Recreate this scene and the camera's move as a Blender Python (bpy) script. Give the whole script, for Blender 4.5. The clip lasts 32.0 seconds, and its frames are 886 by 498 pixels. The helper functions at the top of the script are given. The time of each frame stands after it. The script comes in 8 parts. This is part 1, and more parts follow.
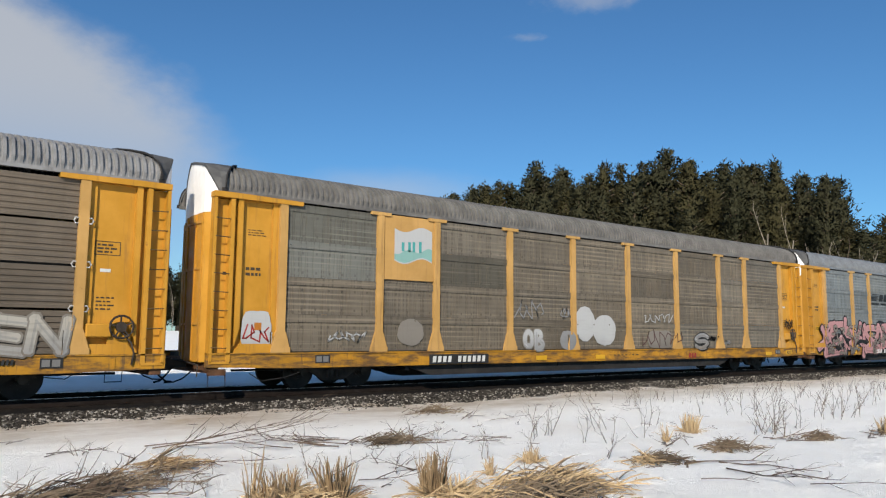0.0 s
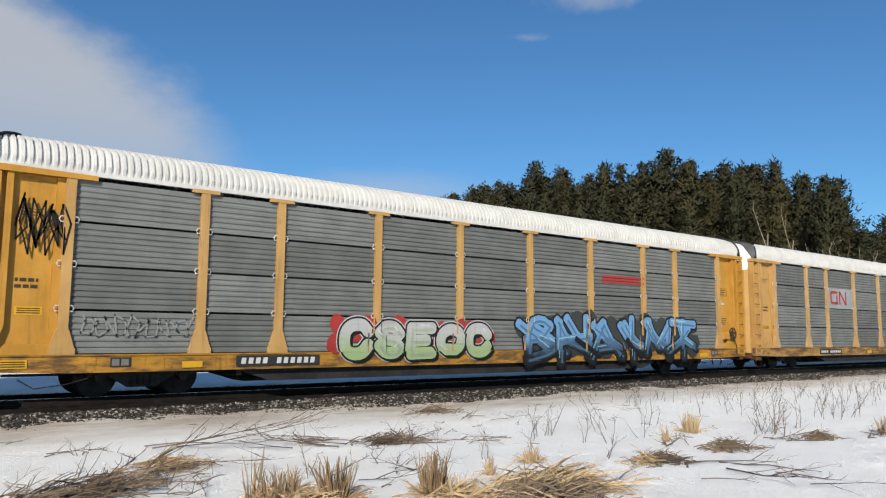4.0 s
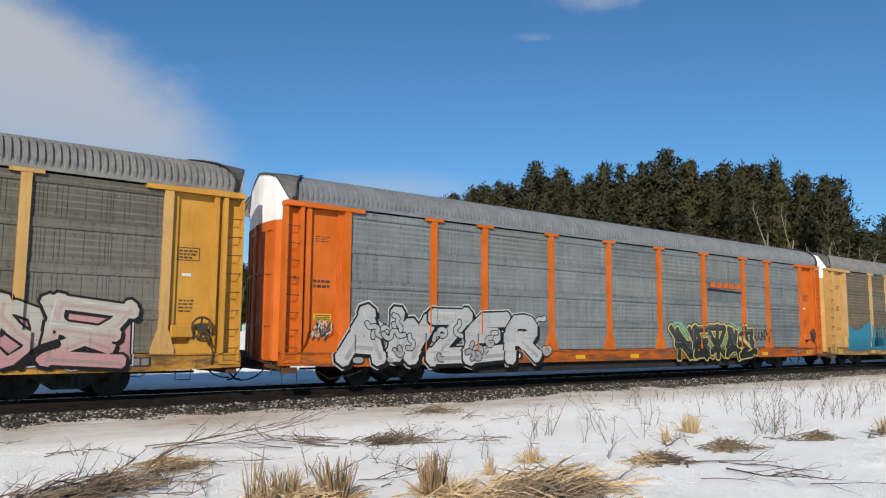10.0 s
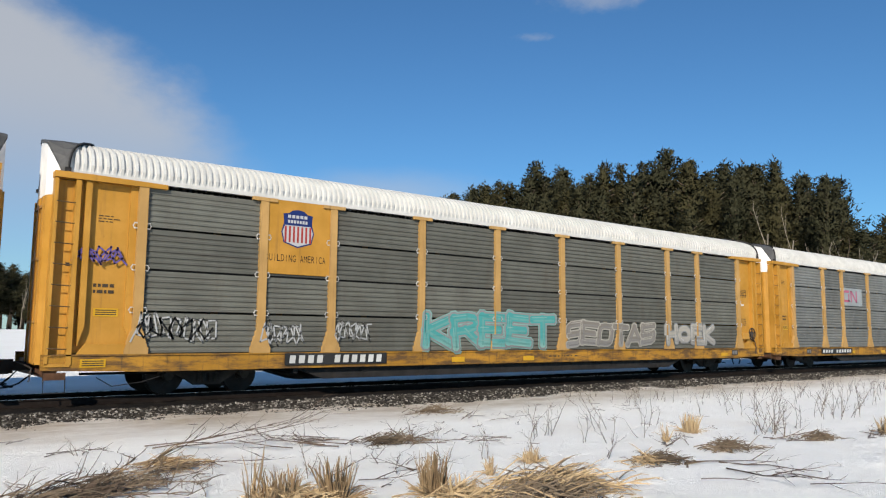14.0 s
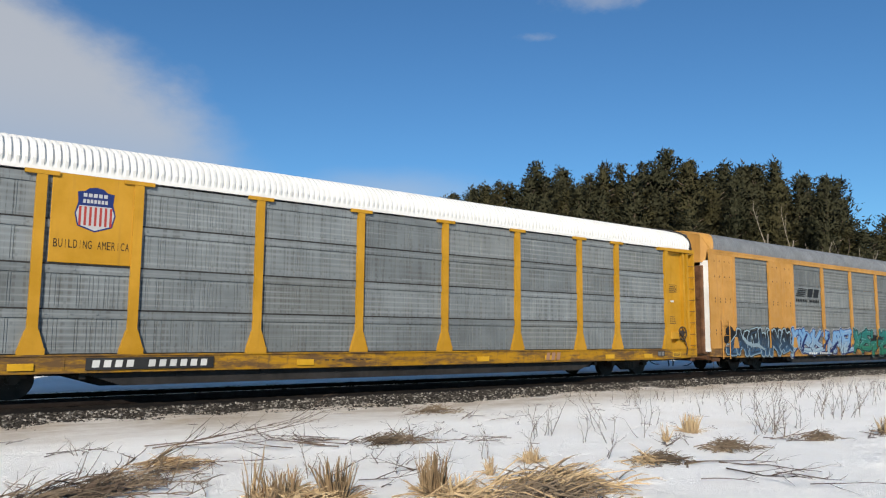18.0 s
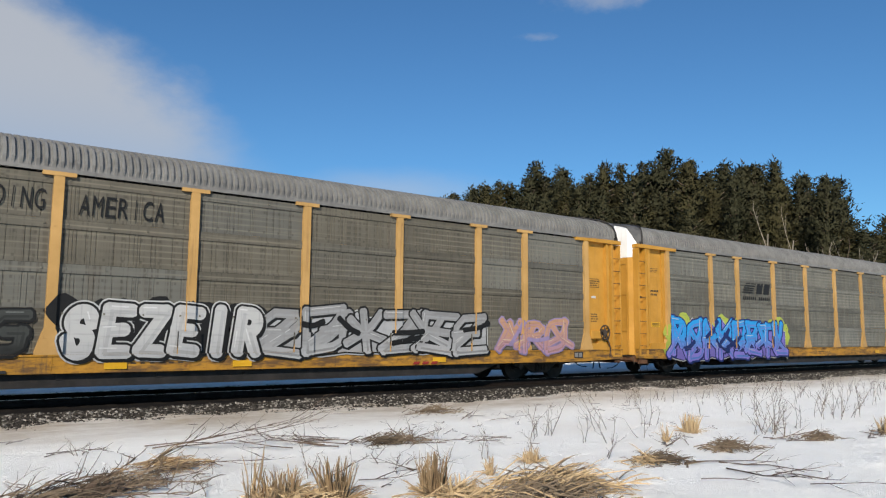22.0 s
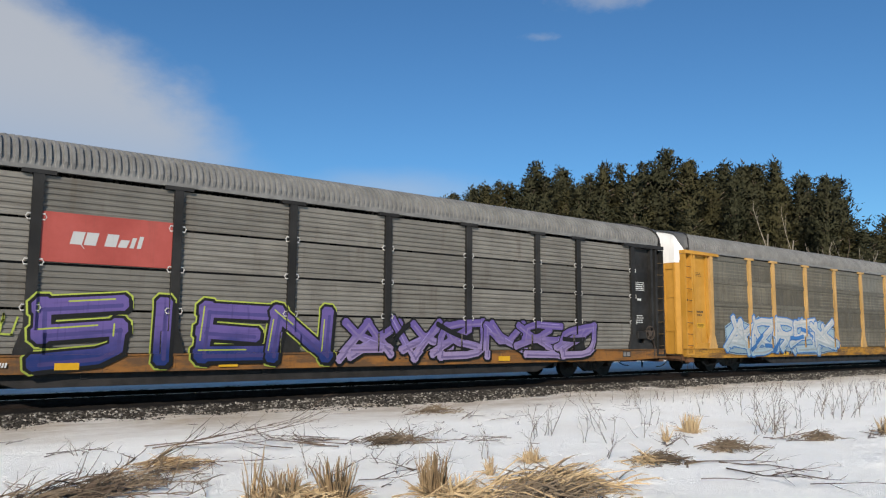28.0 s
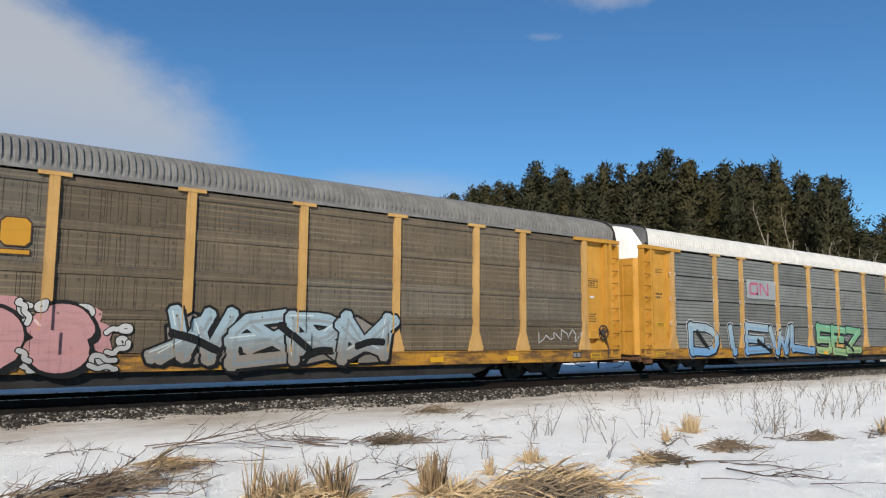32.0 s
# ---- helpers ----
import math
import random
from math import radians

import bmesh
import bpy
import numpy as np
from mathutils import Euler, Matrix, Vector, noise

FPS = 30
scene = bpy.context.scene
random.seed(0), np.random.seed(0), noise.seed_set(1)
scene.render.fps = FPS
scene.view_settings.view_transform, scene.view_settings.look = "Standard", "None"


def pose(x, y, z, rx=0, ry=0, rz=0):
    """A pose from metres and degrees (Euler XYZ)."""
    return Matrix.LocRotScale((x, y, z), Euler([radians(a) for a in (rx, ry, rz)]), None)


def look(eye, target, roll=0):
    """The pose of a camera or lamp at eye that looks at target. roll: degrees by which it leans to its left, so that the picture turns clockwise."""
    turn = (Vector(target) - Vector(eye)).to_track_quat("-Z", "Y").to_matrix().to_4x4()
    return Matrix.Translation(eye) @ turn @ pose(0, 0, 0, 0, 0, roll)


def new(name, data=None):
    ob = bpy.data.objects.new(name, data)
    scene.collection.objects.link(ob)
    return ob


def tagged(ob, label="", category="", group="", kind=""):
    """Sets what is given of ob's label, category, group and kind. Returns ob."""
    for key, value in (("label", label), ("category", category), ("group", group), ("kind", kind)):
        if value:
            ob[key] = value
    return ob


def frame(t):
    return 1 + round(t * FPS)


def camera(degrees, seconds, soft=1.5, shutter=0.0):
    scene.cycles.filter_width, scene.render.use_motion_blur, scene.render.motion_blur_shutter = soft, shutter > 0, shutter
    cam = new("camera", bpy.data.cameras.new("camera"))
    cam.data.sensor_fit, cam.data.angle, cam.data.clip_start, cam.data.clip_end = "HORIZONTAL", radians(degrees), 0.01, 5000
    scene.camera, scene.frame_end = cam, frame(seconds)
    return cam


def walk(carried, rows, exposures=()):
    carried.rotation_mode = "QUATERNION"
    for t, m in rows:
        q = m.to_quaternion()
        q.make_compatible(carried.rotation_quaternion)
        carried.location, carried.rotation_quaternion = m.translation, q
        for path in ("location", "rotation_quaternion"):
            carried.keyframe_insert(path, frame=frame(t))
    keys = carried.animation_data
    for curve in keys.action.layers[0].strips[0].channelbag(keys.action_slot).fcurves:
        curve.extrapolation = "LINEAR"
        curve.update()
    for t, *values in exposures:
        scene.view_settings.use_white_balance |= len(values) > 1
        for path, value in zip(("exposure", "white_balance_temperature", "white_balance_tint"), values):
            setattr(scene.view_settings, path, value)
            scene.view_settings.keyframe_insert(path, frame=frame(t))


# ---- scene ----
# camera: fixed on the snow beside the line, looking along the passing train
EYE = (0.0, 0.0, 1.62)
cam = camera(61.2, 32.0, soft=1.2)
AIM = (math.sin(radians(37.88)) * math.cos(radians(6.49)), math.cos(radians(37.88)) * math.cos(radians(6.49)), math.sin(radians(6.49)))
STILL = look(EYE, [e + 10 * a for e, a in zip(EYE, AIM)], 0.443)
walk(cam, [(0.0, STILL), (32.0, STILL)], exposures=[(0.0, 0.15), (5.0, 0.15), (6.0, 0.04), (6.7, 0.14), (32.0, 0.14)])

# ---- light ----
SUN_FROM, SUN_HIGH = 226.0, 29.2        # bearing clockwise from +y, height, degrees
world = bpy.data.worlds.new("world")
scene.world = world
world.use_nodes = True
wn = world.node_tree.nodes
sky = wn.new("ShaderNodeTexSky")
sky.sky_type, sky.sun_disc = "NISHITA", False
sky.sun_elevation, sky.sun_rotation = radians(SUN_HIGH), radians(SUN_FROM)
sky.air_density, sky.dust_density, sky.ozone_density = 1.0, 0.2, 4.0
wn["Background"].inputs["Strength"].default_value = 0.076
tint = wn.new("ShaderNodeMix")
tint.data_type, tint.blend_type = "RGBA", "MULTIPLY"
tint.inputs[0].default_value, tint.inputs[7].default_value = 1.0, (0.67, 1.07, 1.30, 1.0)
world.node_tree.links.new(sky.outputs[0], tint.inputs[6])
world.node_tree.links.new(tint.outputs[2], wn["Background"].inputs["Color"])
sun = new("sun", bpy.data.lights.new("sun", "SUN"))
sun.data.energy, sun.data.angle, sun.data.color = 5.0, radians(0.55), (1.0, 0.92, 0.80)
_a, _e = radians(SUN_FROM), radians(SUN_HIGH)
sun.matrix_world = look((60 * math.sin(_a) * math.cos(_e), 60 * math.cos(_a) * math.cos(_e), 60 * math.sin(_e)), (0, 0, 0))

# ---- materials ----
class Mat:
    """A node material in the making."""
    def __init__(self, name, rough=0.6, metal=0.0):
        self.m = bpy.data.materials.new(name)
        self.m.use_nodes = True
        self.n, self.l = self.m.node_tree.nodes, self.m.node_tree.links
        self.b = self.n["Principled BSDF"]
        self.b.inputs["Roughness"].default_value = rough
        self.b.inputs["Metallic"].default_value = metal
        self.b.inputs["Specular IOR Level"].default_value = 0.2

    def coords(self, scale=(1, 1, 1), vary=0.0):
        """Object coordinates, scaled; vary shifts them by the object's own random number."""
        tc = self.n.new("ShaderNodeTexCoord")
        mp = self.n.new("ShaderNodeMapping")
        mp.inputs["Scale"].default_value = scale
        self.l.new(tc.outputs["Object"], mp.inputs["Vector"])
        if vary:
            oi = self.n.new("ShaderNodeObjectInfo")
            mul = self.math("MULTIPLY", oi.outputs["Random"], vary)
            cx = self.n.new("ShaderNodeCombineXYZ")
            for i in range(3):
                self.l.new(mul, cx.inputs[i])
            self.l.new(cx.outputs[0], mp.inputs["Location"])
        return mp.outputs[0]

    def noise(self, scale=5.0, detail=4.0, rough=0.6, stretch=(1, 1, 1), vary=37.0):
        t = self.n.new("ShaderNodeTexNoise")
        t.inputs["Scale"].default_value, t.inputs["Detail"].default_value, t.inputs["Roughness"].default_value = scale, detail, rough
        self.l.new(self.coords(stretch, vary), t.inputs["Vector"])
        return t.outputs["Fac"]

    def math(self, op, a, b=0.0, clamp=False):
        m = self.n.new("ShaderNodeMath")
        m.operation, m.use_clamp = op, clamp
        for i, v in enumerate((a, b)):
            if isinstance(v, (int, float)):
                m.inputs[i].default_value = v
            else:
                self.l.new(v, m.inputs[i])
        return m.outputs[0]

    def ramp(self, fac, lo, hi, a=0.0, b=1.0):
        r = self.n.new("ShaderNodeMapRange")
        r.interpolation_type = "SMOOTHSTEP"
        for key, v in (("From Min", lo), ("From Max", hi), ("To Min", a), ("To Max", b)):
            r.inputs[key].default_value = v
        self.l.new(fac, r.inputs["Value"])
        return r.outputs[0]

    def mix(self, fac, a, b, mode="MIX"):
        x = self.n.new("ShaderNodeMix")
        x.data_type, x.blend_type = "RGBA", mode
        for i, v in ((0, fac), (6, a), (7, b)):
            if isinstance(v, (int, float)):
                x.inputs[i].default_value = v
            elif isinstance(v, tuple):
                x.inputs[i].default_value = (*v, 1.0)
            else:
                self.l.new(v, x.inputs[i])
        return x.outputs[2]

    def random(self):
        return self.n.new("ShaderNodeObjectInfo").outputs["Random"]

    def island(self):
        return self.n.new("ShaderNodeNewGeometry").outputs["Random Per Island"]

    def color(self, c):
        if isinstance(c, tuple):
            self.b.inputs["Base Color"].default_value = (*c, 1.0)
        else:
            self.l.new(c, self.b.inputs["Base Color"])
        return self

    def rough(self, r):
        self.l.new(r, self.b.inputs["Roughness"])
        return self

    def bump(self, height, strength=0.3, dist=0.01):
        b = self.n.new("ShaderNodeBump")
        b.inputs["Strength"].default_value, b.inputs["Distance"].default_value = strength, dist
        self.l.new(height, b.inputs["Height"])
        self.l.new(b.outputs[0], self.b.inputs["Normal"])
        return self


def dim(c, k):
    return tuple(v * k for v in c)


_paints = {}


def paint(c, dirt=0.5, rust=0.3, name="car paint", gloss=0.5):
    """Old enamel on steel: faded patches, streaks of grime running down, rust spots."""
    key = (c, dirt, rust, gloss)
    if key not in _paints:
        m = Mat(name, gloss)
        fade = m.ramp(m.noise(0.9, 5, 0.65), 0.3, 0.75)
        col = m.mix(fade, dim(c, 0.86), tuple(min(1, v * 1.08 + 0.012) for v in c))
        streak = m.ramp(m.noise(1.0, 5, 0.7, (7, 7, 0.45)), 0.52, 0.78, 0.0, 0.75 * dirt)
        col = m.mix(streak, col, (0.075, 0.055, 0.038))
        spots = m.ramp(m.noise(3.2, 7, 0.72), 0.64, 0.74, 0.0, rust)
        col = m.mix(spots, col, (0.13, 0.05, 0.022))
        m.color(col).bump(m.noise(14, 4, 0.6), 0.12, 0.004)
        m.rough(m.ramp(m.noise(2.5, 4), 0.3, 0.7, gloss - 0.08, gloss + 0.22))
        _paints[key] = m.m
    return _paints[key]


_panels = {}


def panel_mat(c, kind, dirt=0.4, rust=0.0):
    """Galvanised side screens: sheet-to-sheet tone, dirt round the slots; shade and highlights of the cross corrugation
    are put into the colour.
    """
    key = (c, kind, dirt, rust)
    if key not in _panels:
        m = Mat("screen steel", 0.6, 0.05)
        tone = m.ramp(m.random(), 0.0, 1.0, 0.82, 1.16)
        col = m.mix(m.ramp(m.noise(1.3, 5, 0.6), 0.3, 0.7), dim(c, 0.86), dim(c, 1.1))
        tc = m.n.new("ShaderNodeCombineColor")
        for i in range(3):
            m.l.new(tone, tc.inputs[i])
        col = m.mix(1.0, col, tc.outputs[0], "MULTIPLY")
        other = m.math("FRACT", m.math("MULTIPLY", m.random(), 7.31))
        if kind == "plaid":
            col = m.mix(m.ramp(other, 0.55, 1.0, 0.0, 0.45 if dirt < 0.6 else 0.25), col, (0.150, 0.156, 0.146))
        # dirt tone, used as well for the painted shade of the corrugation
        grime_shade = (0.075, 0.066, 0.055)
        sep = m.n.new("ShaderNodeSeparateXYZ")
        m.l.new(m.coords(), sep.inputs[0])
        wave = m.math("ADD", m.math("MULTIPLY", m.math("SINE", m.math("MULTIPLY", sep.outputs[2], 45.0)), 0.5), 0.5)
        if kind == "plaid":
            # slots in clustered columns, broken into dashes by the cross corrugation
            v = m.ramp(m.noise(1.0, 2, 0.5, (17, 17, 0.35)), 0.53, 0.62)
            dash = m.math("MULTIPLY", v, m.ramp(wave, 0.1, 0.8, 0.35, 1.0))
            held = m.ramp(m.noise(1.0, 3, 0.6, (0.5, 0.5, 1.4)), 0.34, 0.56, 0.35, 1.0)
            col = m.mix(m.math("MULTIPLY", m.math("MULTIPLY", dash, held), 0.36 + 0.28 * dirt), col, dim(grime_shade, 0.6))
            # corrugation valleys: shade put into the colour, in broken rows
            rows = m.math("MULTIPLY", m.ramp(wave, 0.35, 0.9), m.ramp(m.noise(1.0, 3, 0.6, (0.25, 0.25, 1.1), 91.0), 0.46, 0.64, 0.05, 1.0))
            col = m.mix(m.math("MULTIPLY", rows, 0.15 + 0.45 * dirt), col, grime_shade)
            # corrugation crests: highlights put into the colour
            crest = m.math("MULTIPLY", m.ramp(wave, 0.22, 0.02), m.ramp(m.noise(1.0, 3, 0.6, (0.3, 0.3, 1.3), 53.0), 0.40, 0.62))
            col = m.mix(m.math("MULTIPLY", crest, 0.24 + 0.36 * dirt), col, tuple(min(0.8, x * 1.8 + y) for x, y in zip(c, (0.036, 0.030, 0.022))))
            # thinner highlight lines along the sheet, painted too
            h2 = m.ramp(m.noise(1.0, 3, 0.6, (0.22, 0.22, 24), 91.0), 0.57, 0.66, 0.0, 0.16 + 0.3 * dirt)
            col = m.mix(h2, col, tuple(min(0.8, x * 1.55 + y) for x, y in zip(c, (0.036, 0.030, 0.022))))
            across = m.ramp(m.math("SINE", m.math("MULTIPLY", sep.outputs[0], 16.5)), 0.86, 0.97)
            rivet = m.math("MULTIPLY", across, m.ramp(m.math("SINE", m.math("MULTIPLY", sep.outputs[2], 13.0)), 0.88, 0.97))
            col = m.mix(m.math("MULTIPLY", rivet, 0.15 + 0.45 * dirt), col, dim(grime_shade, 0.35))
        else:
            h = m.ramp(m.noise(1.0, 3, 0.6, (0.3, 0.3, 13)), 0.48, 0.72, 0.0, 0.25 + 0.4 * dirt)
            col = m.mix(h, col, grime_shade)
        s = m.ramp(m.noise(1.0, 5, 0.7, (2.4, 2.4, 0.3)), 0.50, 0.78, 0.0, dirt * 0.8)
        col = m.mix(s, col, (0.085, 0.068, 0.05))
        if rust:
            band = m.ramp(m.noise(1.0, 3, 0.55, (1.5, 1.5, 0.05), 37.0), 0.50, 0.60, 0.0, 0.75)
            col = m.mix(m.math("MULTIPLY", band, m.ramp(m.noise(1.0, 2, 0.5, (0.8, 0.8, 0.9), 5.0), 0.3, 0.55, 0.4, 1.0)), col, (0.024, 0.017, 0.012))
            col = m.mix(m.ramp(m.noise(1.6, 6, 0.7), 0.45, 0.7, 0.0, rust), col, (0.09, 0.045, 0.025))
        m.color(col).bump(m.noise(26, 3, 0.5), 0.15, 0.004)
        m.rough(m.ramp(m.noise(3, 4), 0.3, 0.7, 0.55, 0.78))
        _panels[key] = m.m
    return _panels[key]


def metal_mat(name, c, rough=0.5, metal=0.0, vary=0.35, dark=(0.05, 0.045, 0.04), amount=0.5, scale=2.0):
    m = Mat(name, rough, metal)
    if rough > 0.8:                     # stone, timber, bark: hardly any gloss
        m.b.inputs["Specular IOR Level"].default_value = 0.1
    col = m.mix(m.ramp(m.noise(scale, 6, 0.65), 0.3, 0.72), dim(c, 1 - vary), dim(c, 1 + vary * 0.5))
    col = m.mix(m.ramp(m.noise(scale * 2.6, 6, 0.7), 0.5, 0.78, 0.0, amount) if amount < 1 else m.ramp(m.noise(scale * 2.0, 4, 0.6), 0.54, 0.60, 0.0, 0.92), col, dark)
    m.color(col).bump(m.noise(scale * 9, 4, 0.6), 0.2, 0.004)
    m.rough(m.ramp(m.noise(scale * 3, 4), 0.3, 0.7, rough - 0.1, rough + 0.15))
    return m.m


M_TRUCK = metal_mat("greasy cast steel", (0.060, 0.047, 0.038), 0.7, 0.2, 0.5, (0.035, 0.022, 0.014), 0.7)
M_WHEEL = metal_mat("wheel steel", (0.035, 0.029, 0.025), 0.55, 0.4, 0.4, (0.04, 0.025, 0.016), 0.6)
M_BLACK = metal_mat("black underframe paint", (0.026, 0.024, 0.023), 0.6, 0.0, 0.4, (0.05, 0.04, 0.03), 0.5)
M_HOSE = metal_mat("rubber hose", (0.012, 0.012, 0.013), 0.7, 0.0, 0.3, amount=0.3)
M_RUNG = metal_mat("worn rung steel", (0.13, 0.085, 0.04), 0.5, 0.3, 0.3, (0.1, 0.05, 0.03), 0.5)
M_RAIL = metal_mat("rusty rail steel", (0.016, 0.011, 0.009), 0.7, 0.3, 0.3, amount=0.4)
M_RAILTOP = metal_mat("polished rail head", (0.5, 0.49, 0.48), 0.25, 1.0, 0.1, amount=0.1)
M_TIE = metal_mat("creosoted timber", (0.020, 0.016, 0.013), 0.85, 0.0, 0.5, (0.035, 0.03, 0.025), 0.4, 5.0)
M_WHITE = paint((0.80, 0.78, 0.75), 0.25, 0.12, "white end paint")
M_REFLEX = paint((0.55, 0.30, 0.012), 0.25, 0.1, "yellow reflector sheeting", 0.35)
M_LABEL_B = paint((0.02, 0.02, 0.02), 0.15, 0.05, "black stencil patch")
M_LABEL_W = paint((0.52, 0.52, 0.50), 0.2, 0.05, "white stencil paint")


def snow_mat():
    m = Mat("old crusted snow", 0.55)
    dirty = m.ramp(m.noise(0.35, 6, 0.62, vary=0), 0.46, 0.74, 0.0, 0.35)
    col = m.mix(dirty, (0.97, 0.955, 0.905), (0.80, 0.74, 0.65))
    col = m.mix(m.ramp(m.noise(5, 7, 0.75, vary=0), 0.60, 0.76, 0.0, 0.35), col, (0.50, 0.44, 0.37))
    # cinder dust thrown out beside the track
    sep = m.n.new("ShaderNodeSeparateXYZ")
    m.l.new(m.coords(), sep.inputs[0])
    near = m.math("MULTIPLY", m.ramp(sep.outputs[1], 10.8, 14.2), m.ramp(sep.outputs[1], 24.0, 21.5))
    band = m.math("MULTIPLY", near, m.ramp(m.noise(0.9, 7, 0.7, (0.5, 1.2, 1), 0), 0.30, 0.62, 0.45, 1.0), True)
    col = m.mix(band, col, (0.43, 0.36, 0.275))
    pits = m.ramp(m.noise(7.0, 6, 0.7, (0.7, 1.6, 1), 0), 0.58, 0.74, 0.0, 0.22)
    col = m.mix(pits, col, (0.66, 0.61, 0.54))
    m.color(col).bump(m.noise(4.5, 13, 0.80, (1, 1.8, 1), 0), 0.85, 0.055)
    m.b.inputs["Subsurface Weight"].default_value = 0.0
    m.rough(m.ramp(m.noise(5, 3, vary=0), 0.3, 0.7, 0.35, 0.7))
    return m.m


M_SNOW = snow_mat()
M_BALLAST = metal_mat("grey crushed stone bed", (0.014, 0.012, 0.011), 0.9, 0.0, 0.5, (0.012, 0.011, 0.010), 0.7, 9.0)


def stone_mat():
    m = Mat("broken granite", 0.9)
    m.b.inputs["Specular IOR Level"].default_value = 0.12
    r = m.island()
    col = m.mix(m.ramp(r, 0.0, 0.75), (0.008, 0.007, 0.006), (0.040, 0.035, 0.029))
    col = m.mix(m.ramp(r, 0.74, 1.0), col, (0.36, 0.33, 0.29))
    col = m.mix(m.ramp(m.noise(20, 4, vary=0), 0.4, 0.7, 0.0, 0.5), col, (0.06, 0.05, 0.04))
    return m.color(col).m


M_STONE = stone_mat()


def leaf_mat(name, a, b, rough=0.6, thin=0.0):
    m = Mat(name, rough)
    m.b.inputs["Specular IOR Level"].default_value = 0.12
    tone = m.mix(m.island(), a, b)
    tone = m.mix(m.ramp(m.random(), 0, 1, 0.0, 0.7), tone, dim(a, 0.75))
    tone = m.mix(m.ramp(m.noise(0.35, 3), 0.35, 0.7), tone, dim(b, 0.9))
    m.color(tone)
    if thin:                            # light comes through the needles
        tl, mx = m.n.new("ShaderNodeBsdfTranslucent"), m.n.new("ShaderNodeMixShader")
        mx.inputs[0].default_value = thin
        m.l.new(tone, tl.inputs["Color"]), m.l.new(m.b.outputs[0], mx.inputs[1]), m.l.new(tl.outputs[0], mx.inputs[2])
        m.l.new(mx.outputs[0], m.n["Material Output"].inputs["Surface"])
    return m.m


M_PINE = leaf_mat("pine needles", (0.037, 0.038, 0.019), (0.049, 0.046, 0.023), 0.7, 0.12)
M_PINE_WARM = leaf_mat("sunny yellowish needles", (0.048, 0.044, 0.019), (0.062, 0.054, 0.023), 0.7, 0.12)
M_BARK = metal_mat("grey-brown bark", (0.15, 0.112, 0.082), 0.9, 0.0, 0.4, amount=0.5, scale=4.0)
M_PALEBARK = metal_mat("pale aspen bark", (0.26, 0.22, 0.175), 0.85, 0.0, 0.3, (0.1, 0.08, 0.06), 0.5, 4.0)
M_STRAW = leaf_mat("dry cattail straw", (0.15, 0.088, 0.046), (0.58, 0.43, 0.25), 0.75)
M_DULLSTRAW = leaf_mat("matted dead grass", (0.072, 0.052, 0.038), (0.25, 0.19, 0.13), 0.8)
M_STEM = leaf_mat("grey weathered stems", (0.10, 0.082, 0.066), (0.22, 0.18, 0.145), 0.85)
M_TWIG = leaf_mat("dead grey-brown twigs", (0.05, 0.034, 0.027), (0.16, 0.115, 0.085), 0.85)

# ---- mesh helpers ----
_mesh = {}
_blank = bpy.data.materials.new("blank")


def box(bm, x0, x1, y0, y1, z0, z1, bevel=0.0):
    v = [bm.verts.new((x, y, z)) for x in (x0, x1) for y in (y0, y1) for z in (z0, z1)]
    fs = [bm.faces.new([v[i] for i in f]) for f in ((0, 1, 3, 2), (4, 6, 7, 5), (0, 4, 5, 1), (2, 3, 7, 6), (0, 2, 6, 4), (1, 5, 7, 3))]
    if bevel:
        bmesh.ops.bevel(bm, geom=list({e for f in fs for e in f.edges}), offset=bevel, segments=1, affect="EDGES")
    return v


def prism(bm, outline, axis, a, b):
    """A solid from an outline of 2D points, drawn out along axis 'x', 'y' or 'z' from a to b."""
    def at(p, d):
        return {"x": (d, p[0], p[1]), "y": (p[0], d, p[1]), "z": (p[0], p[1], d)}[axis]
    lo, hi = [bm.verts.new(at(p, a)) for p in outline], [bm.verts.new(at(p, b)) for p in outline]
    n = len(outline)
    bm.faces.new(lo), bm.faces.new(hi[::-1])
    for i in range(n):
        bm.faces.new((lo[i], hi[i], hi[(i + 1) % n], lo[(i + 1) % n]))
    return lo + hi


def tube(bm, points, radius, sides=5, taper=1.0):
    """A rod along a line of points."""
    rings, pts = [], [Vector(p) for p in points]
    for i, p in enumerate(pts):
        d = (pts[min(i + 1, len(pts) - 1)] - pts[max(i - 1, 0)]).normalized()
        u = d.orthogonal().normalized()
        w = d.cross(u)
        r = radius * (1 + (taper - 1) * i / (len(pts) - 1))
        rings.append([bm.verts.new(p + r * (math.cos(2 * math.pi * k / sides) * u + math.sin(2 * math.pi * k / sides) * w)) for k in range(sides)])
    for a, b in zip(rings, rings[1:]):
        for k in range(sides):
            bm.faces.new((a[k], a[(k + 1) % sides], b[(k + 1) % sides], b[k]))
    bm.faces.new(rings[0][::-1]), bm.faces.new(rings[-1])


def disc(bm, cx, cz, y0, y1, r, sides=24):
    prism(bm, [(cx + r * math.cos(2 * math.pi * k / sides), cz + r * math.sin(2 * math.pi * k / sides)) for k in range(sides)], "y", y0, y1)


def shape(key, build, smooth=False):
    """The mesh of that key, built once by build(bm)."""
    if key not in _mesh:
        bm = bmesh.new()
        build(bm)
        bmesh.ops.recalc_face_normals(bm, faces=bm.faces)
        me = bpy.data.meshes.new("_".join(str(k) for k in key) if isinstance(key, tuple) else key)
        bm.to_mesh(me)
        bm.free()
        if smooth:
            me.shade_smooth()
        me.materials.append(_blank)
        _mesh[key] = me
    return _mesh[key]


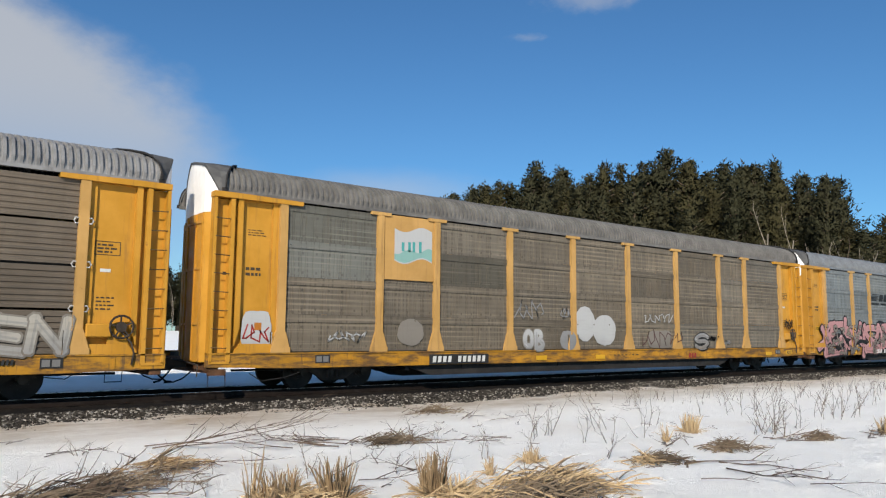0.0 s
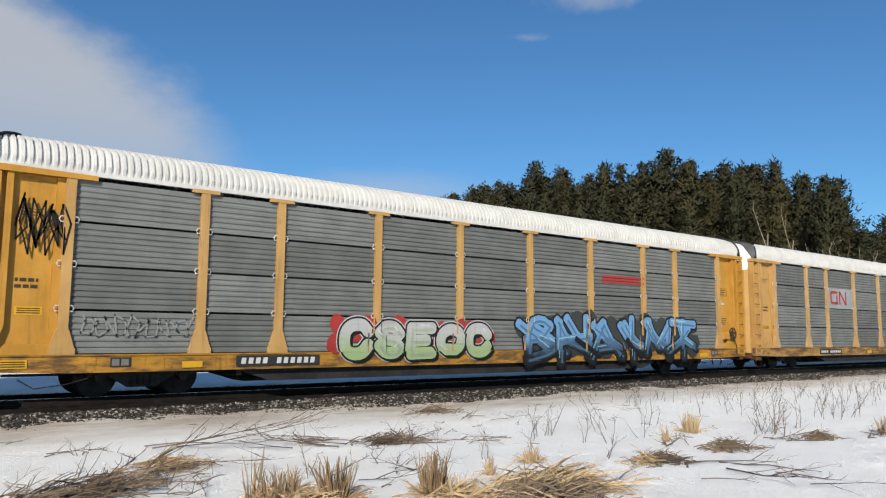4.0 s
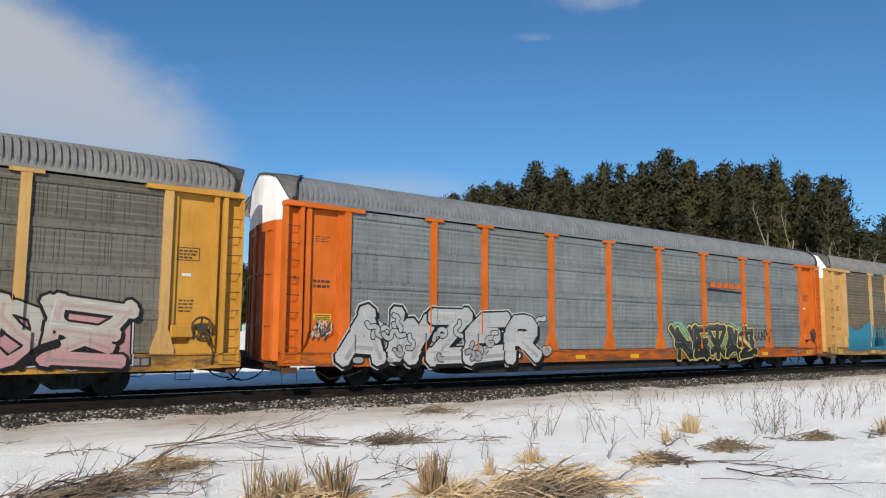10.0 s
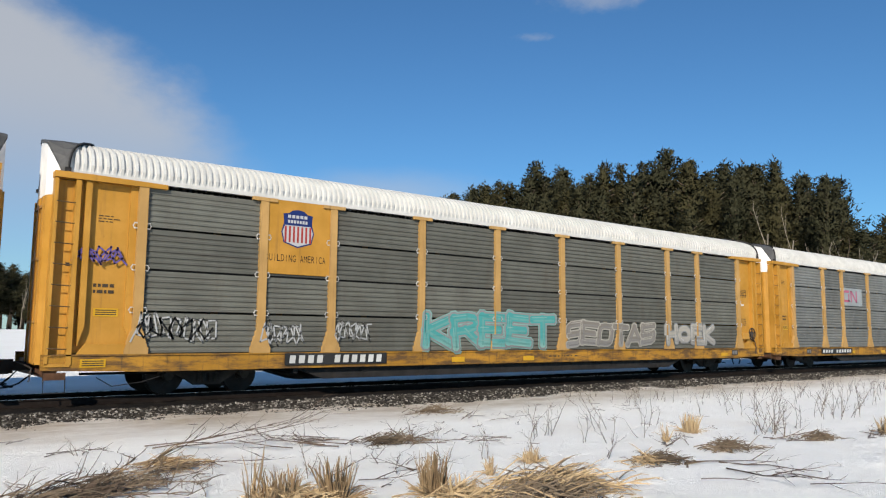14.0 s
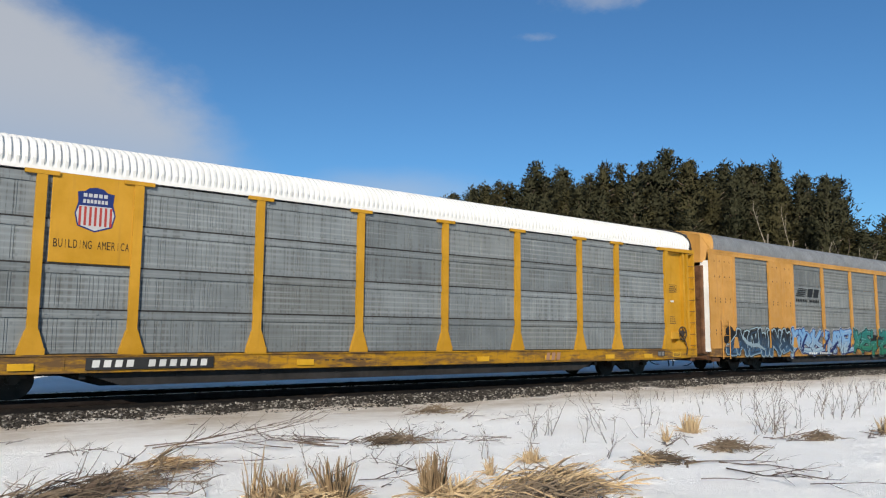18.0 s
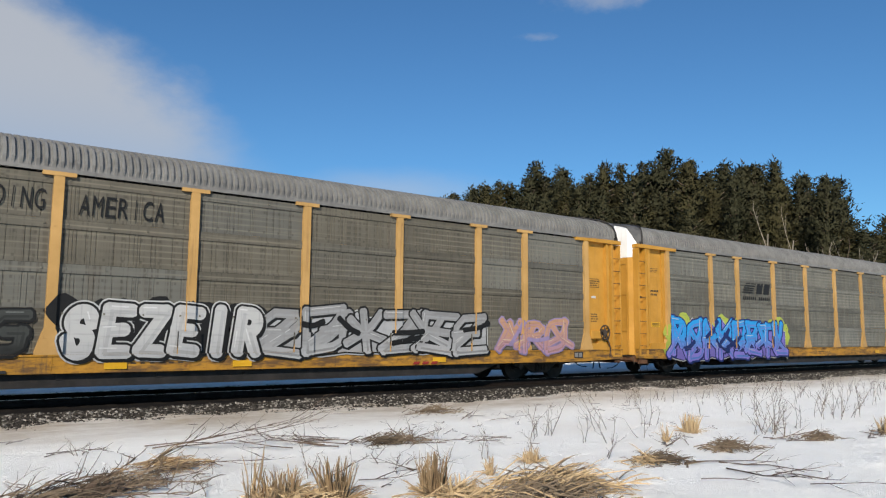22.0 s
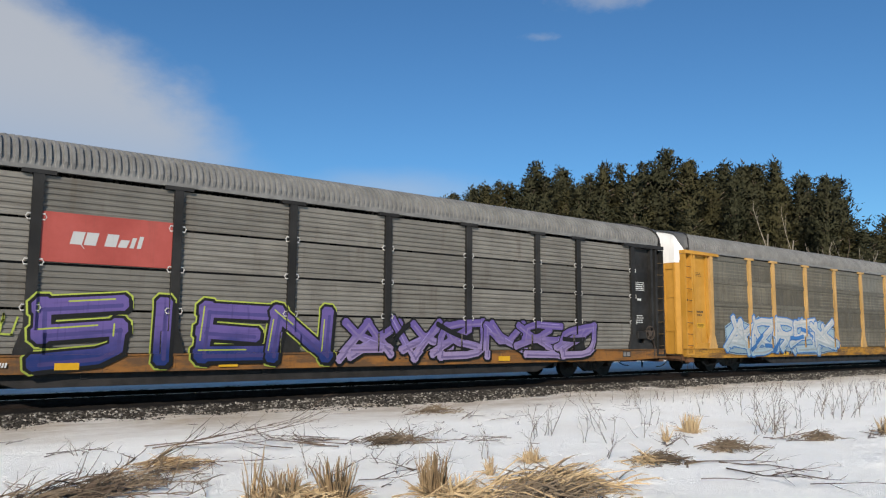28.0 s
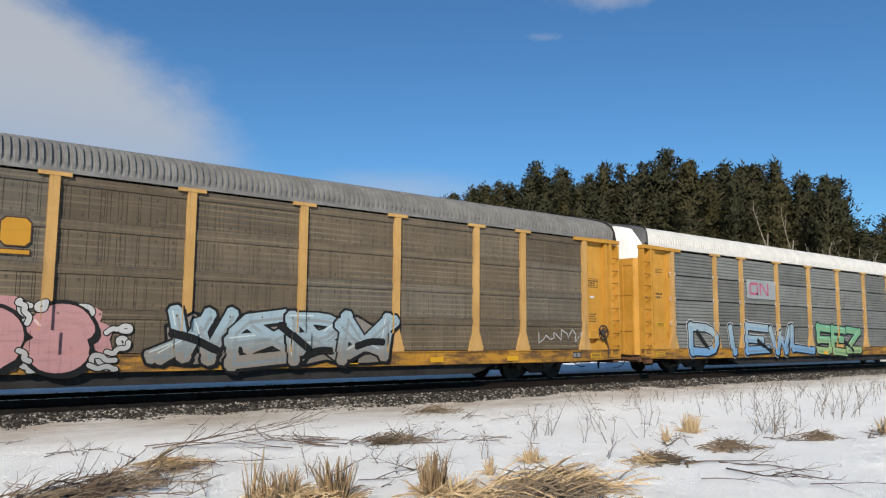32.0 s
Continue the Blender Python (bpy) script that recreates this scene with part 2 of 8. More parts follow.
def put(name, me, material, parent=None, label="", at=(0, 0, 0), turn=0.0):
    """One mesh object on a shared mesh, with its own paint."""
    ob = new(name, me)
    ob.material_slots[0].link = "OBJECT"
    ob.material_slots[0].material = material
    ob.parent = parent
    ob.location = at
    ob.rotation_euler = (0, 0, turn)
    return tagged(ob, label) if label else ob


def part(name, bm, material, parent, label="", smooth=False):
    """A bmesh as one mesh object under a thing or a part."""
    bmesh.ops.recalc_face_normals(bm, faces=bm.faces)
    me = bpy.data.meshes.new(name)
    bm.to_mesh(me)
    bm.free()
    if smooth:
        me.shade_smooth()
    me.materials.append(_blank)
    return put(name, me, material, parent, label)


def thing(name, label, category, group=""):
    return tagged(new(name), label, category, group)


def sheet(name, verts, faces, material, smooth=True):
    me = bpy.data.meshes.new(name)
    me.from_pydata(verts, [], faces)
    me.update()
    if smooth:
        me.shade_smooth()
    me.materials.append(material)
    return new(name, me)


# ---- ground and track ----
RAIL, MID = 0.22, 18.38       # height of the rail's top, and the track's centre line in y


def rise(x, y):
    """The lie of the snow: slow swells, drifts, and a field that climbs a little beyond the track."""
    d = math.hypot(x - 15, y - 10)
    z = 0.05 * noise.noise((x * 0.16, y * 0.16, 3.0)) + 0.022 * noise.noise((x * 0.7, y * 0.7, 8.0)) + 0.010 * noise.noise((x * 2.3, y * 2.3, 5.0))
    z += (0.022 * noise.noise((x * 1.3 + 7, y * 2.6, 2.0)) + 0.015 * noise.noise((x * 4.3, y * 6.1, 6.0))) if d < 40 else 0.0
    if y > 26:
        z += 1.7 * min(1.0, (y - 26) / 120.0) ** 1.2
    if y > 22:
        z += 0.22 * min(1.0, (y - 22) / 4.0)
    near = max(0.0, 1 - abs(y - MID) / 3.4)
    return z - 0.16 * min(1.0, near * 2)


def ground():
    def steps(dense0, dense1, h, far):
        mid = list(np.arange(dense0, dense1, h))
        out, s = [dense1], h
        while out[-1] < far:
            s *= 1.22
            out.append(out[-1] + s)
        low, s = [dense0], h
        while low[-1] > -far:
            s *= 1.22
            low.append(low[-1] - s)
        return low[:0:-1] + mid + out
    xs, ys = steps(-3.0, 44.0, 0.16, 3200), steps(4.0, 16.0, 0.13, 3200)
    nx = len(xs)
    verts = [(x, y, rise(x, y)) for y in ys for x in xs]
    faces = [(j * nx + i, j * nx + i + 1, (j + 1) * nx + i + 1, (j + 1) * nx + i) for j in range(len(ys) - 1) for i in range(nx - 1)]
    tagged(sheet("ground", verts, faces, M_SNOW), "field of old crusted snow with dirty patches", "ground", kind="structure")


ground()


def track():
    # stone bed, with a ragged foot where it meets the snow
    xs = list(np.arange(-6, 62, 0.25))
    xs = [-900.0, -400.0, -150.0, -50.0, -20.0] + xs + [70.0, 90.0, 150.0, 400.0, 900.0]
    prof = [(-4.6, -0.16), (-3.9, -0.02), (-3.0, 0.04), (-2.0, 0.06), (-1.0, 0.035), (0.0, 0.045), (1.0, 0.035), (2.0, 0.06), (3.0, 0.04), (3.9, -0.02), (4.6, -0.16)]
    verts = []
    for x in xs:
        for y, z in prof:
            w = 1 + 0.10 * noise.noise((x * 0.45, y, 1.0)) + 0.05 * noise.noise((x * 1.7, y, 2.0))
            verts.append((x, MID + y * (w if abs(y) > 2.5 else 1), z + 0.02 * noise.noise((x * 2, y * 2, 4.0))))
    n = len(prof)
    faces = [(i * n + j, (i + 1) * n + j, (i + 1) * n + j + 1, i * n + j + 1) for i in range(len(xs) - 1) for j in range(n - 1)]
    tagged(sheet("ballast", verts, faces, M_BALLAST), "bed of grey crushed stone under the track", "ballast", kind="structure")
    # loose stones
    rnd = random.Random(5)
    verts, faces = [], []
    base = [(1, 0, 0), (-1, 0, 0), (0, 1, 0), (0, -1, 0), (0, 0, 1), (0, 0, -1)]
    tri = [(0, 2, 4), (2, 1, 4), (1, 3, 4), (3, 0, 4), (2, 0, 5), (1, 2, 5), (3, 1, 5), (0, 3, 5)]
    for _ in range(56000):
        x = -1 + 48 * rnd.random() ** 1.5
        far = rnd.random() < 0.12
        y = MID + (rnd.uniform(1.3, 3.0) if far else -2.35 + rnd.gauss(0, 0.1) - 1.9 * rnd.random() ** 0.9)
        off = abs(y - MID)
        z = (0.055 if off < 2.4 else 0.055 - 0.09 * (off - 2.4) / 1.6) + rnd.uniform(-0.01, 0.022)
        s = rnd.uniform(0.024, 0.060)
        q = Euler((rnd.uniform(0, 6), rnd.uniform(0, 6), rnd.uniform(0, 6))).to_matrix()
        k = len(verts)
        for b in base:
            p = q @ Vector(b)
            f = s * rnd.uniform(0.65, 1.25)
            verts.append((x + p.x * f, y + p.y * f, z + p.z * f * 0.8))
        faces += [(a + k, b + k, c + k) for a, b, c in tri]
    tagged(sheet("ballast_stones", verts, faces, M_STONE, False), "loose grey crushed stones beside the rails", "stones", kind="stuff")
    # sleepers and rails
    me = shape("tie", lambda bm: box(bm, -0.11, 0.11, -1.3, 1.3, -0.13, 0.045, 0.012))
    bed = tagged(new("track"), "straight railway track with rusty rails on dark timber sleepers", "track", kind="structure")
    rnd = random.Random(9)
    for i in range(130):
        t = put("sleeper", me, M_TIE, bed, at=(-4 + i * 0.5 + rnd.uniform(-0.02, 0.02), MID + rnd.uniform(-0.03, 0.03), rnd.uniform(-0.004, 0.004)), turn=rnd.uniform(-0.012, 0.012))
    for side in (-1, 1):
        y = MID + side * 0.753
        bm = bmesh.new()
        prism(bm, [(y - 0.07, 0.047), (y + 0.07, 0.047), (y + 0.07, 0.058), (y + 0.012, 0.075), (y + 0.012, 0.175), (y + 0.036, 0.185), (y + 0.036, 0.214), (y - 0.036, 0.214), (y - 0.036, 0.185), (y - 0.012, 0.175), (y - 0.012, 0.075), (y - 0.07, 0.058)], "x", -950, 950)
        r = part("rail", bm, M_RAIL, bed)
        bm = bmesh.new()
        box(bm, -950, 950, y - 0.030, y + 0.030, 0.214, RAIL)
        part("rail_head", bm, M_RAILTOP, r, "polished running surface")


track()

# ---- lettering: outlines of the built-in font, one mesh a letter ----
_glyph = {}


def glyph(ch, swell):
    """Points and faces of one letter, about 0.7 high, thickened by swell."""
    if (ch, swell) not in _glyph:
        cu = bpy.data.curves.new("letter", "FONT")
        cu.body, cu.size, cu.offset, cu.resolution_u, cu.fill_mode = ch, 1.0, swell, 3, "FRONT"
        ob = new("letter", cu)
        bpy.context.view_layer.update()
        me = bpy.data.meshes.new_from_object(ob.evaluated_get(bpy.context.evaluated_depsgraph_get()))
        co = [(v.co.x, v.co.y) for v in me.vertices]
        fa = [tuple(p.vertices) for p in me.polygons]
        bpy.data.objects.remove(ob)
        bpy.data.curves.remove(cu)
        bpy.data.meshes.remove(me)
        _glyph[ch, swell] = (co, fa)
    return _glyph[ch, swell]


for _c in "ABCDEFGHILMNORSTUWX1":
    glyph(_c, 0.0)

# ---- the train ----
PITCH, HALF = 28.6, 13.71
WIDE, SLIM = 2.84, 1.91
POSTS = [-11.85 + d for d in (0, 2.84, 4.75, 7.59, 10.43, 13.27, 16.11, 18.95, 20.86, 23.70)]
SILL0, SILL1, PAN1, EAVE = 0.55, 0.93, 4.62, 4.70
FACE, SCREEN = -1.58, -1.50       # y of the posts' face and of the side screens
TIER = (PAN1 - SILL1 - 0.02) / 4
ROOFLINE = [(1.53, 4.70), (1.53, 4.765), (1.515, 4.88), (1.485, 5.00), (1.43, 5.12), (1.33, 5.235), (1.21, 5.305), (1.12, 5.345), (0.80, 5.43), (0.40, 5.51), (0.0, 5.56)]
ROOFLINE = [(-y, z) for y, z in ROOFLINE] + [(y, z) for y, z in ROOFLINE[-2::-1]]


def roof_shape(bm):
    """Ribbed sheet bent over the car; the ribs run out above a flat band at the eaves."""
    ring, pitch = [], 0.15
    n = int(26.85 / pitch)
    for i in range(n):
        x = -13.42 + i * pitch
        ring += [(x, 0.0), (x + 0.018, 0.058), (x + 0.078, 0.058), (x + 0.096, 0.0)]
    ring.append((13.42, 0.0))
    rows, last = [], len(ROOFLINE) - 1
    for x, lift in ring:
        row = []
        for j, (y, z) in enumerate(ROOFLINE):
            up = 0.0 if j in (0, last) else lift * (0.15 if j in (1, last - 1) else 1.0)
            d = Vector((y * 0.9, max(z - 4.6, 0.02))).normalized() * up
            row.append(bm.verts.new((max(min(x, -seam(y)), seam(y)), y + d.x, z + d.y)))
        rows.append(row)
    for a, b in zip(rows, rows[1:]):
        for j in range(last):
            bm.faces.new((a[j], b[j], b[j + 1], a[j + 1]))


def bow(y):
    """The end wall: furthest out at the near shoulder, cut back to the corner and falling away beyond."""
    return -13.72 + (0.27 * (-1.21 - y) / 0.32 if y < -1.21 else 0.47 * max(0.0, y + 0.2) / 1.7)


def seam(y):
    """Where the smooth end sheet meets the ribs: further in towards the ridge."""
    return -13.40 + 0.75 * (1 - (abs(y) / 1.53) ** 2)


def pitch_of(y):
    """Height of the end wall's rim: the roof's own between the shoulders, then down to the eaves."""
    a = abs(y)
    if a > 1.21:
        return 5.35 - 0.69 * (a - 1.21) / 0.32
    return float(np.interp(a, [p[0] for p in ROOFLINE[-1:len(ROOFLINE) // 2 - 1:-1]][::-1], [p[1] for p in ROOFLINE[-1:len(ROOFLINE) // 2 - 1:-1]][::-1])) + 0.03


def roof_cap_shape(bm):
    """Smooth sheet drawn from the round roof to the lower rim of the gable."""
    a = [bm.verts.new((seam(y), y * 1.036, z + 0.062)) for y, z in ROOFLINE]
    m = [bm.verts.new((seam(y) * 0.4 + bow(y) * 0.6, y * 1.02, z * 0.45 + pitch_of(y) * 0.55 + 0.045)) for y, z in ROOFLINE]
    b = [bm.verts.new((bow(y) - 0.02, y, pitch_of(y) + 0.012)) for y, z in ROOFLINE]
    c = [bm.verts.new((bow(y) - 0.02, y * 0.98, pitch_of(y) - 0.05)) for y, z in ROOFLINE]
    for p, q in ((a, m), (m, b), (b, c)):
        for k in range(len(ROOFLINE) - 1):
            bm.faces.new((p[k], p[k + 1], q[k + 1], q[k]))


def roof_strap_shape(bm):
    tube(bm, [(seam(y) + 0.01, y * 1.05, z + 0.075) for y, z in ROOFLINE], 0.026, 5)
    for s in (-1, 1):
        box(bm, -13.46, -13.34, s * 1.57 - 0.03, s * 1.57 + 0.03, 4.69, 4.78)


def gable_shape(bm):
    """Bowed end wall under the roof."""
    rim = [(y * 0.985, max(pitch_of(y), 4.70)) for y, z in ROOFLINE]
    for d, flip in ((0.0, False), (0.05, True)):
        top = [bm.verts.new((bow(y) + d, y, z)) for y, z in rim]
        low = [bm.verts.new((bow(y) + d, y, 4.22 if abs(y) < 1.35 else 4.69)) for y, z in rim]
        for i in range(len(rim) - 1):
            q = (top[i], top[i + 1], low[i + 1], low[i])
            bm.faces.new(q if flip else q[::-1])
        if d:
            for i in range(len(rim) - 1):
                bm.faces.new((outer[i], outer[i + 1], low[i + 1], low[i]))
        outer = low


def screen_shape(w, kind, version=0):
    def build(bm):
        h = TIER - (0.008 if kind == "plaid" else 0.05)
        if kind == "plaid":
            rnd = random.Random(round(w * 100) + version * 7)
            x, pts = 0.05, [(0.0, 0.0)]
            while x < w - 0.12:
                for _ in range(rnd.randint(1, 4)):
                    if x < w - 0.08:
                        pts += [(x, 0.0), (x + 0.006, 0.013), (x + 0.020, 0.013), (x + 0.026, 0.0)]
                    x += rnd.choice((0.05, 0.075, 0.10))
                x += rnd.choice((0.03, 0.08, 0.16, 0.26))
            pts.append((w, 0.0))
            levels = [0.05, 0.22, 0.25, 0.44, 0.47, h - 0.24] if version % 3 else [0.05, h - 0.24]
            prev = None
            for q, z in enumerate([0.0] + levels + [h - 0.19, h]):
                cut = 0.0 if q == 0 or q > len(levels) else 1.0
                for y0 in (0.012, -0.012) if q == len(levels) + 1 else (-0.012, ) if q > len(levels) else (0.012, ):
                    row = [bm.verts.new((xx, y0 + yy * cut, z)) for xx, yy in pts]
                    if prev:
                        for i in range(len(pts) - 1):
                            bm.faces.new((prev[i], prev[i + 1], row[i + 1], row[i]))
                    prev = row
            for xx in np.arange(0.12, w, (w - 0.24) / 3):     # bolts along the flange
                box(bm, xx - 0.02, xx + 0.02, -0.03, -0.012, h - 0.115, h - 0.075)
        else:
            z, prof = 0.0, [(0.0, 0.0), (0.06, 0.0)]
            n = 6
            step = (h - 0.12) / n
            for i in range(n):
                z = 0.06 + i * step
                prof += [(z + step * 0.18, 0.024), (z + step * 0.42, 0.024), (z + step * 0.60, 0.0), (z + step, 0.0)]
            prof += [(h, 0.0), (h, 0.03)]
            a = [bm.verts.new((0, y, zz)) for zz, y in prof]
            b = [bm.verts.new((w, y, zz)) for zz, y in prof]
            for i in range(len(prof) - 1):
                bm.faces.new((a[i], b[i], b[i + 1], a[i + 1]))
    return shape(("screen", kind, round(w, 2), version), build)


def post_shape(bm):
    w, f = 0.10, 0.25
    prism(bm, [(-f, SILL1), (f, SILL1), (f, 1.0), (w + 0.03, 1.40), (w, 1.46), (w, 4.60), (-w, 4.60), (-w, 1.46), (-w - 0.03, 1.40), (-f, 1.0)], "y", FACE, FACE + 0.12)
    box(bm, -0.32, 0.32, FACE - 0.012, FACE + 0.06, 4.58, 4.665)
    box(bm, -f, f, FACE - 0.006, FACE, SILL1, 1.06)


def slim_post_shape(bm):
    prism(bm, [(-0.17, SILL1), (0.17, SILL1), (0.17, 1.0), (0.10, 1.35), (0.10, 4.65), (-0.10, 4.65), (-0.10, 1.35), (-0.17, 1.0)], "y", FACE + 0.02, FACE + 0.1)
    for z in (1.9, 2.85, 3.8):
        for x in (-0.125, 0.125):
            for dz in (-0.07, 0.07):
                box(bm, x - 0.02, x + 0.02, FACE + 0.03, FACE + 0.06, z + dz - 0.02, z + dz + 0.02)


def clip_shape(bm):
    y = FACE + 0.04
    tube(bm, [(-0.10, y, -0.055), (-0.16, y - 0.01, -0.06), (-0.19, y, 0.0), (-0.16, y - 0.01, 0.06), (-0.10, y, 0.055), (0.10, y, 0.055), (0.16, y - 0.01, 0.06), (0.19, y, 0.0), (0.16, y - 0.01, -0.06), (0.10, y, -0.055)], 0.018, 4)


def sill_shape(bm):
    prism(bm, [(-HALF + 0.05, SILL0 + 0.06), (-HALF + 0.05, SILL1), (HALF - 0.05, SILL1), (HALF - 0.05, SILL0 + 0.06), (11.6, SILL0), (-11.6, SILL0)], "y", -1.56, -1.44)
    box(bm, -HALF + 0.05, HALF - 0.05, -1.585, -1.44, SILL1 - 0.035, SILL1 - 0.003)
    for i in range(19):
        x = -12.6 + i * 1.4
        box(bm, x - 0.02, x + 0.02, -1.572, -1.55, SILL0 + 0.07, SILL1 - 0.05)


def belly_shape(bm):
    """Deep centre sill with cross bearers."""
    prism(bm, [(-13.2, 0.80), (13.2, 0.80), (13.2, 0.62), (8.8, 0.62), (7.4, 0.20), (-7.4, 0.20), (-8.8, 0.62), (-13.2, 0.62)], "y", -0.35, 0.35)
    prism(bm, [(-8.2, 0.60), (8.2, 0.60), (7.2, 0.26), (-7.2, 0.26)], "y", -1.40, -1.30)
    prism(bm, [(-8.2, 0.60), (8.2, 0.60), (7.2, 0.26), (-7.2, 0.26)], "y", 1.30, 1.40)
    for x in range(-8, 9, 2):
        box(bm, x - 0.06, x + 0.06, -1.42, 1.42, 0.42, 0.80)
    for y in (-0.7, 0.55):
        box(bm, -3.2, -1.4, y, y + 0.35, 0.32, 0.6)
    tube(bm, [(-12.8, -0.9, 0.5), (12.8, -0.9, 0.5)], 0.03, 5)


CORNER = [      # recessed steel bay between the corner ladder and the first post
    ("bay_plate", lambda bm: box(bm, -13.16, -11.93, FACE + 0.16, FACE + 0.20, SILL1 + 0.02, 4.56)),
    ("bay_flange", lambda bm: prism(bm, [(-13.02, 1.1), (-12.90, 1.5), (-12.90, 4.56), (-13.02, 4.56)], "y", FACE + 0.03, FACE + 0.162)),
    ("bay_edge", lambda bm: prism(bm, [(-12.10, 1.5), (-11.93, 1.1), (-11.93, 4.56), (-12.10, 4.56)], "y", FACE + 0.10, FACE + 0.162)),
    ("bay_foot", lambda bm: prism(bm, [(-13.02, SILL1), (-11.95, SILL1), (-12.0, 1.14), (-12.86, 1.14)], "y", FACE + 0.04, FACE + 0.162)),
]


def header_shape(bm):
    prism(bm, [(-13.63, 4.56), (-11.35, 4.56), (-11.35, 4.66), (-12.9, 4.69), (-13.63, 4.69)], "y", FACE - 0.02, FACE + 0.25)


def ladder_shape(bm):
    """Channel in the corner of the car with a stile on either side, and its foot."""
    prism(bm, [(-13.62, FACE), (-13.55, FACE), (-13.55, FACE + 0.19), (-13.22, FACE + 0.19), (-13.22, FACE - 0.005), (-13.12, FACE - 0.005), (-13.12, FACE + 0.23), (-13.62, FACE + 0.23)], "z", 0.72, 4.54)
    box(bm, -13.61, -13.14, FACE, FACE + 0.21, 0.68, 0.74)


def rung_shape(bm):
    tube(bm, [(-13.59, FACE + 0.02, 0.012), (-13.55, FACE - 0.008, 0.0), (-13.24, FACE - 0.008, -0.012), (-13.18, FACE + 0.02, 0.0)], 0.013, 5)


def end_door_shape(bm, side):
    """One leaf of the end doors with its stiffening ribs."""
    ys = [side * y for y in (1.34, 1.21, 0.9, 0.6, 0.3, 0.025)]
    prism(bm, [(bow(y), y) for y in ys] + [(bow(y) + 0.06, y) for y in ys[::-1]], "z", 0.72, 4.215)
    for y in (side * 1.16, side * 0.72, side * 0.08):
        box(bm, bow(y) - 0.04, bow(y) + 0.02, y - 0.03, y + 0.03, 0.75, 4.19)
    for z in (1.6, 2.9, 4.0):
        prism(bm, [(bow(y) - 0.03, y) for y in ys[1:]] + [(bow(y) + 0.01, y) for y in ys[:0:-1]], "z", z - 0.03, z + 0.03)


def at_end(key, fn, mirror):
    """A shape of the cars' leading end, or its mirror image for the trailing one."""
    if not mirror:
        return shape(key, fn)
    return shape((key, "mirror"), lambda bm: (fn(bm), bmesh.ops.scale(bm, vec=(-1, 1, 1), verts=bm.verts)))


def end_sill_shape(bm):
    box(bm, -13.60, -13.35, -1.5, 1.5, 0.47, 0.80, 0.01)
    box(bm, -13.60, -13.2, -1.57, -1.45, 0.42, 0.56)


def coupler_shape(bm):
    box(bm, -14.02, -13.5, -0.09, 0.09, 0.56, 0.76, 0.015)
    prism(bm, [(-14.31, -0.16), (-14.02, -0.2), (-13.98, 0.14), (-14.12, 0.17), (-14.17, 0.02), (-14.30, 0.03)], "z", 0.50, 0.80)
    tube(bm, [(-13.9, -0.1, 0.74), (-13.85, -0.7, 0.72), (-13.8, -1.4, 0.66), (-13.85, -1.5, 0.40)], 0.018, 5)


def hose_shape(bm):
    tube(bm, [(-13.75, 0.30, 0.60), (-13.95, 0.28, 0.38), (-14.15, 0.12, 0.24), (-14.32, 0.0, 0.22)], 0.025, 6)


def grab_shape(bm):
    tube(bm, [(-13.6, -1.52, 0.45), (-13.6, -1.56, 0.16), (-13.2, -1.56, 0.16), (-13.2, -1.52, 0.45)], 0.016, 5)
    tube(bm, [(-12.6, -1.50, 0.45), (-12.3, -1.53, 0.26), (-11.7, -1.53, 0.33), (-11.3, -1.50, 0.44)], 0.012, 5)


def wheel_shape(bm):
    disc(bm, 0, 0, -0.045, 0.075, 0.42, 28)
    disc(bm, 0, 0, 0.06, 0.10, 0.445, 28)
    disc(bm, 0, 0, -0.08, -0.04, 0.13, 16)
    for k in range(8):
        a = k * math.pi / 4
        box(bm, 0.2 * math.cos(a) - 0.03, 0.2 * math.cos(a) + 0.03, -0.055, -0.04, 0.2 * math.sin(a) - 0.03, 0.2 * math.sin(a) + 0.03)


def frame_shape(bm):
    """Cast side frame of a two-axle truck, with its spring nest and bearing caps."""
    y0, y1 = -1.10, -0.98
    prism(bm, [(-1.15, 0.44), (-1.10, 0.56), (-0.70, 0.62), (-0.32, 0.72), (0.32, 0.72), (0.70, 0.62), (1.10, 0.56), (1.15, 0.44), (0.72, 0.46), (0.42, 0.28), (0.30, 0.20), (-0.30, 0.20), (-0.42, 0.28), (-0.72, 0.46)], "y", y0, y1)
    for x in (-0.89, 0.89):
        disc(bm, x, 0.42, y0 - 0.06, y0 + 0.02, 0.10, 12)
        box(bm, x - 0.13, x + 0.13, y0 - 0.02, y1, 0.40, 0.60)
    for x in (-0.2, -0.07, 0.07, 0.2):
        tube(bm, [(x, y0 - 0.015, 0.27), (x, y0 - 0.015, 0.46)], 0.05, 8)
    box(bm, -0.16, 0.16, y0 - 0.05, y1, 0.46, 0.58)


def axle_shape(bm):
    tube(bm, [(0, -1.05, 0), (0, 1.05, 0)], 0.08, 10)


def bolster_shape(bm):
    box(bm, -0.2, 0.2, -1.0, 1.0, 0.42, 0.64)


WHEELSETS = []


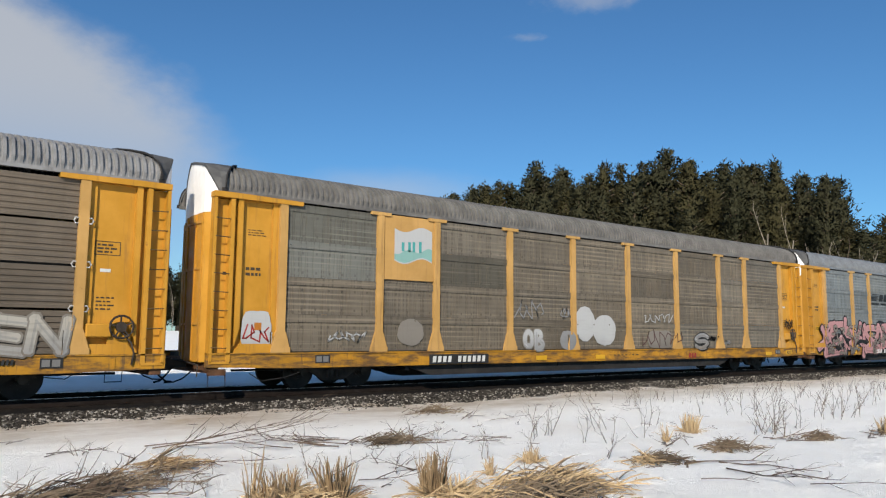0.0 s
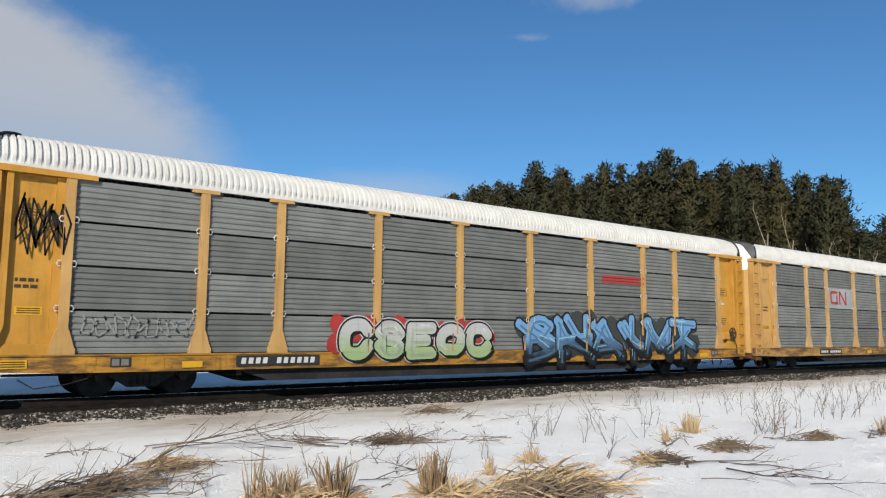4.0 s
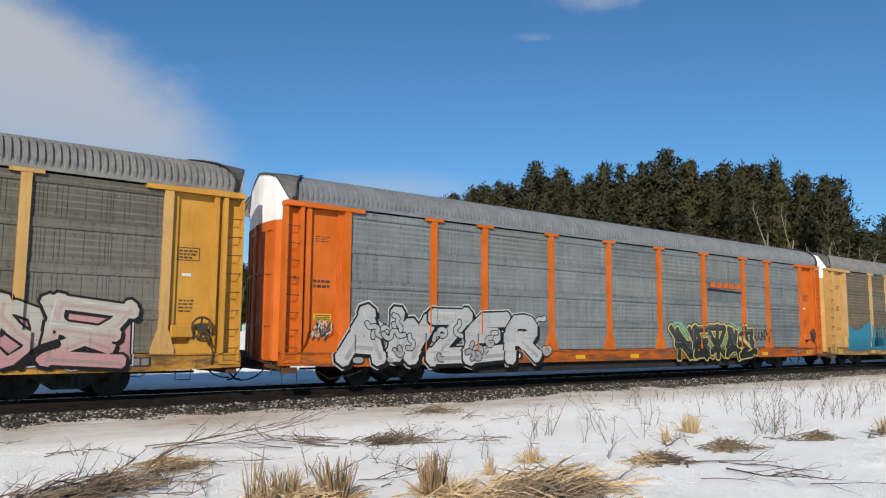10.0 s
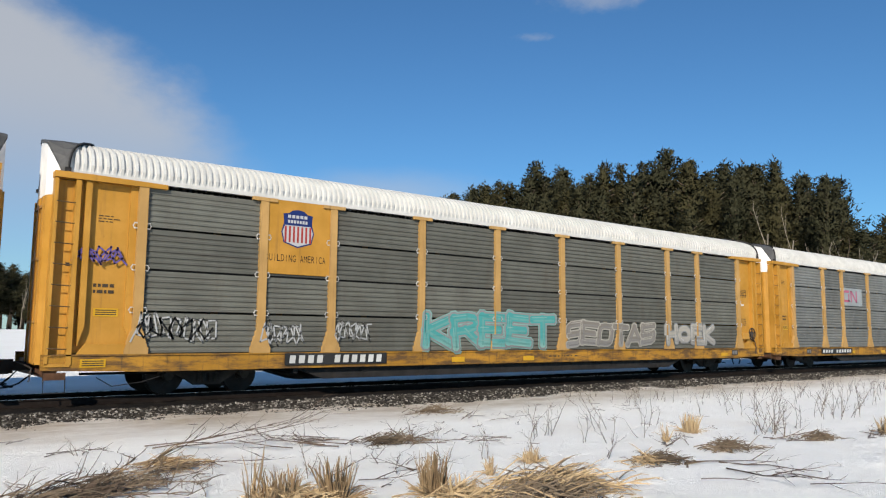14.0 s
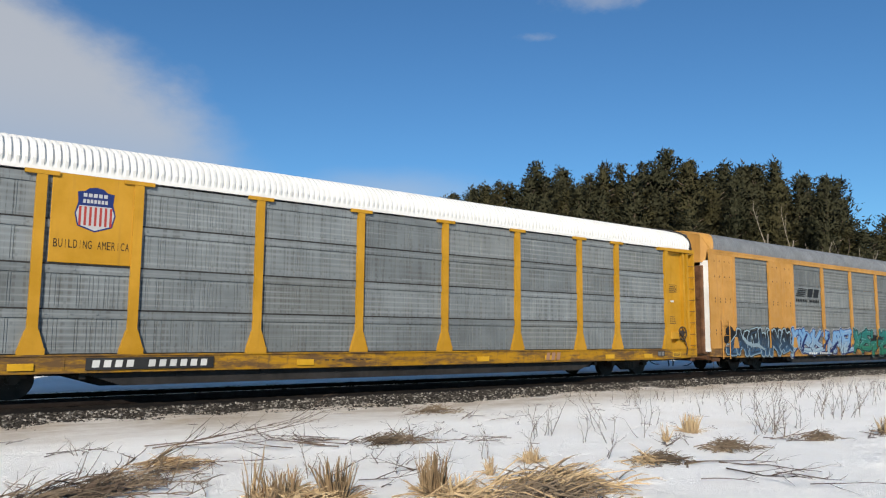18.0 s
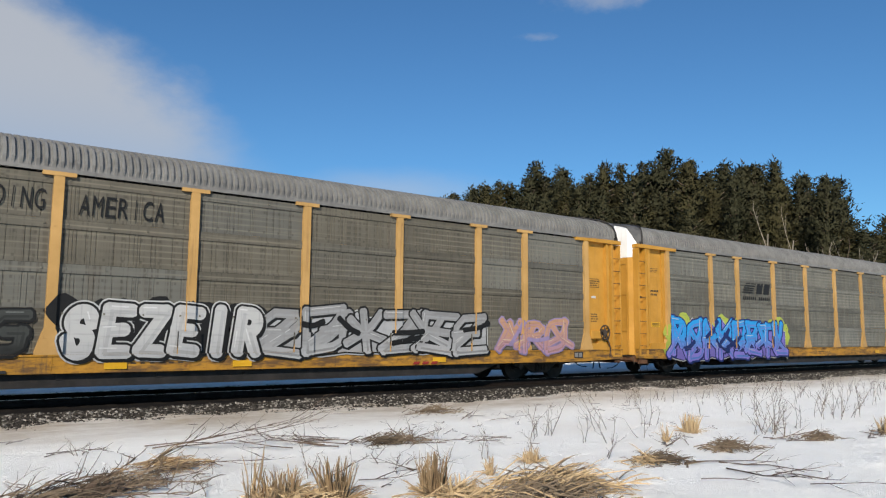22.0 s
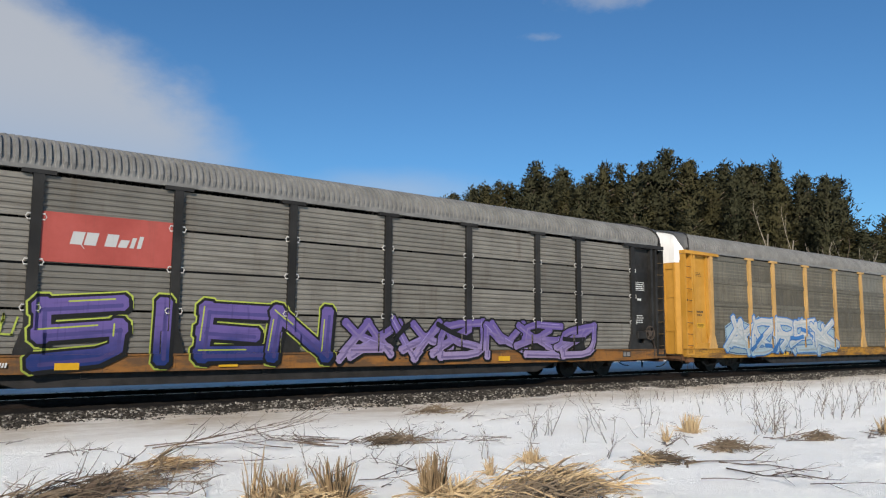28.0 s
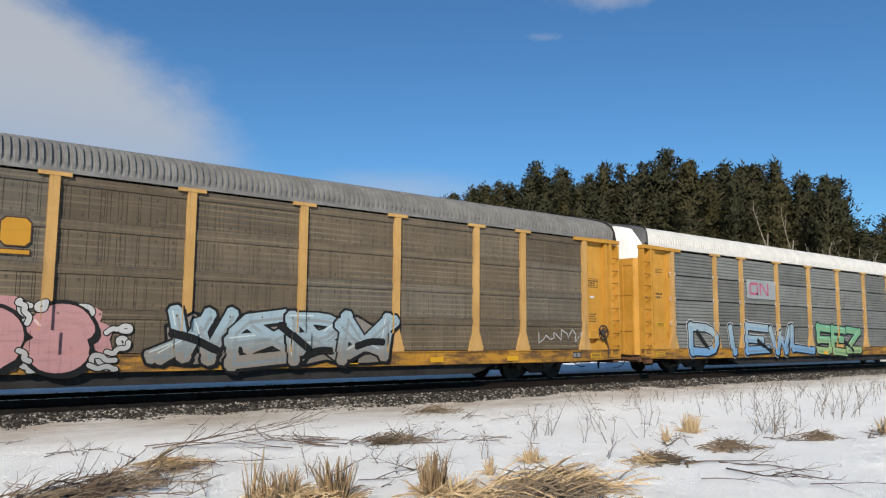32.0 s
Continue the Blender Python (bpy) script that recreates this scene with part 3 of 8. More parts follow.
def truck(car, x):
    """A two-axle truck under a car."""
    t = put("truck", shape("bolster", bolster_shape), M_TRUCK, car, at=(x, 0, 0))
    put("side_frame", shape("side_frame", frame_shape), M_TRUCK, t)
    put("side_frame", shape("side_frame", frame_shape), M_TRUCK, t, turn=math.pi)
    for dx in (-0.89, 0.89):
        for side in (0, math.pi):
            put("wheel", shape("wheel", wheel_shape), M_WHEEL, t, at=(dx, -0.80 if side == 0 else 0.80, 0.42), turn=side)
        put("axle", shape("axle", axle_shape), M_TRUCK, t, at=(dx, 0, 0.42))


def strokes(bm, x, z, y, count, h=0.17, step=0.13, skip=()):
    """A row of plain stencil bars that stand for a car's marks."""
    for i in range(count):
        if i not in skip:
            a, w = x + i * step, step * 0.62
            prism(bm, [(a, z), (a + w, z), (a + w + 0.02, z + h), (a + 0.02, z + h)], "y", y, y + 0.004)


class Side:
    """Where paint sits on a car's near side: screens, posts and sill lie at different depths."""
    def __init__(self, posts, plates=()):
        self.cuts = sorted([p + d for p in posts for d in (-0.26, -0.10, 0.10, 0.26)] + [v for a, b in plates for v in (a, b)])
        self.posts, self.plates, self.dark_marks = posts, plates, True

    def depth(self, x, z):
        if z < SILL1:
            return -1.588
        if any(a < x < b for a, b in self.plates):
            return FACE - 0.004
        if any(abs(x - p) < 0.10 for p in self.posts):
            return FACE - 0.005
        if any(abs(x - p) < 0.26 for p in self.posts) and z < 1.42:
            return FACE - 0.010
        return SCREEN - 0.016


def lay(bm, side, lift):
    """Cut a flat drawing in x and z along the posts and the sill and press each piece onto its surface."""
    xs = [v.co.x for v in bm.verts]
    if not xs:
        return
    x0, x1 = min(xs), max(xs)
    cuts = [((c, 0, 0), (1, 0, 0)) for c in side.cuts if x0 < c < x1] + [((0, 0, SILL1), (0, 0, 1)), ((0, 0, 1.42), (0, 0, 1))]
    for co, no in cuts:
        bmesh.ops.bisect_plane(bm, geom=bm.verts[:] + bm.edges[:] + bm.faces[:], plane_co=co, plane_no=no, dist=1e-5)
    bmesh.ops.split_edges(bm, edges=bm.edges[:])
    for f in bm.faces:
        c = f.calc_center_median()
        y = side.depth(c.x, c.z) - lift
        for v in f.verts:
            v.co.y = y - v.co.y


_sprays, _tones = {}, {}      # and the two tones of each


def spray(a, b=None, worn=0.35):
    """Spray paint of two tones, patchy and worn through in places."""
    b = b or dim(a, 0.75)
    key = (a, b, worn)
    if key not in _sprays:
        m = Mat("spray paint", 0.55)
        sep = m.n.new("ShaderNodeSeparateXYZ")
        m.l.new(m.coords(), sep.inputs[0])
        fade = m.math("ADD", sep.outputs[2], m.math("MULTIPLY", m.noise(1.3, 4, 0.6), 0.9))
        col = m.mix(m.ramp(fade, 1.25, 1.95), b, a)
        col = m.mix(m.ramp(m.noise(1.0, 3, 0.6, (1.2, 1.2, 14)), 0.5, 0.72, 0, worn), col, dim(a, 0.45))
        col = m.mix(m.ramp(m.noise(1.0, 3, 0.6, (15, 15, 1.0)), 0.55, 0.74, 0, worn), col, dim(b, 0.5))
        m.color(col)
        _sprays[key] = m.m
        _tones[m.m] = (a, b)
    return _sprays[key]


def letters(word, x0, x1, z0, z1, swell, rnd, lean, wild):
    """One layer of lettering as a bmesh in x and z; the free hand bends the strokes, neighbours overlap."""
    bm = bmesh.new()
    n = len(word)
    cell, h = (x1 - x0) / n, z1 - z0
    for i, ch in enumerate(word):
        up, big, turn = rnd.uniform(-0.05, 0.06) * wild, rnd.uniform(0.88, 1.15), rnd.uniform(-0.16, 0.16) * wild
        if ch == " ":
            continue
        co, fa = glyph(ch, swell)
        base, _ = glyph(ch, 0.0)
        w0, w1 = min(c[0] for c in base), max(c[0] for c in base)
        h0, h1 = min(c[1] for c in base), max(c[1] for c in base)
        sx = cell * (1.0 + 0.16 * wild) / max(w1 - w0, 0.3) * min(1, (w1 - w0) / 0.3) * (0.80 if wild == 0 else 1.0)
        sz = h / (h1 - h0) * (1 if wild < 0.3 else big * 0.90)
        one = bmesh.new()
        vs = [one.verts.new((a, 0, b)) for a, b in co]
        for f in fa:
            try:
                one.faces.new([vs[k] for k in f])
            except ValueError:
                pass
        if wild > 0.3:
            for _ in range(2):
                long = [d for d in one.edges if d.calc_length() > 0.16]
                if long:
                    bmesh.ops.subdivide_edges(one, edges=long, cuts=1)
            bmesh.ops.triangulate(one, faces=one.faces)
        cx, cz = x0 + cell * (i + 0.5), (z0 + z1) / 2 + up * h
        made = {}
        for v in one.verts:
            px, pz = (v.co.x - (w0 + w1) / 2) * sx, (v.co.z - (h0 + h1) / 2) * sz
            px += lean * pz
            px, pz = px * math.cos(turn) - pz * math.sin(turn), px * math.sin(turn) + pz * math.cos(turn)
            px, pz = cx + px, cz + pz
            if wild > 0.3:
                q = 1.9 / h
                px += 0.16 * wild * h * noise.noise((px * q, pz * q, 3.0 + x0))
                pz += 0.13 * wild * h * noise.noise((px * q, pz * q, 9.0 + x0))
            made[v] = bm.verts.new((px, (i % 3) * 0.0005, pz))
        for f in one.faces:
            bm.faces.new([made[v] for v in f.verts])
        one.free()
    return bm


def blobs(bm, x0, x1, z0, z1, rnd, count, r0, r1):
    for _ in range(count):
        cx, cz, r = rnd.uniform(x0, x1), rnd.uniform(z0, z1), rnd.uniform(r0, r1)
        y = rnd.uniform(0, 0.0016)
        bm.faces.new([bm.verts.new((cx + r * math.cos(k * math.pi / 6) * rnd.uniform(0.85, 1.15), y, cz + r * math.sin(k * math.pi / 6) * rnd.uniform(0.8, 1.1))) for k in range(12)])


# strokes of block letters on a grid of 5 x 5, as pairs of column and row; bars part the strokes
STROKES = dict(A="00 24 40|11 31", B="00 04 24 33 22 02|22 41 30 00", C="43 34 14 03 01 10 30 41", D="00 04 24 43 41 20 00", E="44 04 00 40|02 32", F="44 04 00|02 32",
               G="43 34 14 03 01 10 30 41 42 22", H="00 04|40 44|02 42", I="20 24", J="44 41 30 10 01", K="00 04|44 02 40", L="04 00 40", M="00 04 21 44 40", N="00 04 40 44",
               O="20 01 03 24 43 41 20", P="00 04 34 43 32 02", R="00 04 34 43 32 02|22 40", S="43 34 14 03 12 32 41 30 10 01", T="04 44|24 20", U="04 01 10 30 41 44",
               V="04 20 44", W="04 10 23 30 44", X="04 40|00 44", Y="04 22 44|22 20", Z="04 44 00 40")


# harder forms of the round letters, for angular pieces
HARD = dict(C="44 04 00 40", G="44 04 00 40 42 22", O="00 03 14 44 41 30 00", S="44 04 02 42 40 00", U="04 00 40 44", D="00 04 34 42 30 00", J="44 40 10 01")


def stroke_lines(ch, x, z, w, h, lean, rnd, wild):
    """The strokes of one letter as polylines in x and z, bent by a free hand; sharp corners part them."""
    up, turn, grow = rnd.uniform(-0.04, 0.05) * wild, rnd.uniform(-0.10, 0.10) * wild, rnd.uniform(0.94, 1.10)
    seed = rnd.uniform(0, 50)
    out = []
    for run_ in (HARD if wild >= 0.85 and ch in HARD else STROKES)[ch].split("|"):
        pts = []
        for a, b in run_.split():
            px, pz = (int(a) / 4 - 0.5) * w, (int(b) / 4 - 0.5) * h * grow
            px += 0.10 * wild * w * noise.noise((px * 1.3, pz * 1.3, seed)) + lean * pz
            pz += 0.10 * wild * h * noise.noise((px * 1.3, pz * 1.3, seed + 9))
            pts.append(Vector((x + px * math.cos(turn) - pz * math.sin(turn), z + up * h + px * math.sin(turn) + pz * math.cos(turn))))
        line = [pts[0]]
        for p, q, r in zip(pts, pts[1:], pts[2:]):
            line.append(q)
            if (q - p).normalized().dot((r - q).normalized()) < 0.12:
                out.append(line)
                line = [q]
        line.append(pts[-1])
        out.append(line)
    return out


def ribbon(bm, line, half, y, sharp, slot=0):
    """A stroke of that half width along a line, rounded or pointed at its ends."""
    pts = list(line)
    for _ in range(1 if sharp else 2):  # soften the bends
        if len(pts) > 2:
            pts = [pts[0]] + [p.lerp(q, f) for p, q in zip(pts, pts[1:]) for f in (0.25, 0.75)][1:-1] + [pts[-1]]
    d0, d1 = (pts[0] - pts[1]).normalized(), (pts[-1] - pts[-2]).normalized()
    if (pts[0] - pts[-1]).length < 1e-6:
        pts = pts[1:-1] + [pts[1]]
        wide = [1.0] * len(pts)
    elif sharp:
        pts = [pts[0] + d0 * half * 1.25, pts[0] + d0 * half * 0.7] + pts + [pts[-1] + d1 * half * 0.7, pts[-1] + d1 * half * 1.25]
        wide = [0.55, 1.05] + [1.0] * (len(pts) - 4) + [1.05, 0.55]
    else:
        pts = [pts[0] + d0 * half, pts[0] + d0 * half * 0.75, pts[0] + d0 * half * 0.3] + pts + [pts[-1] + d1 * half * 0.3, pts[-1] + d1 * half * 0.75, pts[-1] + d1 * half]
        wide = [0.35, 0.75, 0.98] + [1.0] * (len(pts) - 6) + [0.98, 0.75, 0.35]
    prev, loop = None, (pts[0] - pts[-1]).length < 1e-6
    for k, p in enumerate(pts):
        a, b = pts[k - 1 if k else (-2 if loop else 0)], pts[k + 1 if k + 1 < len(pts) else (1 if loop else -1)]
        d = (b - a).normalized()
        e, up = Vector((-d.y, d.x)) * half * wide[k], y + 0.00013 * k / len(pts)      # a stroke that crosses itself lies over itself
        row = (bm.verts.new((p.x - e.x, up, p.y - e.y)), bm.verts.new((p.x + e.x, up, p.y + e.y)))
        if prev:
            bm.faces.new((prev[0], row[0], row[1], prev[1])).material_index = slot
        prev = row


def mass(bm, x0, x1, z0, z1, rnd, n, grow):
    """One jagged body behind interlocked letters: peaks above, feet below."""
    m, h = n * 3, z1 - z0
    top = [(x0 + (x1 - x0) * k / m + (0.0 if k in (0, m) else rnd.uniform(-0.10, 0.10)), z1 - h * (0.30 if k in (0, m) else (rnd.uniform(-0.02, 0.10) if k % 3 == 1 else rnd.uniform(0.10, 0.28)))) for k in range(m + 1)]
    low = [(a + rnd.uniform(-0.1, 0.1), z0 + h * rnd.uniform(-0.02, 0.09)) for a, _ in top]
    top = [(a + (-grow if k == 0 else grow if k == m else 0), b + grow) for k, (a, b) in enumerate(top)]
    low = [(a + (-grow if k == 0 else grow if k == m else 0), b - grow) for k, (a, b) in enumerate(low)]
    hi, lo = [bm.verts.new((a, 0, b)) for a, b in top], [bm.verts.new((a, 0, b)) for a, b in low]
    for k in range(m):
        bm.faces.new((lo[k], lo[k + 1], hi[k + 1], hi[k]))



def graffiti(car, side, word, x0, x1, z0, z1, fill, line, glow=None, cloud=None, lean=0.1, wild=1.0, seed=1, shards=6, fat=1.0):
    """Spray-painted block letters, each with its outline over the one before; a glow, a body or a cloud behind."""
    n, h = len(word), z1 - z0
    cell, sharp = (x1 - x0) / n, wild >= 0.85
    half = min(cell * 0.15, h * 0.118) * (1.12 if wild < 0.8 else 0.85 if wild >= 1.2 and n > 2 else 1.0) * fat
    edge, rim = min(0.05, half * 0.38), min(0.032, half * 0.22)
    inner = isinstance(fill, tuple) and fill == line
    rnd = random.Random(seed)
    lines = []
    for i, ch in enumerate(word):
        if ch in STROKES:
            w = max(cell * (1.06 if sharp else 0.98) - 2.0 * half, 0.05)
            ls = stroke_lines(ch, x0 + cell * (i + 0.5), (z0 + z1) / 2, w, h - 2.2 * half, lean, rnd, wild)
            for _ in range(2 if wild >= 1.2 and n > 2 else 0):         # strokes that lace it to its neighbours
                cx, up = x0 + cell * (i + rnd.uniform(0.2, 0.8)), rnd.choice((-1, 1))
                p = Vector((cx - cell * 0.45 * up, z0 + h * rnd.uniform(0.12, 0.35)))
                q = Vector((cx + cell * 0.10 * up, z0 + h * rnd.uniform(0.45, 0.60)))
                ls.insert(0, [p, q, Vector((cx + cell * rnd.uniform(0.2, 0.5) * up, z0 + h * rnd.uniform(0.75, 0.95)))])
            lines.append(ls)
    # what lies behind the letters
    layers = []
    if cloud:
        bm = bmesh.new()
        blobs(bm, x0 - 0.15, x1 + 0.15, z0 + h * 0.25, z1 - h * 0.06, random.Random(seed + 50), int(10 + (x1 - x0) * 8), h * 0.16, h * 0.30)
        layers.append((bm, cloud))
    if wild >= 1.25 and not inner:
        for grow, colour in ((0.07, glow or line), (0.035, dim(line, 0.5)), (0.0, _tones.get(fill, (fill, fill))[1])):
            bm = bmesh.new()
            mass(bm, x0, x1, z0, z1, random.Random(seed + 5), n, grow)
            layers.append((bm, colour))
    else:
        bm = bmesh.new()
        for k, ls in enumerate(lines):
            for q, l in enumerate(ls):
                ribbon(bm, l, half + edge + (rim if glow else 0.005), (k * 4 + q) * 0.0002, sharp)
        layers.append((bm, glow or (line if inner else dim(line, 0.8))))
    g = None
    for i, (bm, colour) in enumerate(layers):
        lay(bm, side, 0.002 * i)
        ob = part("graffiti" if g is None else "backing", bm, colour if not isinstance(colour, tuple) else spray(colour), car if g is None else g)
        if g is None:
            g = tagged(ob, "spray-painted graffiti lettering", kind="stuff" if n > 1 else "")
        else:
            tagged(ob, kind="stuff")
    lift = 0.002 * len(layers)
    a, b = _tones.get(fill, (fill, fill))
    face = fill if not isinstance(fill, tuple) else spray(fill)
    pale = isinstance(a, tuple) and sum(a) > 0.5
    gleam = (glow if isinstance(glow, tuple) and sum(glow) > sum(a) else tuple(min(0.5, v * 1.5 + 0.08) for v in a)) if isinstance(a, tuple) else WHITE_
    dark = isinstance(line, tuple) and sum(line) < 0.35
    rs = random.Random(seed + 31)
    for k, ls in enumerate(lines):
        bm = bmesh.new()
        base = k * 0.0022
        for q, l in enumerate(ls):
            ribbon(bm, l, half + (0 if inner else edge), base + q * 0.00015, sharp, 0)
            if dark and not inner:         # drop shadow
                ribbon(bm, [p + Vector((half * 0.42, -half * 0.38)) for p in l], half + edge * 0.4, base - 0.0006 + q * 0.0001, sharp, 0)
        if not inner:
            for q, l in enumerate(ls):
                ribbon(bm, l, half, base + 0.0008 + q * 0.00015, sharp, 1)
                c = [p + Vector((half * 0.30, -half * 0.32)) for p in l]
                if len(l) < 5:
                    ribbon(bm, c, half * 0.26, base + 0.0013 + q * 0.00008, True, 2)
                if rs.random() < 0.6:
                    c = [p + Vector((-half * 0.45, half * 0.50)) for p in l]
                    m = rs.uniform(0.3, 0.8)
                    ribbon(bm, [c[0], c[0].lerp(c[1], m)], half * 0.10, base + 0.0016, False, 3)
        lay(bm, side, lift)
        bmesh.ops.recalc_face_normals(bm, faces=bm.faces)
        me = bpy.data.meshes.new("letter")
        bm.to_mesh(me)
        bm.free()
        for m in (spray(line if isinstance(line, tuple) else BLACK_), face, spray(tuple((v * 1.1 + w) * 0.45 for v, w in zip(a, b))) if isinstance(b, tuple) else face, spray(gleam)):
            me.materials.append(m)
        ob = new("letter", me)
        ob.parent = g
    if sharp and shards > 3 and not inner:                                 # arrows and bars that lace the piece together
        bm = bmesh.new()
        for k in range(shards // 3):
            p = Vector((rs.uniform(x0 + 0.3, x1 - 0.3), rs.uniform(z0 + 0.2 * h, z1 - 0.25 * h)))
            d = Vector((rs.choice((-1, 1)) * rs.uniform(0.25, 0.5), rs.uniform(-0.3, 0.35)))
            l = [p - d, p, p + d + Vector((0, rs.uniform(-0.2, 0.2)))]
            ribbon(bm, l, half * 0.42 + edge * 0.6, 0.002 * k, True)
        lay(bm, side, lift + n * 0.0022)
        tagged(part("linework", bm, spray(line), g), kind="stuff")
    return g


def worms(car, side, x0, x1, z0, z1, count, seed, face, rim=None, half=0.06, lift=0.004):
    """Wavy spray lines with an outline, curling about a piece."""
    rnd = random.Random(seed)
    bm = bmesh.new()
    for c in range(count):
        p = Vector((rnd.uniform(x0, x1), rnd.uniform(z0, z1)))
        a, pts = rnd.uniform(0, 6.283), []
        for _ in range(rnd.randint(4, 7)):
            pts.append(p)
            a += rnd.choice((-1.5, -1.1, 1.1, 1.5))
            p = p + Vector((math.cos(a), math.sin(a) * 0.8)) * half * rnd.uniform(2.4, 4.2)
            p = Vector((min(max(p.x, x0), x1), min(max(p.y, z0), z1)))
        pts = [q for q, r in zip(pts, pts[1:] + [None]) if r is None or (q - r).length > 0.02]
        if len(pts) < 3:
            continue
        if rim:
            ribbon(bm, pts, half * 1.45, c * 0.0006, False, 1)
        ribbon(bm, pts, half, c * 0.0006 + 0.0003, False, 0)
    lay(bm, side, lift)
    ob = tagged(part("graffiti", bm, spray(face), car, "curling spray lines"), kind="stuff")
    if rim:
        ob.data.materials.append(spray(rim))
    return ob


def scrawl(car, side, x0, x1, z0, z1, colour, seed=1, turns=9):
    """A quick tag in one spray line that cannot be read."""
    rnd = random.Random(seed)
    pts, n = [], turns * 4
    for i in range(n + 1):
        f = i / n
        pts.append(Vector((x0 + (x1 - x0) * f + 0.10 * math.sin(i * 1.9 + seed), 0, (z0 + z1) / 2 + (z1 - z0) / 2 * (math.sin(i * 1.57 + seed) * rnd.uniform(0.4, 1.0)))))
    bm = bmesh.new()
    w = 0.019
    for a, b in zip(pts, pts[1:]):
        d = (b - a).normalized()
        e = Vector((-d.z, 0, d.x)) * w
        bm.faces.new([bm.verts.new(q) for q in (a - e - d * w, b - e + d * w, b + e + d * w, a + e - d * w)])
    lay(bm, side, 0.003)
    return tagged(part("graffiti", bm, spray(colour), car, "thin sprayed scrawl"), kind="stuff")


def decal(car, side, build, colour, name, label, lift=0.004, parent=None):
    """A painted mark: build(bm) draws it flat in x and z."""
    bm = bmesh.new()
    build(bm)
    lay(bm, side, lift)
    return part(name, bm, colour if not isinstance(colour, tuple) else spray(colour, worn=0.12), parent or car, label)


def flat(bm, pts):
    bm.faces.new([bm.verts.new((x, 0, z)) for x, z in pts])


def rect(bm, x0, x1, z0, z1):
    flat(bm, [(x0, z0), (x1, z0), (x1, z1), (x0, z1)])


_sills = {}


def grimy(m):
    """The same paint as m under road dirt: brown blotches and smears along the sill."""
    if m not in _sills:
        _sills[m] = m
        for (c, dirt, rust, gloss), have in list(_paints.items()):
            if have is m:
                g = Mat("grimy sill paint", 0.65)
                col = g.mix(g.ramp(g.noise(0.8, 5, 0.65), 0.3, 0.75), dim(c, 0.75), dim(c, 1.05))
                col = g.mix(g.ramp(g.noise(1.0, 6, 0.72, (1.1, 1.1, 5.0)), 0.40, 0.62, 0.0, 0.9), col, (0.085, 0.050, 0.028))
                col = g.mix(g.ramp(g.noise(1.0, 5, 0.7, (8, 8, 0.8)), 0.54, 0.74, 0.0, 0.7), col, (0.06, 0.045, 0.034))
                col = g.mix(g.ramp(g.noise(4.0, 6, 0.7), 0.62, 0.74, 0.0, 0.8), col, (0.11, 0.045, 0.022))
                _sills[m] = g.color(col).bump(g.noise(16, 4, 0.6), 0.15, 0.004).m
    return _sills[m]


def weathered(m):
    """The same paint chalked and bleached, as on the posts."""
    for (c, dirt, rust, gloss), have in list(_paints.items()):
        if have is m:
            return paint(tuple(v * 0.68 + w * 0.32 for v, w in zip(c, (0.42, 0.33, 0.20))), dirt + 0.2, rust, "chalked car paint", gloss)
    return m


def common(car, s):
    """What every autorack has: underframe, trucks, roof, ends, couplers."""
    paint_, roof_m, up = s["paint"], s["roof"], 0.13 if s.get("flush") else 0.0
    put("centre_sill", shape("belly", belly_shape), M_BLACK, car, "black fish-belly underframe")
    put("deck", shape("deck", lambda bm: box(bm, -13.5, 13.5, -1.43, 1.43, 0.80, 0.90)), M_BLACK, car)
    put("upper_deck", shape("upper_deck", lambda bm: box(bm, -13.3, 13.3, -1.40, 1.40, 2.75, 2.82)), M_BLACK, car)
    for turn in (0, math.pi):
        put("side_sill", shape("sill", sill_shape), grimy(s.get("sill", paint_)), car, turn=turn)
        put("eave_rail", shape("eave", lambda bm: box(bm, -13.42, 13.42, -1.55, -1.44, 4.66, 4.74)), s.get("eave", roof_m), car, at=(0, 0, up), turn=turn)
        put("end_sill", shape("end_sill", end_sill_shape), M_BROWN, car, turn=turn)
        put("gable", at_end("gable", gable_shape, turn), s.get("gable", M_WHITE), car, "white-painted roof gable", at=(0, 0, up))
        put("roof_cap", at_end("roof_cap", roof_cap_shape, turn), s.get("cap", M_CAP), car, at=(0, 0, up))
        if not s.get("flush"):
            put("roof_strap", shape("roof_strap", roof_strap_shape), M_BLACK, car, at=(0, 0, up), turn=turn)
        put("coupler", shape("coupler", coupler_shape), M_TRUCK, car, turn=turn)
        put("air_hose", shape("hose", hose_shape), M_HOSE, car, turn=turn)
        put("air_hose", shape("thin_hose", lambda bm: tube(bm, [(-13.70, -0.75, 0.50), (-13.9, -0.74, 0.33), (-14.1, -0.7, 0.25), (-14.3, -0.65, 0.24)], 0.018, 5)), M_HOSE, car, turn=turn)
        put("step_iron", shape("grab", grab_shape), M_BLACK, car, turn=turn)
        for leaf in (-1, 1):
            put("end_door", at_end("end_door_" + "ab"[leaf > 0], lambda bm: end_door_shape(bm, leaf), turn), s.get("ends", paint_), car)
        truck(car, 10.1 if turn else -10.1)
    put("roof", shape("roof", roof_shape), roof_m, car, s.get("roof_label", "ribbed steel roof"), at=(0, 0, up))


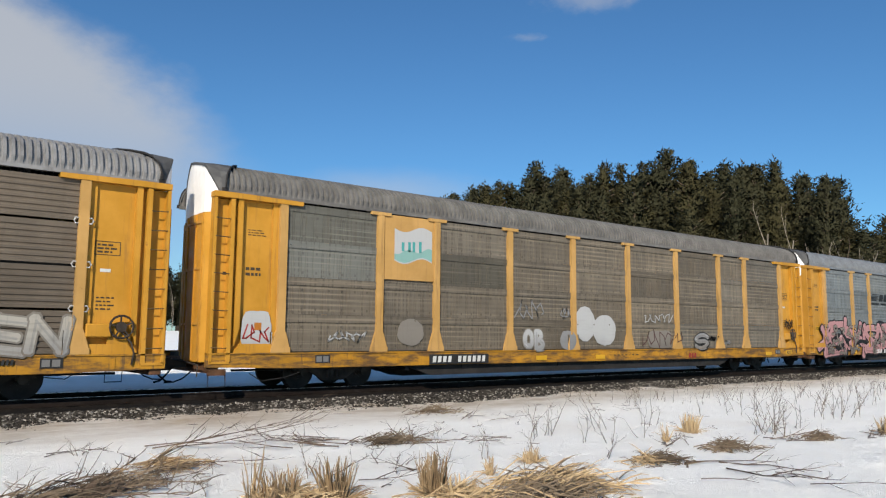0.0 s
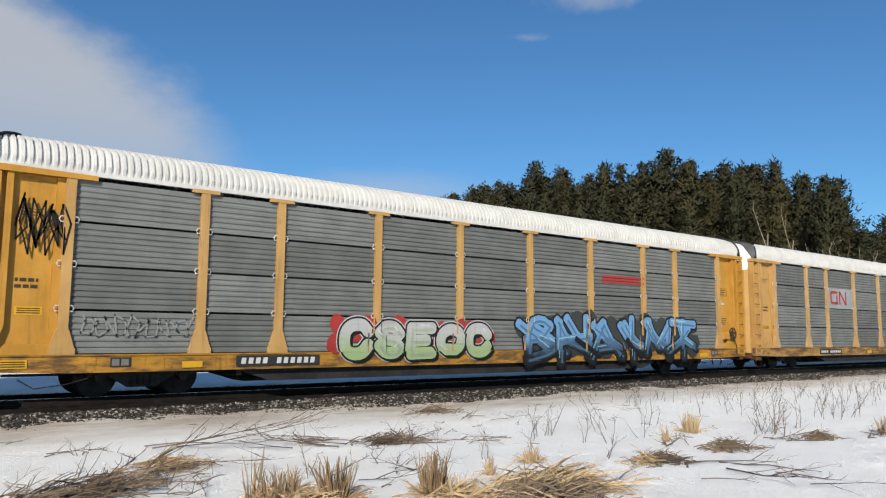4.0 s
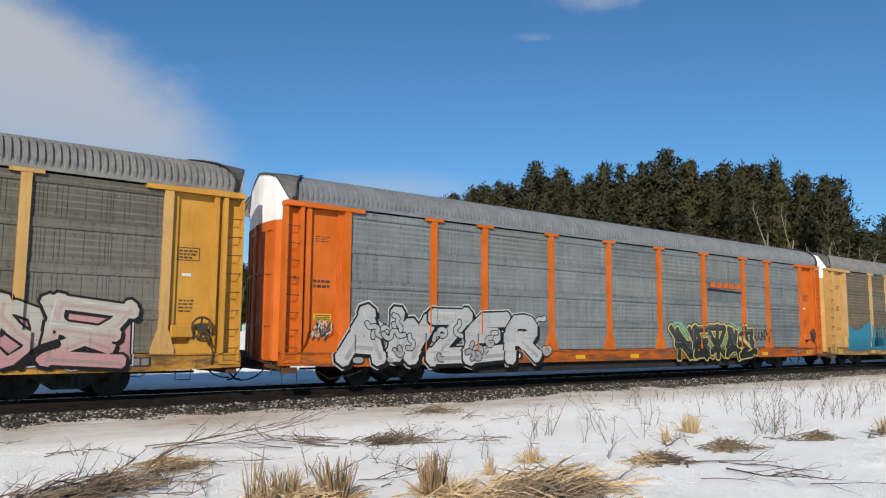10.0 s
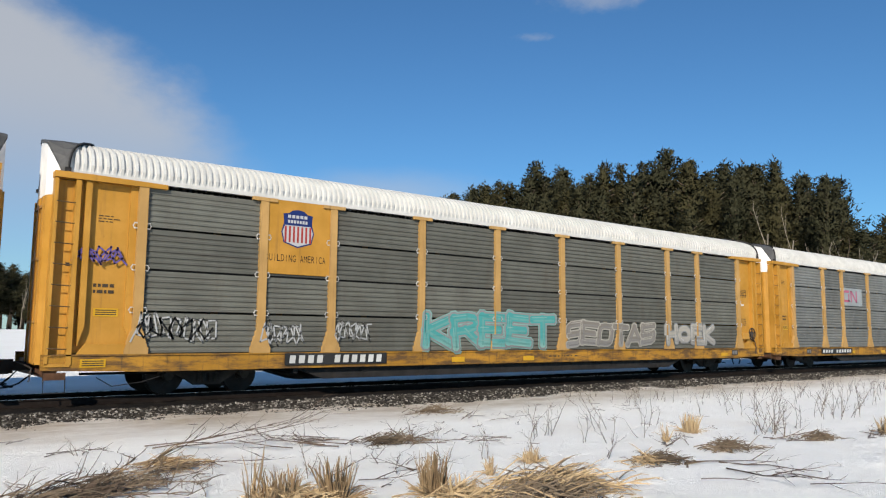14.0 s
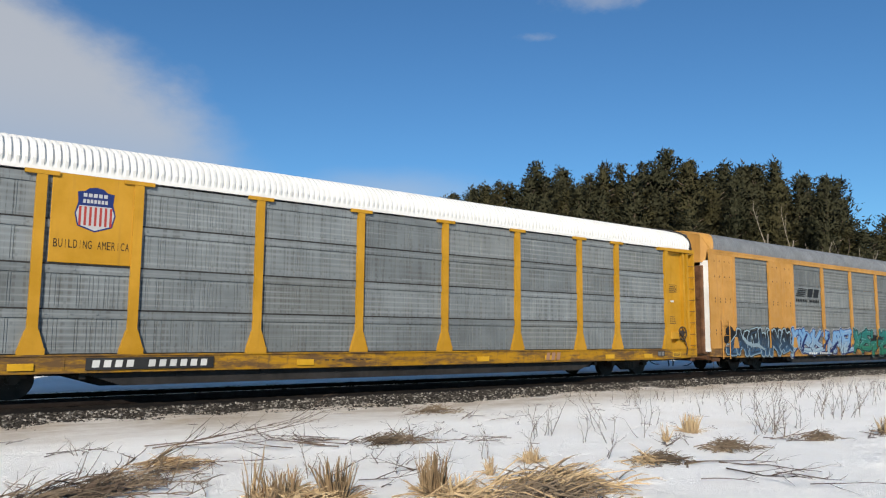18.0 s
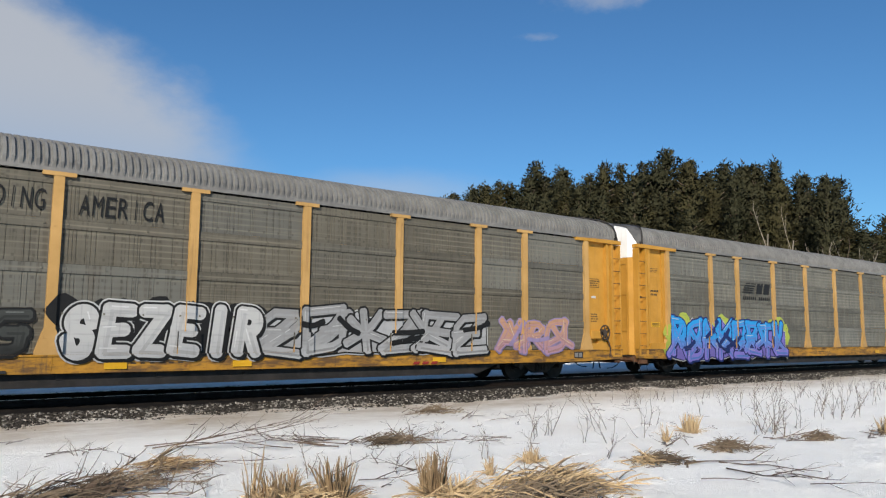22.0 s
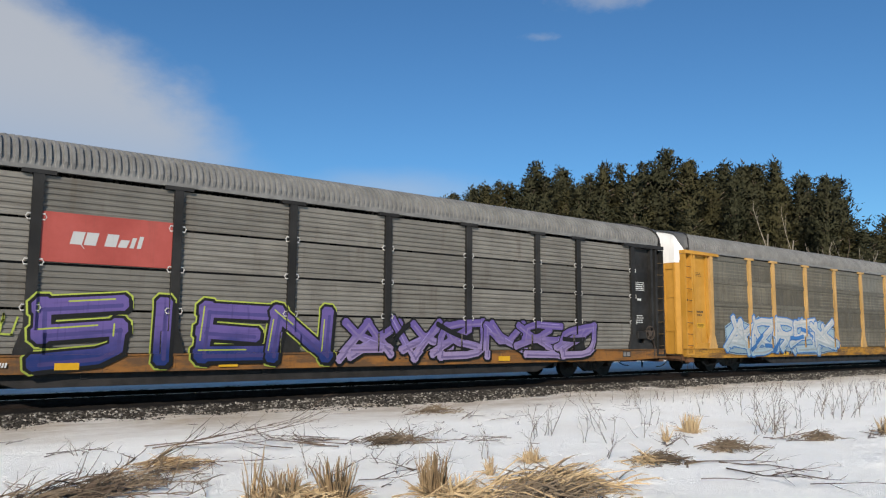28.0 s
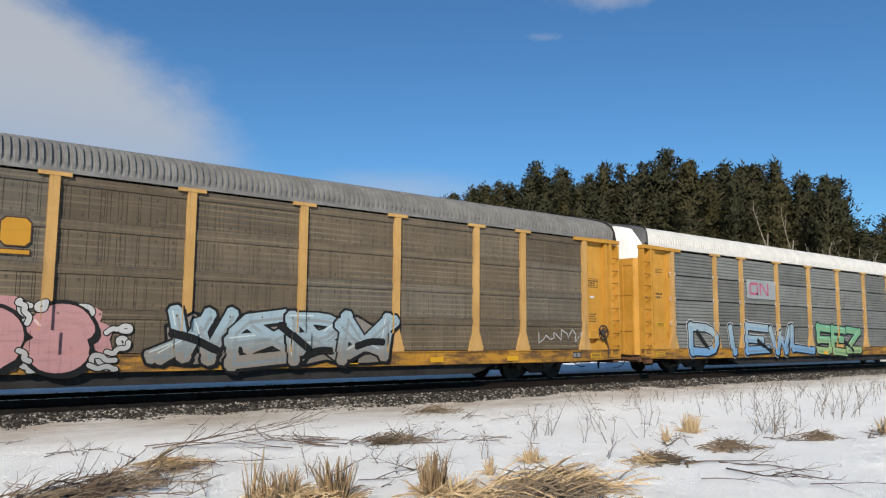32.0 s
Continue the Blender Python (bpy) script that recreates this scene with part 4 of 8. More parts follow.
def corner_bits(car, s):
    rung_m = s.get("rung", M_RUNG)
    for turn, flip in ((0, False), (0, True), (math.pi, False), (math.pi, True)):
        k = "b" if flip else "a"
        def made(key, fn):
            if not flip:
                return shape(key, fn)
            return shape((key, "mirror"), lambda bm: (fn(bm), bmesh.ops.scale(bm, vec=(-1, 1, 1), verts=bm.verts)))
        inset = (0.0 if not turn else 0.42 if flip else -0.42, 0, 0)     # the far side is set back
        lad = put("ladder", made("ladder", ladder_shape), s["paint"], car, at=inset, turn=turn)
        for name, fn in CORNER:
            put(name, made(name, fn), s["paint"], car, turn=turn)
        put("end_header", made("header", header_shape), s["paint"], car, at=inset, turn=turn)
        for i in range(8):
            put("rung", made("rung", rung_shape), rung_m, lad, at=(0, 0, 1.05 + i * 0.43))


def brake_gear(car, s):
    """Hand brake: a yellow gear box by the last post, a chain guard and the dark wheel."""
    b = put("brake_bracket", shape("brake_bracket", lambda bm: (box(bm, 12.0, 12.50, FACE - 0.04, FACE + 0.16, 1.28, 1.56, 0.02), prism(bm, [(12.42, 1.00), (12.80, 1.00), (12.92, 1.30), (12.72, 1.62), (12.50, 1.56), (12.46, 1.28)], "y", FACE + 0.05, FACE + 0.16))), s.get("brake", s["paint"]), car)
    put("brake_wheel", shape("brake_wheel", lambda bm: [tube(bm, [(12.70 + 0.24 * math.cos(k * math.pi / 7), FACE - 0.03, 1.50 + 0.24 * math.sin(k * math.pi / 7)) for k in range(15)], 0.026, 5), disc(bm, 12.70, 1.50, FACE - 0.04, FACE + 0.05, 0.11, 10)] + [tube(bm, [(12.70, FACE - 0.02, 1.50), (12.70 + 0.24 * math.cos(k * 1.257 + 0.4), FACE - 0.03, 1.50 + 0.24 * math.sin(k * 1.257 + 0.4))], 0.022, 4) for k in range(5)]), M_TRUCK, b, "dark greasy brake wheel")
    put("brake_chain", shape("brake_chain", lambda bm: tube(bm, [(12.72, FACE + 0.0, 1.40), (12.92, FACE - 0.01, 1.16), (12.98, FACE - 0.02, 0.95), (12.94, FACE - 0.02, 0.70)], 0.022, 5)), M_TRUCK, b)


def notices(car, s, k):
    """Stencilled notes, tags and warning labels of the corner bays, as bars."""
    y = FACE + 0.152
    ink = M_LABEL_W if s["paint"] is P_COAL else M_INK
    rnd = random.Random(k + 500)
    def bars(x, z, rows, w, h=0.035, step=0.085):
        def build(bm):
            for r in range(rows):
                a = x
                while a < x + w * rnd.uniform(0.75, 1.0):
                    l = rnd.uniform(0.04, 0.13)
                    box(bm, a, a + l, y, y + 0.004, z - r * step, z - r * step + h)
                    a += l + 0.03
        bm = bmesh.new()
        build(bm)
        tagged(part("stencil_note", bm, ink, car), kind="stuff")
    def framed(x, z, w, h):
        bm = bmesh.new()
        for a, b, c, d in ((0, w, 0, 0.016), (0, w, h - 0.016, h), (0, 0.016, 0.016, h - 0.016), (w - 0.016, w, 0.016, h - 0.016)):
            box(bm, x + a, x + b, y, y + 0.004, z + c, z + d)
        part("stencil_frame", bm, ink, car)
    bars(-12.75, 2.55 + rnd.uniform(-0.3, 0.5), 2, 0.42, 0.07, 0.13)
    bars(-12.72, 3.85, 3, 0.38, 0.02, 0.06)
    framed(12.12, 3.02, 0.52, 0.30), bars(12.17, 3.22, 3, 0.40, 0.04, 0.075)
    bars(12.2, 2.1, 4, 0.34, 0.03, 0.08)
    bm = bmesh.new()
    box(bm, 12.25, 12.46, y, y + 0.004, 2.66, 2.73)
    part("paper_tag", bm, M_LABEL_W, car, "small white tag")
    for x, z in ((-12.72, 1.72), (-12.95, 0.66) if k % 2 else (12.1, 0.64)):
        bm = bmesh.new()
        yy = y if z > 1 else -1.575
        box(bm, x, x + 0.5, yy, yy + 0.006, z, z + 0.17)
        lab = part("warning_label", bm, M_REFLEX, car, "yellow warning label")
        bm = bmesh.new()
        for q in (0.03, 0.075, 0.12):
            box(bm, x + 0.04, x + 0.46, yy - 0.003, yy - 0.001, z + q, z + q + 0.022)
        tagged(part("label_bar", bm, M_INK, lab), kind="stuff")
    for x in (11.2, ) if k % 3 else (11.2, -10.9):
        bm = bmesh.new()
        box(bm, x, x + 0.42, -1.573, -1.568, 0.66, 0.86)
        pl = part("data_plate", bm, M_LABEL_B, car, "black data plate")
        bm = bmesh.new()
        for a in (0.03, 0.22):
            box(bm, x + a, x + a + 0.15, -1.577, -1.574, 0.69, 0.83)
        part("data_window", bm, M_INKGREY, pl)
    # marks, grime and clamps along the sill
    for x in (-9.4, -6.6, -3.2, -0.4, 2.6, 5.4, 8.3, 10.4):
        if rnd.random() < 0.55:
            bm = bmesh.new()
            box(bm, x, x + 0.46, -1.592, -1.586, 0.62, 0.76)
            part("reflector", bm, M_REFLEX, car)
    bars_x = rnd.uniform(-4, 2)
    bm = bmesh.new()
    for i in range(7):
        box(bm, bars_x + i * 0.2, bars_x + i * 0.2 + rnd.uniform(0.06, 0.15), -1.566, -1.562, 0.72, 0.755)
    tagged(part("sill_stencil", bm, M_INK, car), kind="stuff")


def far_wall_shape(bm):
    """The other side of a car: slotted sheets in four tiers, each run between two posts a bay of one wall."""
    for a, c in zip(POSTS, POSTS[1:]):
        for i in range(4):
            z = SILL1 + 0.02 + i * TIER
            prism(bm, [(a + 0.1, z), (c - 0.1, z), (c - 0.1, z + TIER - 0.02), (a + 0.1, z + TIER - 0.02)], "y", -SCREEN - 0.02, -SCREEN)
            for k in range(1, 7):
                box(bm, a + 0.12, c - 0.12, -SCREEN, -SCREEN + 0.02, z + k * 0.12, z + k * 0.12 + 0.04)


def rack_car(s):
    """Autorack with posts outside the screens."""
    car = thing("autorack", s["label"], "railcar", "autoracks in the train")
    common(car, s)
    corner_bits(car, s)
    brake_gear(car, s)
    post_m = s.get("posts") or (weathered(s["paint"]) if s["paint"] in (P_YEL, P_PALE, P_TAN, P_SUN) else s["paint"])
    for p in POSTS:
        for turn in (0, math.pi):
            put("post", shape("post", post_shape), post_m, car, at=(p, 0, 0), turn=turn)
        if s["kind"] == "lined":
            for i in (1, 2, 3):
                put("panel_clip", shape("clip", clip_shape), s.get("clip", M_CLIP), car, at=(p, 0, SILL1 + 0.02 + i * TIER))
    blanks = s.get("blank", ())
    for b, (a, c) in enumerate(zip(POSTS, POSTS[1:])):
        w = c - a - 0.2
        for i in range(4):
            m = s.get("odd", {}).get((b, i), s["screen"])
            if (b, i) in blanks:
                continue
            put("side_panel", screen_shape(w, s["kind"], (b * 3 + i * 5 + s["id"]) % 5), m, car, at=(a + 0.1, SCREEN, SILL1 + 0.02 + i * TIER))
    if s.get("joints"):
        put("panel_joints", shape("joints", lambda bm: [box(bm, a + 0.11, c - 0.11, SCREEN - 0.016, SCREEN - 0.010, SILL1 + 0.02 + i * TIER - 0.030, SILL1 + 0.02 + i * TIER + 0.002) for a, c in zip(POSTS, POSTS[1:]) for i in (1, 2, 3)]), M_BLACK, car, "dark gaps between the side panels")["kind"] = "stuff"
    put("side_wall", shape("far_wall", far_wall_shape), s["screen"], car, "grey slotted side of the car")
    return car, Side(POSTS)


FLUSH_BAYS = [(-11.87, -9.27), (-7.10, -4.50), (-4.20, -1.60), (-1.30, 1.30), (1.60, 4.20), (4.50, 7.10), (9.27, 11.87)]
FLUSH_TOP = 4.65


def flush_car(s):
    """Newer autorack: broad plain sheets between the screens, a deep painted header."""
    car = thing("autorack", s["label"], "railcar", "autoracks in the train")
    common(car, s)
    edges = [-13.71] + [v for b in FLUSH_BAYS for v in b] + [13.71]
    posts, plates = [], []
    for a, b in zip(edges[::2], edges[1::2]):
        for turn in (0, math.pi):
            if b - a < 0.6:
                put("post", shape("slim_post", slim_post_shape), s["paint"], car, at=((a + b) / 2, 0, 0) if not turn else (-(a + b) / 2, 0, 0), turn=turn)
                if not turn:
                    posts.append((a + b) / 2)
            else:
                def build(bm):
                    box(bm, a, b, FACE + 0.02, FACE + 0.07, SILL1, FLUSH_TOP)
                    m = (a + b) / 2
                    box(bm, m - 0.012, m + 0.012, FACE + 0.008, FACE + 0.02, 1.0, 4.55)
                    for x in (a + 0.12, b - 0.12):
                        if abs(x) < 13.4:
                            prism(bm, [(x - 0.2, SILL1), (x + 0.2, SILL1), (x + 0.2, 1.0), (x + 0.10, 1.38), (x - 0.10, 1.38), (x - 0.2, 1.0)], "y", FACE - 0.012, FACE + 0.02)
                            box(bm, x - 0.10, x + 0.10, FACE - 0.004, FACE + 0.02, 1.38, FLUSH_TOP - 0.02)
                    for x in (m - 0.5, m - 0.3, m + 0.3, m + 0.5):
                        for z in (1.5, 1.62, 2.7, 2.82, 3.6, 3.72):
                            if a < x < b:
                                box(bm, x - 0.018, x + 0.018, FACE + 0.005, FACE + 0.022, z, z + 0.036)
                sheet_ = put("side_sheet", shape(("sheet", round(a, 2)), build), s["paint"], car, turn=turn)
                def vents(bm):
                    for x in np.arange(a + 0.35, b - 0.3, 0.36):
                        for z in (1.46, 1.60, 2.74, 2.86, 3.74, 4.36):
                            if abs(x - (a + b) / 2) > 0.1:
                                box(bm, x - 0.014, x + 0.014, FACE + 0.012, FACE + 0.019, z, z + 0.07)
                if not turn:
                    tagged(put("vent_slots", shape(("vents", round(a, 2)), vents), M_BLACK, sheet_, "small dark vent slots"), kind="stuff")
                if not turn:
                    plates.append((a, b))
    for a, b in FLUSH_BAYS:
        for i in range(4):
            m = s["screen"]
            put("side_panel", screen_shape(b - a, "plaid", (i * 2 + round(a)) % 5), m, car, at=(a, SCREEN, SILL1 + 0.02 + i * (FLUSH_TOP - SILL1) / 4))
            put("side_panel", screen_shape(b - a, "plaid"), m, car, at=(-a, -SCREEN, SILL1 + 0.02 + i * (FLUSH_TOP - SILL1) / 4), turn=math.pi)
    for turn in (0, math.pi):
        put("header", shape("flush_header", lambda bm: (box(bm, -13.71, 13.71, FACE + 0.01, FACE + 0.08, FLUSH_TOP, 4.85), box(bm, -13.71, 13.71, FACE - 0.005, FACE + 0.01, 4.77, 4.84))), s["paint"], car, turn=turn)
        lad = put("corner_ladder", shape("low_ladder", lambda bm: [tube(bm, [(x, FACE - 0.07, 0.5), (x, FACE - 0.07, 2.0), (x, FACE + 0.03, 2.04)], 0.022, 5) for x in (-13.05, -12.55)]), s["paint"], car, turn=turn)
        lad2 = put("corner_ladder", shape("low_ladder_r", lambda bm: [tube(bm, [(x, FACE - 0.07, 0.5), (x, FACE - 0.07, 2.0), (x, FACE + 0.03, 2.04)], 0.022, 5) for x in (12.95, 13.45)]), s["paint"], car, turn=turn)
        for i in range(4):
            put("rung", shape("low_rung", lambda bm: tube(bm, [(-13.05, FACE - 0.07, 0), (-12.55, FACE - 0.07, 0)], 0.016, 5)), s["paint"], lad, at=(0, 0, 0.6 + 0.42 * i))
            put("rung", shape("low_rung_r", lambda bm: tube(bm, [(12.95, FACE - 0.07, 0), (13.45, FACE - 0.07, 0)], 0.016, 5)), s["paint"], lad2, at=(0, 0, 0.6 + 0.42 * i))
        put("corner_strip", shape("corner_strip", lambda bm: prism(bm, [(-13.70, -1.52), (-13.64, -1.50), (-13.60, -1.12), (-13.66, -1.12)], 'z', 0.8, 4.4)), s.get("strip", M_WHITE), car, "pale edge panel of the end door", turn=turn)
    brake_gear(car, s)
    return car, Side([p for p in posts], plates)


M_INKGREY = paint((0.16, 0.155, 0.15), 0.3, 0.1, "dirty white stencil ink")
M_INK = paint((0.05, 0.035, 0.02), 0.1, 0.0, "faded black stencil ink")
M_BROWN = metal_mat("rusty brown iron", (0.13, 0.065, 0.035), 0.7, 0.2, 0.5, (0.03, 0.02, 0.015), 0.6)
M_CAP = metal_mat("dark weathered sheet steel", (0.085, 0.084, 0.083), 0.6, 0.1, 0.25, (0.05, 0.045, 0.04), 0.5)
M_CLIP = metal_mat("pale clip steel", (0.55, 0.53, 0.5), 0.5, 0.4, 0.2, amount=0.4, scale=6.0)

# ---- liveries ----
YEL, PALE, GOLD, TAN = (0.42, 0.208, 0.028), (0.42, 0.238, 0.072), (0.41, 0.208, 0.010), (0.41, 0.205, 0.042)
ORANGE, RED, COAL = (0.46, 0.098, 0.006), (0.28, 0.052, 0.036), (0.014, 0.013, 0.012)
P_YEL, P_PALE, P_GOLD, P_TAN = paint(YEL, 0.5, 0.35), paint(PALE, 0.45, 0.25), paint(GOLD, 0.3, 0.2), paint(TAN, 0.5, 0.35)
P_SUN, P_BUFF = paint((0.45, 0.216, 0.020), 0.75, 0.55), paint((0.42, 0.212, 0.048), 0.45, 0.3)
P_ORANGE, P_RED, P_COAL = paint(ORANGE, 0.3, 0.25), paint(RED, 0.6, 0.5), paint(COAL, 0.2, 0.15)
R_GREY = metal_mat("grey weathered roof steel", (0.185, 0.180, 0.170), 0.55, 0.15, 0.25, (0.08, 0.073, 0.066), 0.5)
R_DIRTY = metal_mat("grimy roof steel", (0.155, 0.147, 0.136), 0.6, 0.15, 0.3, (0.07, 0.06, 0.052), 0.6)
R_GALV = metal_mat("galvanised roof steel", (0.20, 0.21, 0.22), 0.5, 0.35, 0.2, (0.13, 0.13, 0.13), 0.35)
R_ZINC = metal_mat("dull zinc roof", (0.24, 0.235, 0.23), 0.5, 0.2, 0.3, (0.07, 0.055, 0.05), 0.7, 1.2)
R_WHITE = metal_mat("white roof paint", (0.54, 0.53, 0.50), 0.5, 0.0, 0.12, (0.40, 0.37, 0.32), 0.3)
R_BRIGHT = metal_mat("fresh white roof paint", (0.66, 0.65, 0.62), 0.5, 0.0, 0.08, (0.6, 0.57, 0.5), 0.2)
R_CREAM = metal_mat("cream roof paint", (0.40, 0.36, 0.28), 0.55, 0.0, 0.15, (0.22, 0.19, 0.15), 0.35)
R_RUST = metal_mat("white roof paint peeling to rust", (0.42, 0.41, 0.40), 0.42, 0.55, 0.2, (0.06, 0.028, 0.022), 1.0, 0.55)
S_BLUE = panel_mat((0.131, 0.147, 0.152), "plaid", 0.25)
S_ZINC = panel_mat((0.142, 0.154, 0.154), "plaid", 0.25)
S_TAN = panel_mat((0.128, 0.107, 0.080), "plaid", 0.7)
S_GREY = panel_mat((0.117, 0.114, 0.096), "plaid", 0.45)
S_OLIVE = panel_mat((0.097, 0.088, 0.068), "plaid", 0.5)
S_BROWN = panel_mat((0.101, 0.079, 0.053), "plaid", 0.75)
S_LINE = panel_mat((0.145, 0.150, 0.142), "lined", 0.15)
S_LINEDK = panel_mat((0.117, 0.117, 0.100), "lined", 0.5)
S_LINEBR = panel_mat((0.122, 0.098, 0.074), "lined", 0.85)
S_STREAK = panel_mat((0.150, 0.141, 0.124), "lined", 0.75)
S_RUSTY = panel_mat((0.112, 0.080, 0.050), "lined", 1.0, 0.3)
S_PALE = panel_mat((0.155, 0.171, 0.176), "plaid", 0.15)

SPECS = {
    -1: dict(kind="lined", paint=P_SUN, screen=S_LINEBR, roof=R_ZINC, label="yellow autorack with grimy brown-grey ribbed side panels"),
    0: dict(kind="plaid", paint=P_SUN, screen=S_TAN, odd={(0, 2): S_GREY, (0, 3): S_GREY, (2, 2): S_OLIVE}, roof=R_DIRTY, label="yellow autorack with grey-brown slotted panels and white graffiti"),
    1: dict(kind="plaid", paint=P_YEL, screen=S_BLUE, roof=R_GALV, label="yellow autorack with blue-grey panels and pink graffiti"),
    2: dict(flush=True, ends=M_BROWN, paint=P_TAN, screen=S_ZINC, roof=R_GALV, gable=P_TAN, cap=P_TAN, label="smooth yellow autorack with red signs and blue graffiti"),
    3: dict(kind="lined", paint=P_YEL, screen=S_LINE, roof=R_WHITE, label="yellow autorack with a white roof and green graffiti"),
    4: dict(kind="lined", paint=P_PALE, screen=S_LINE, roof=R_WHITE, label="yellow autorack with clean grey panels and a white roof"),
    5: dict(flush=True, ends=M_BROWN, paint=P_ORANGE, screen=S_ZINC, roof=R_GALV, gable=P_ORANGE, cap=P_ORANGE, label="bright orange smooth-sided autorack with pale worn graffiti"),
    6: dict(kind="lined", paint=P_RED, posts=paint((0.37, 0.150, 0.088), 1.0, 0.9), sill=paint((0.16, 0.045, 0.034), 1.1, 0.9), screen=S_RUSTY, roof=R_RUST, label="faded red autorack with dark rusty panels and green graffiti"),
    7: dict(kind="plaid", paint=P_YEL, screen=S_OLIVE, roof=R_GREY, label="yellow autorack with olive-grey panels and white block graffiti"),
    8: dict(kind="plaid", paint=P_ORANGE, screen=S_BLUE, roof=R_GALV, label="orange autorack with pale blue-grey panels and silver graffiti"),
    9: dict(kind="plaid", paint=P_PALE, screen=S_BROWN, roof=R_GREY, label="pale yellow autorack with brownish panels and blue rolled-on paint"),
    10: dict(kind="lined", paint=P_YEL, screen=S_LINE, roof=R_CREAM, label="yellow autorack with a cream roof and black-and-white graffiti"),
    11: dict(kind="lined", paint=P_YEL, screen=S_LINEDK, roof=R_WHITE, label="yellow autorack with a white roof, a shield sign and teal graffiti"),
    12: dict(kind="lined", paint=P_YEL, screen=S_LINE, roof=R_WHITE, label="yellow autorack with a white roof and a small red sign"),
    13: dict(kind="plaid", paint=P_PALE, screen=S_BROWN, roof=R_GREY, label="pale yellow autorack with brownish panels and blue and violet graffiti"),
    14: dict(kind="plaid", joints=True, paint=P_GOLD, screen=S_PALE, roof=R_BRIGHT, label="golden yellow autorack with pale blue-grey panels and a shield sign"),
    15: dict(flush=True, ends=M_BROWN, paint=P_BUFF, screen=S_ZINC, roof=R_GALV, gable=P_BUFF, cap=P_BUFF, label="pale yellow smooth-sided autorack with black and blue graffiti"),
    16: dict(kind="plaid", paint=P_PALE, screen=S_BROWN, roof=R_GREY, label="pale yellow autorack with brownish panels and green and red graffiti"),
    17: dict(kind="plaid", paint=P_YEL, screen=S_OLIVE, roof=R_GREY, label="yellow autorack with grey panels, a shield sign and silver graffiti"),
    18: dict(kind="plaid", paint=P_YEL, screen=S_GREY, roof=R_GREY, label="pale yellow autorack with grey panels and a large blue-violet mural"),
    19: dict(kind="plaid", paint=P_TAN, screen=S_GREY, roof=R_DIRTY, label="yellow autorack with patched grey panels and pale bands"),
    20: dict(kind="lined", paint=P_YEL, screen=S_LINE, roof=R_BRIGHT, label="yellow autorack with clean grey panels and a white roof"),
    21: dict(kind="lined", paint=P_COAL, screen=S_STREAK, roof=R_GREY, sill=paint((0.24, 0.105, 0.028), 1.2, 0.9), gable=paint((0.36, 0.25, 0.15), 0.6, 0.7), label="black autorack with dirty grey panels, a red sign and violet graffiti"),
    22: dict(kind="plaid", paint=P_YEL, screen=S_OLIVE, roof=R_GREY, label="yellow autorack with grey panels and white and blue graffiti"),
    23: dict(kind="plaid", paint=P_YEL, screen=S_ZINC, roof=R_DIRTY, label="yellow autorack with grey panels and pink graffiti on black"),
    24: dict(kind="plaid", paint=P_YEL, screen=S_BROWN, roof=R_GREY, label="yellow autorack with brown-grey panels and pink and teal graffiti"),
    25: dict(kind="lined", paint=P_YEL, screen=S_LINE, roof=R_WHITE, label="yellow autorack with a white roof and blue and green graffiti"),
}
CARS, SIDES = {}, {}
for _k, _s in SPECS.items():
    _s["id"] = _k
    CARS[_k], SIDES[_k] = (flush_car if _s.get("flush") else rack_car)(_s)
    SIDES[_k].paint = _s["paint"]
    if not _s.get("flush"):
        notices(CARS[_k], _s, _k)
for _k in (6, 13, 16, 21, 23):
    SIDES[_k].dark_marks = False
def number_patch(car, side, x0, x1, z0, z1, patch=True, count=11):
    """The car's marks, as plain bars, on a black patch or straight on the sill."""
    z0, z1 = max(z0, SILL0 + 0.02), min(z1, SILL1 - 0.02)
    if patch:
        decal(car, side, lambda bm: rect(bm, x0, x1, z0, z1), M_LABEL_B, "number_patch", "black patch", 0.004)
    step = (x1 - x0 - 0.2) / count
    bm = bmesh.new()
    strokes(bm, x0 + 0.12, z0 + 0.05, -1.597, count, z1 - z0 - 0.10, step, (4,))
    part("car_mark", bm, M_LABEL_W if patch else (M_LABEL_B if side.dark_marks else M_LABEL_W), car, "row of stencilled bars")["kind"] = "stuff"


def wording(car, side, x0, x1, z0, z1, text, colour):
    bm = letters(text, x0, x1, z0, z1, 0.0, random.Random(1), 0.05, 0.0)
    lay(bm, side, 0.005)
    return part("wording", bm, spray(colour, worn=0.1), car, "painted words")


def sign_plate(car, x0, x1, z0, z1, m, label, name="sign_plate"):
    """A flat plate over the screens, with rolled edges."""
    bm = bmesh.new()
    box(bm, x0, x1, SCREEN - 0.045, SCREEN - 0.012, z0, z1, 0.008)
    return part(name, bm, m, car, label)


def on_plate(plate, build, colour, name, y, label=""):
    bm = bmesh.new()
    build(bm)
    bmesh.ops.translate(bm, verts=bm.verts, vec=(0, y, 0))
    return part(name, bm, spray(colour, worn=0.1), plate, label)


def octagon(bm, x0, x1, z0, z1, k=0.27):
    w, h = (x1 - x0) * k, (z1 - z0) * k
    flat(bm, [(x0 + w, z0), (x1 - w, z0), (x1, z0 + h), (x1, z1 - h), (x1 - w, z1), (x0 + w, z1), (x0, z1 - h), (x0, z0 + h)])


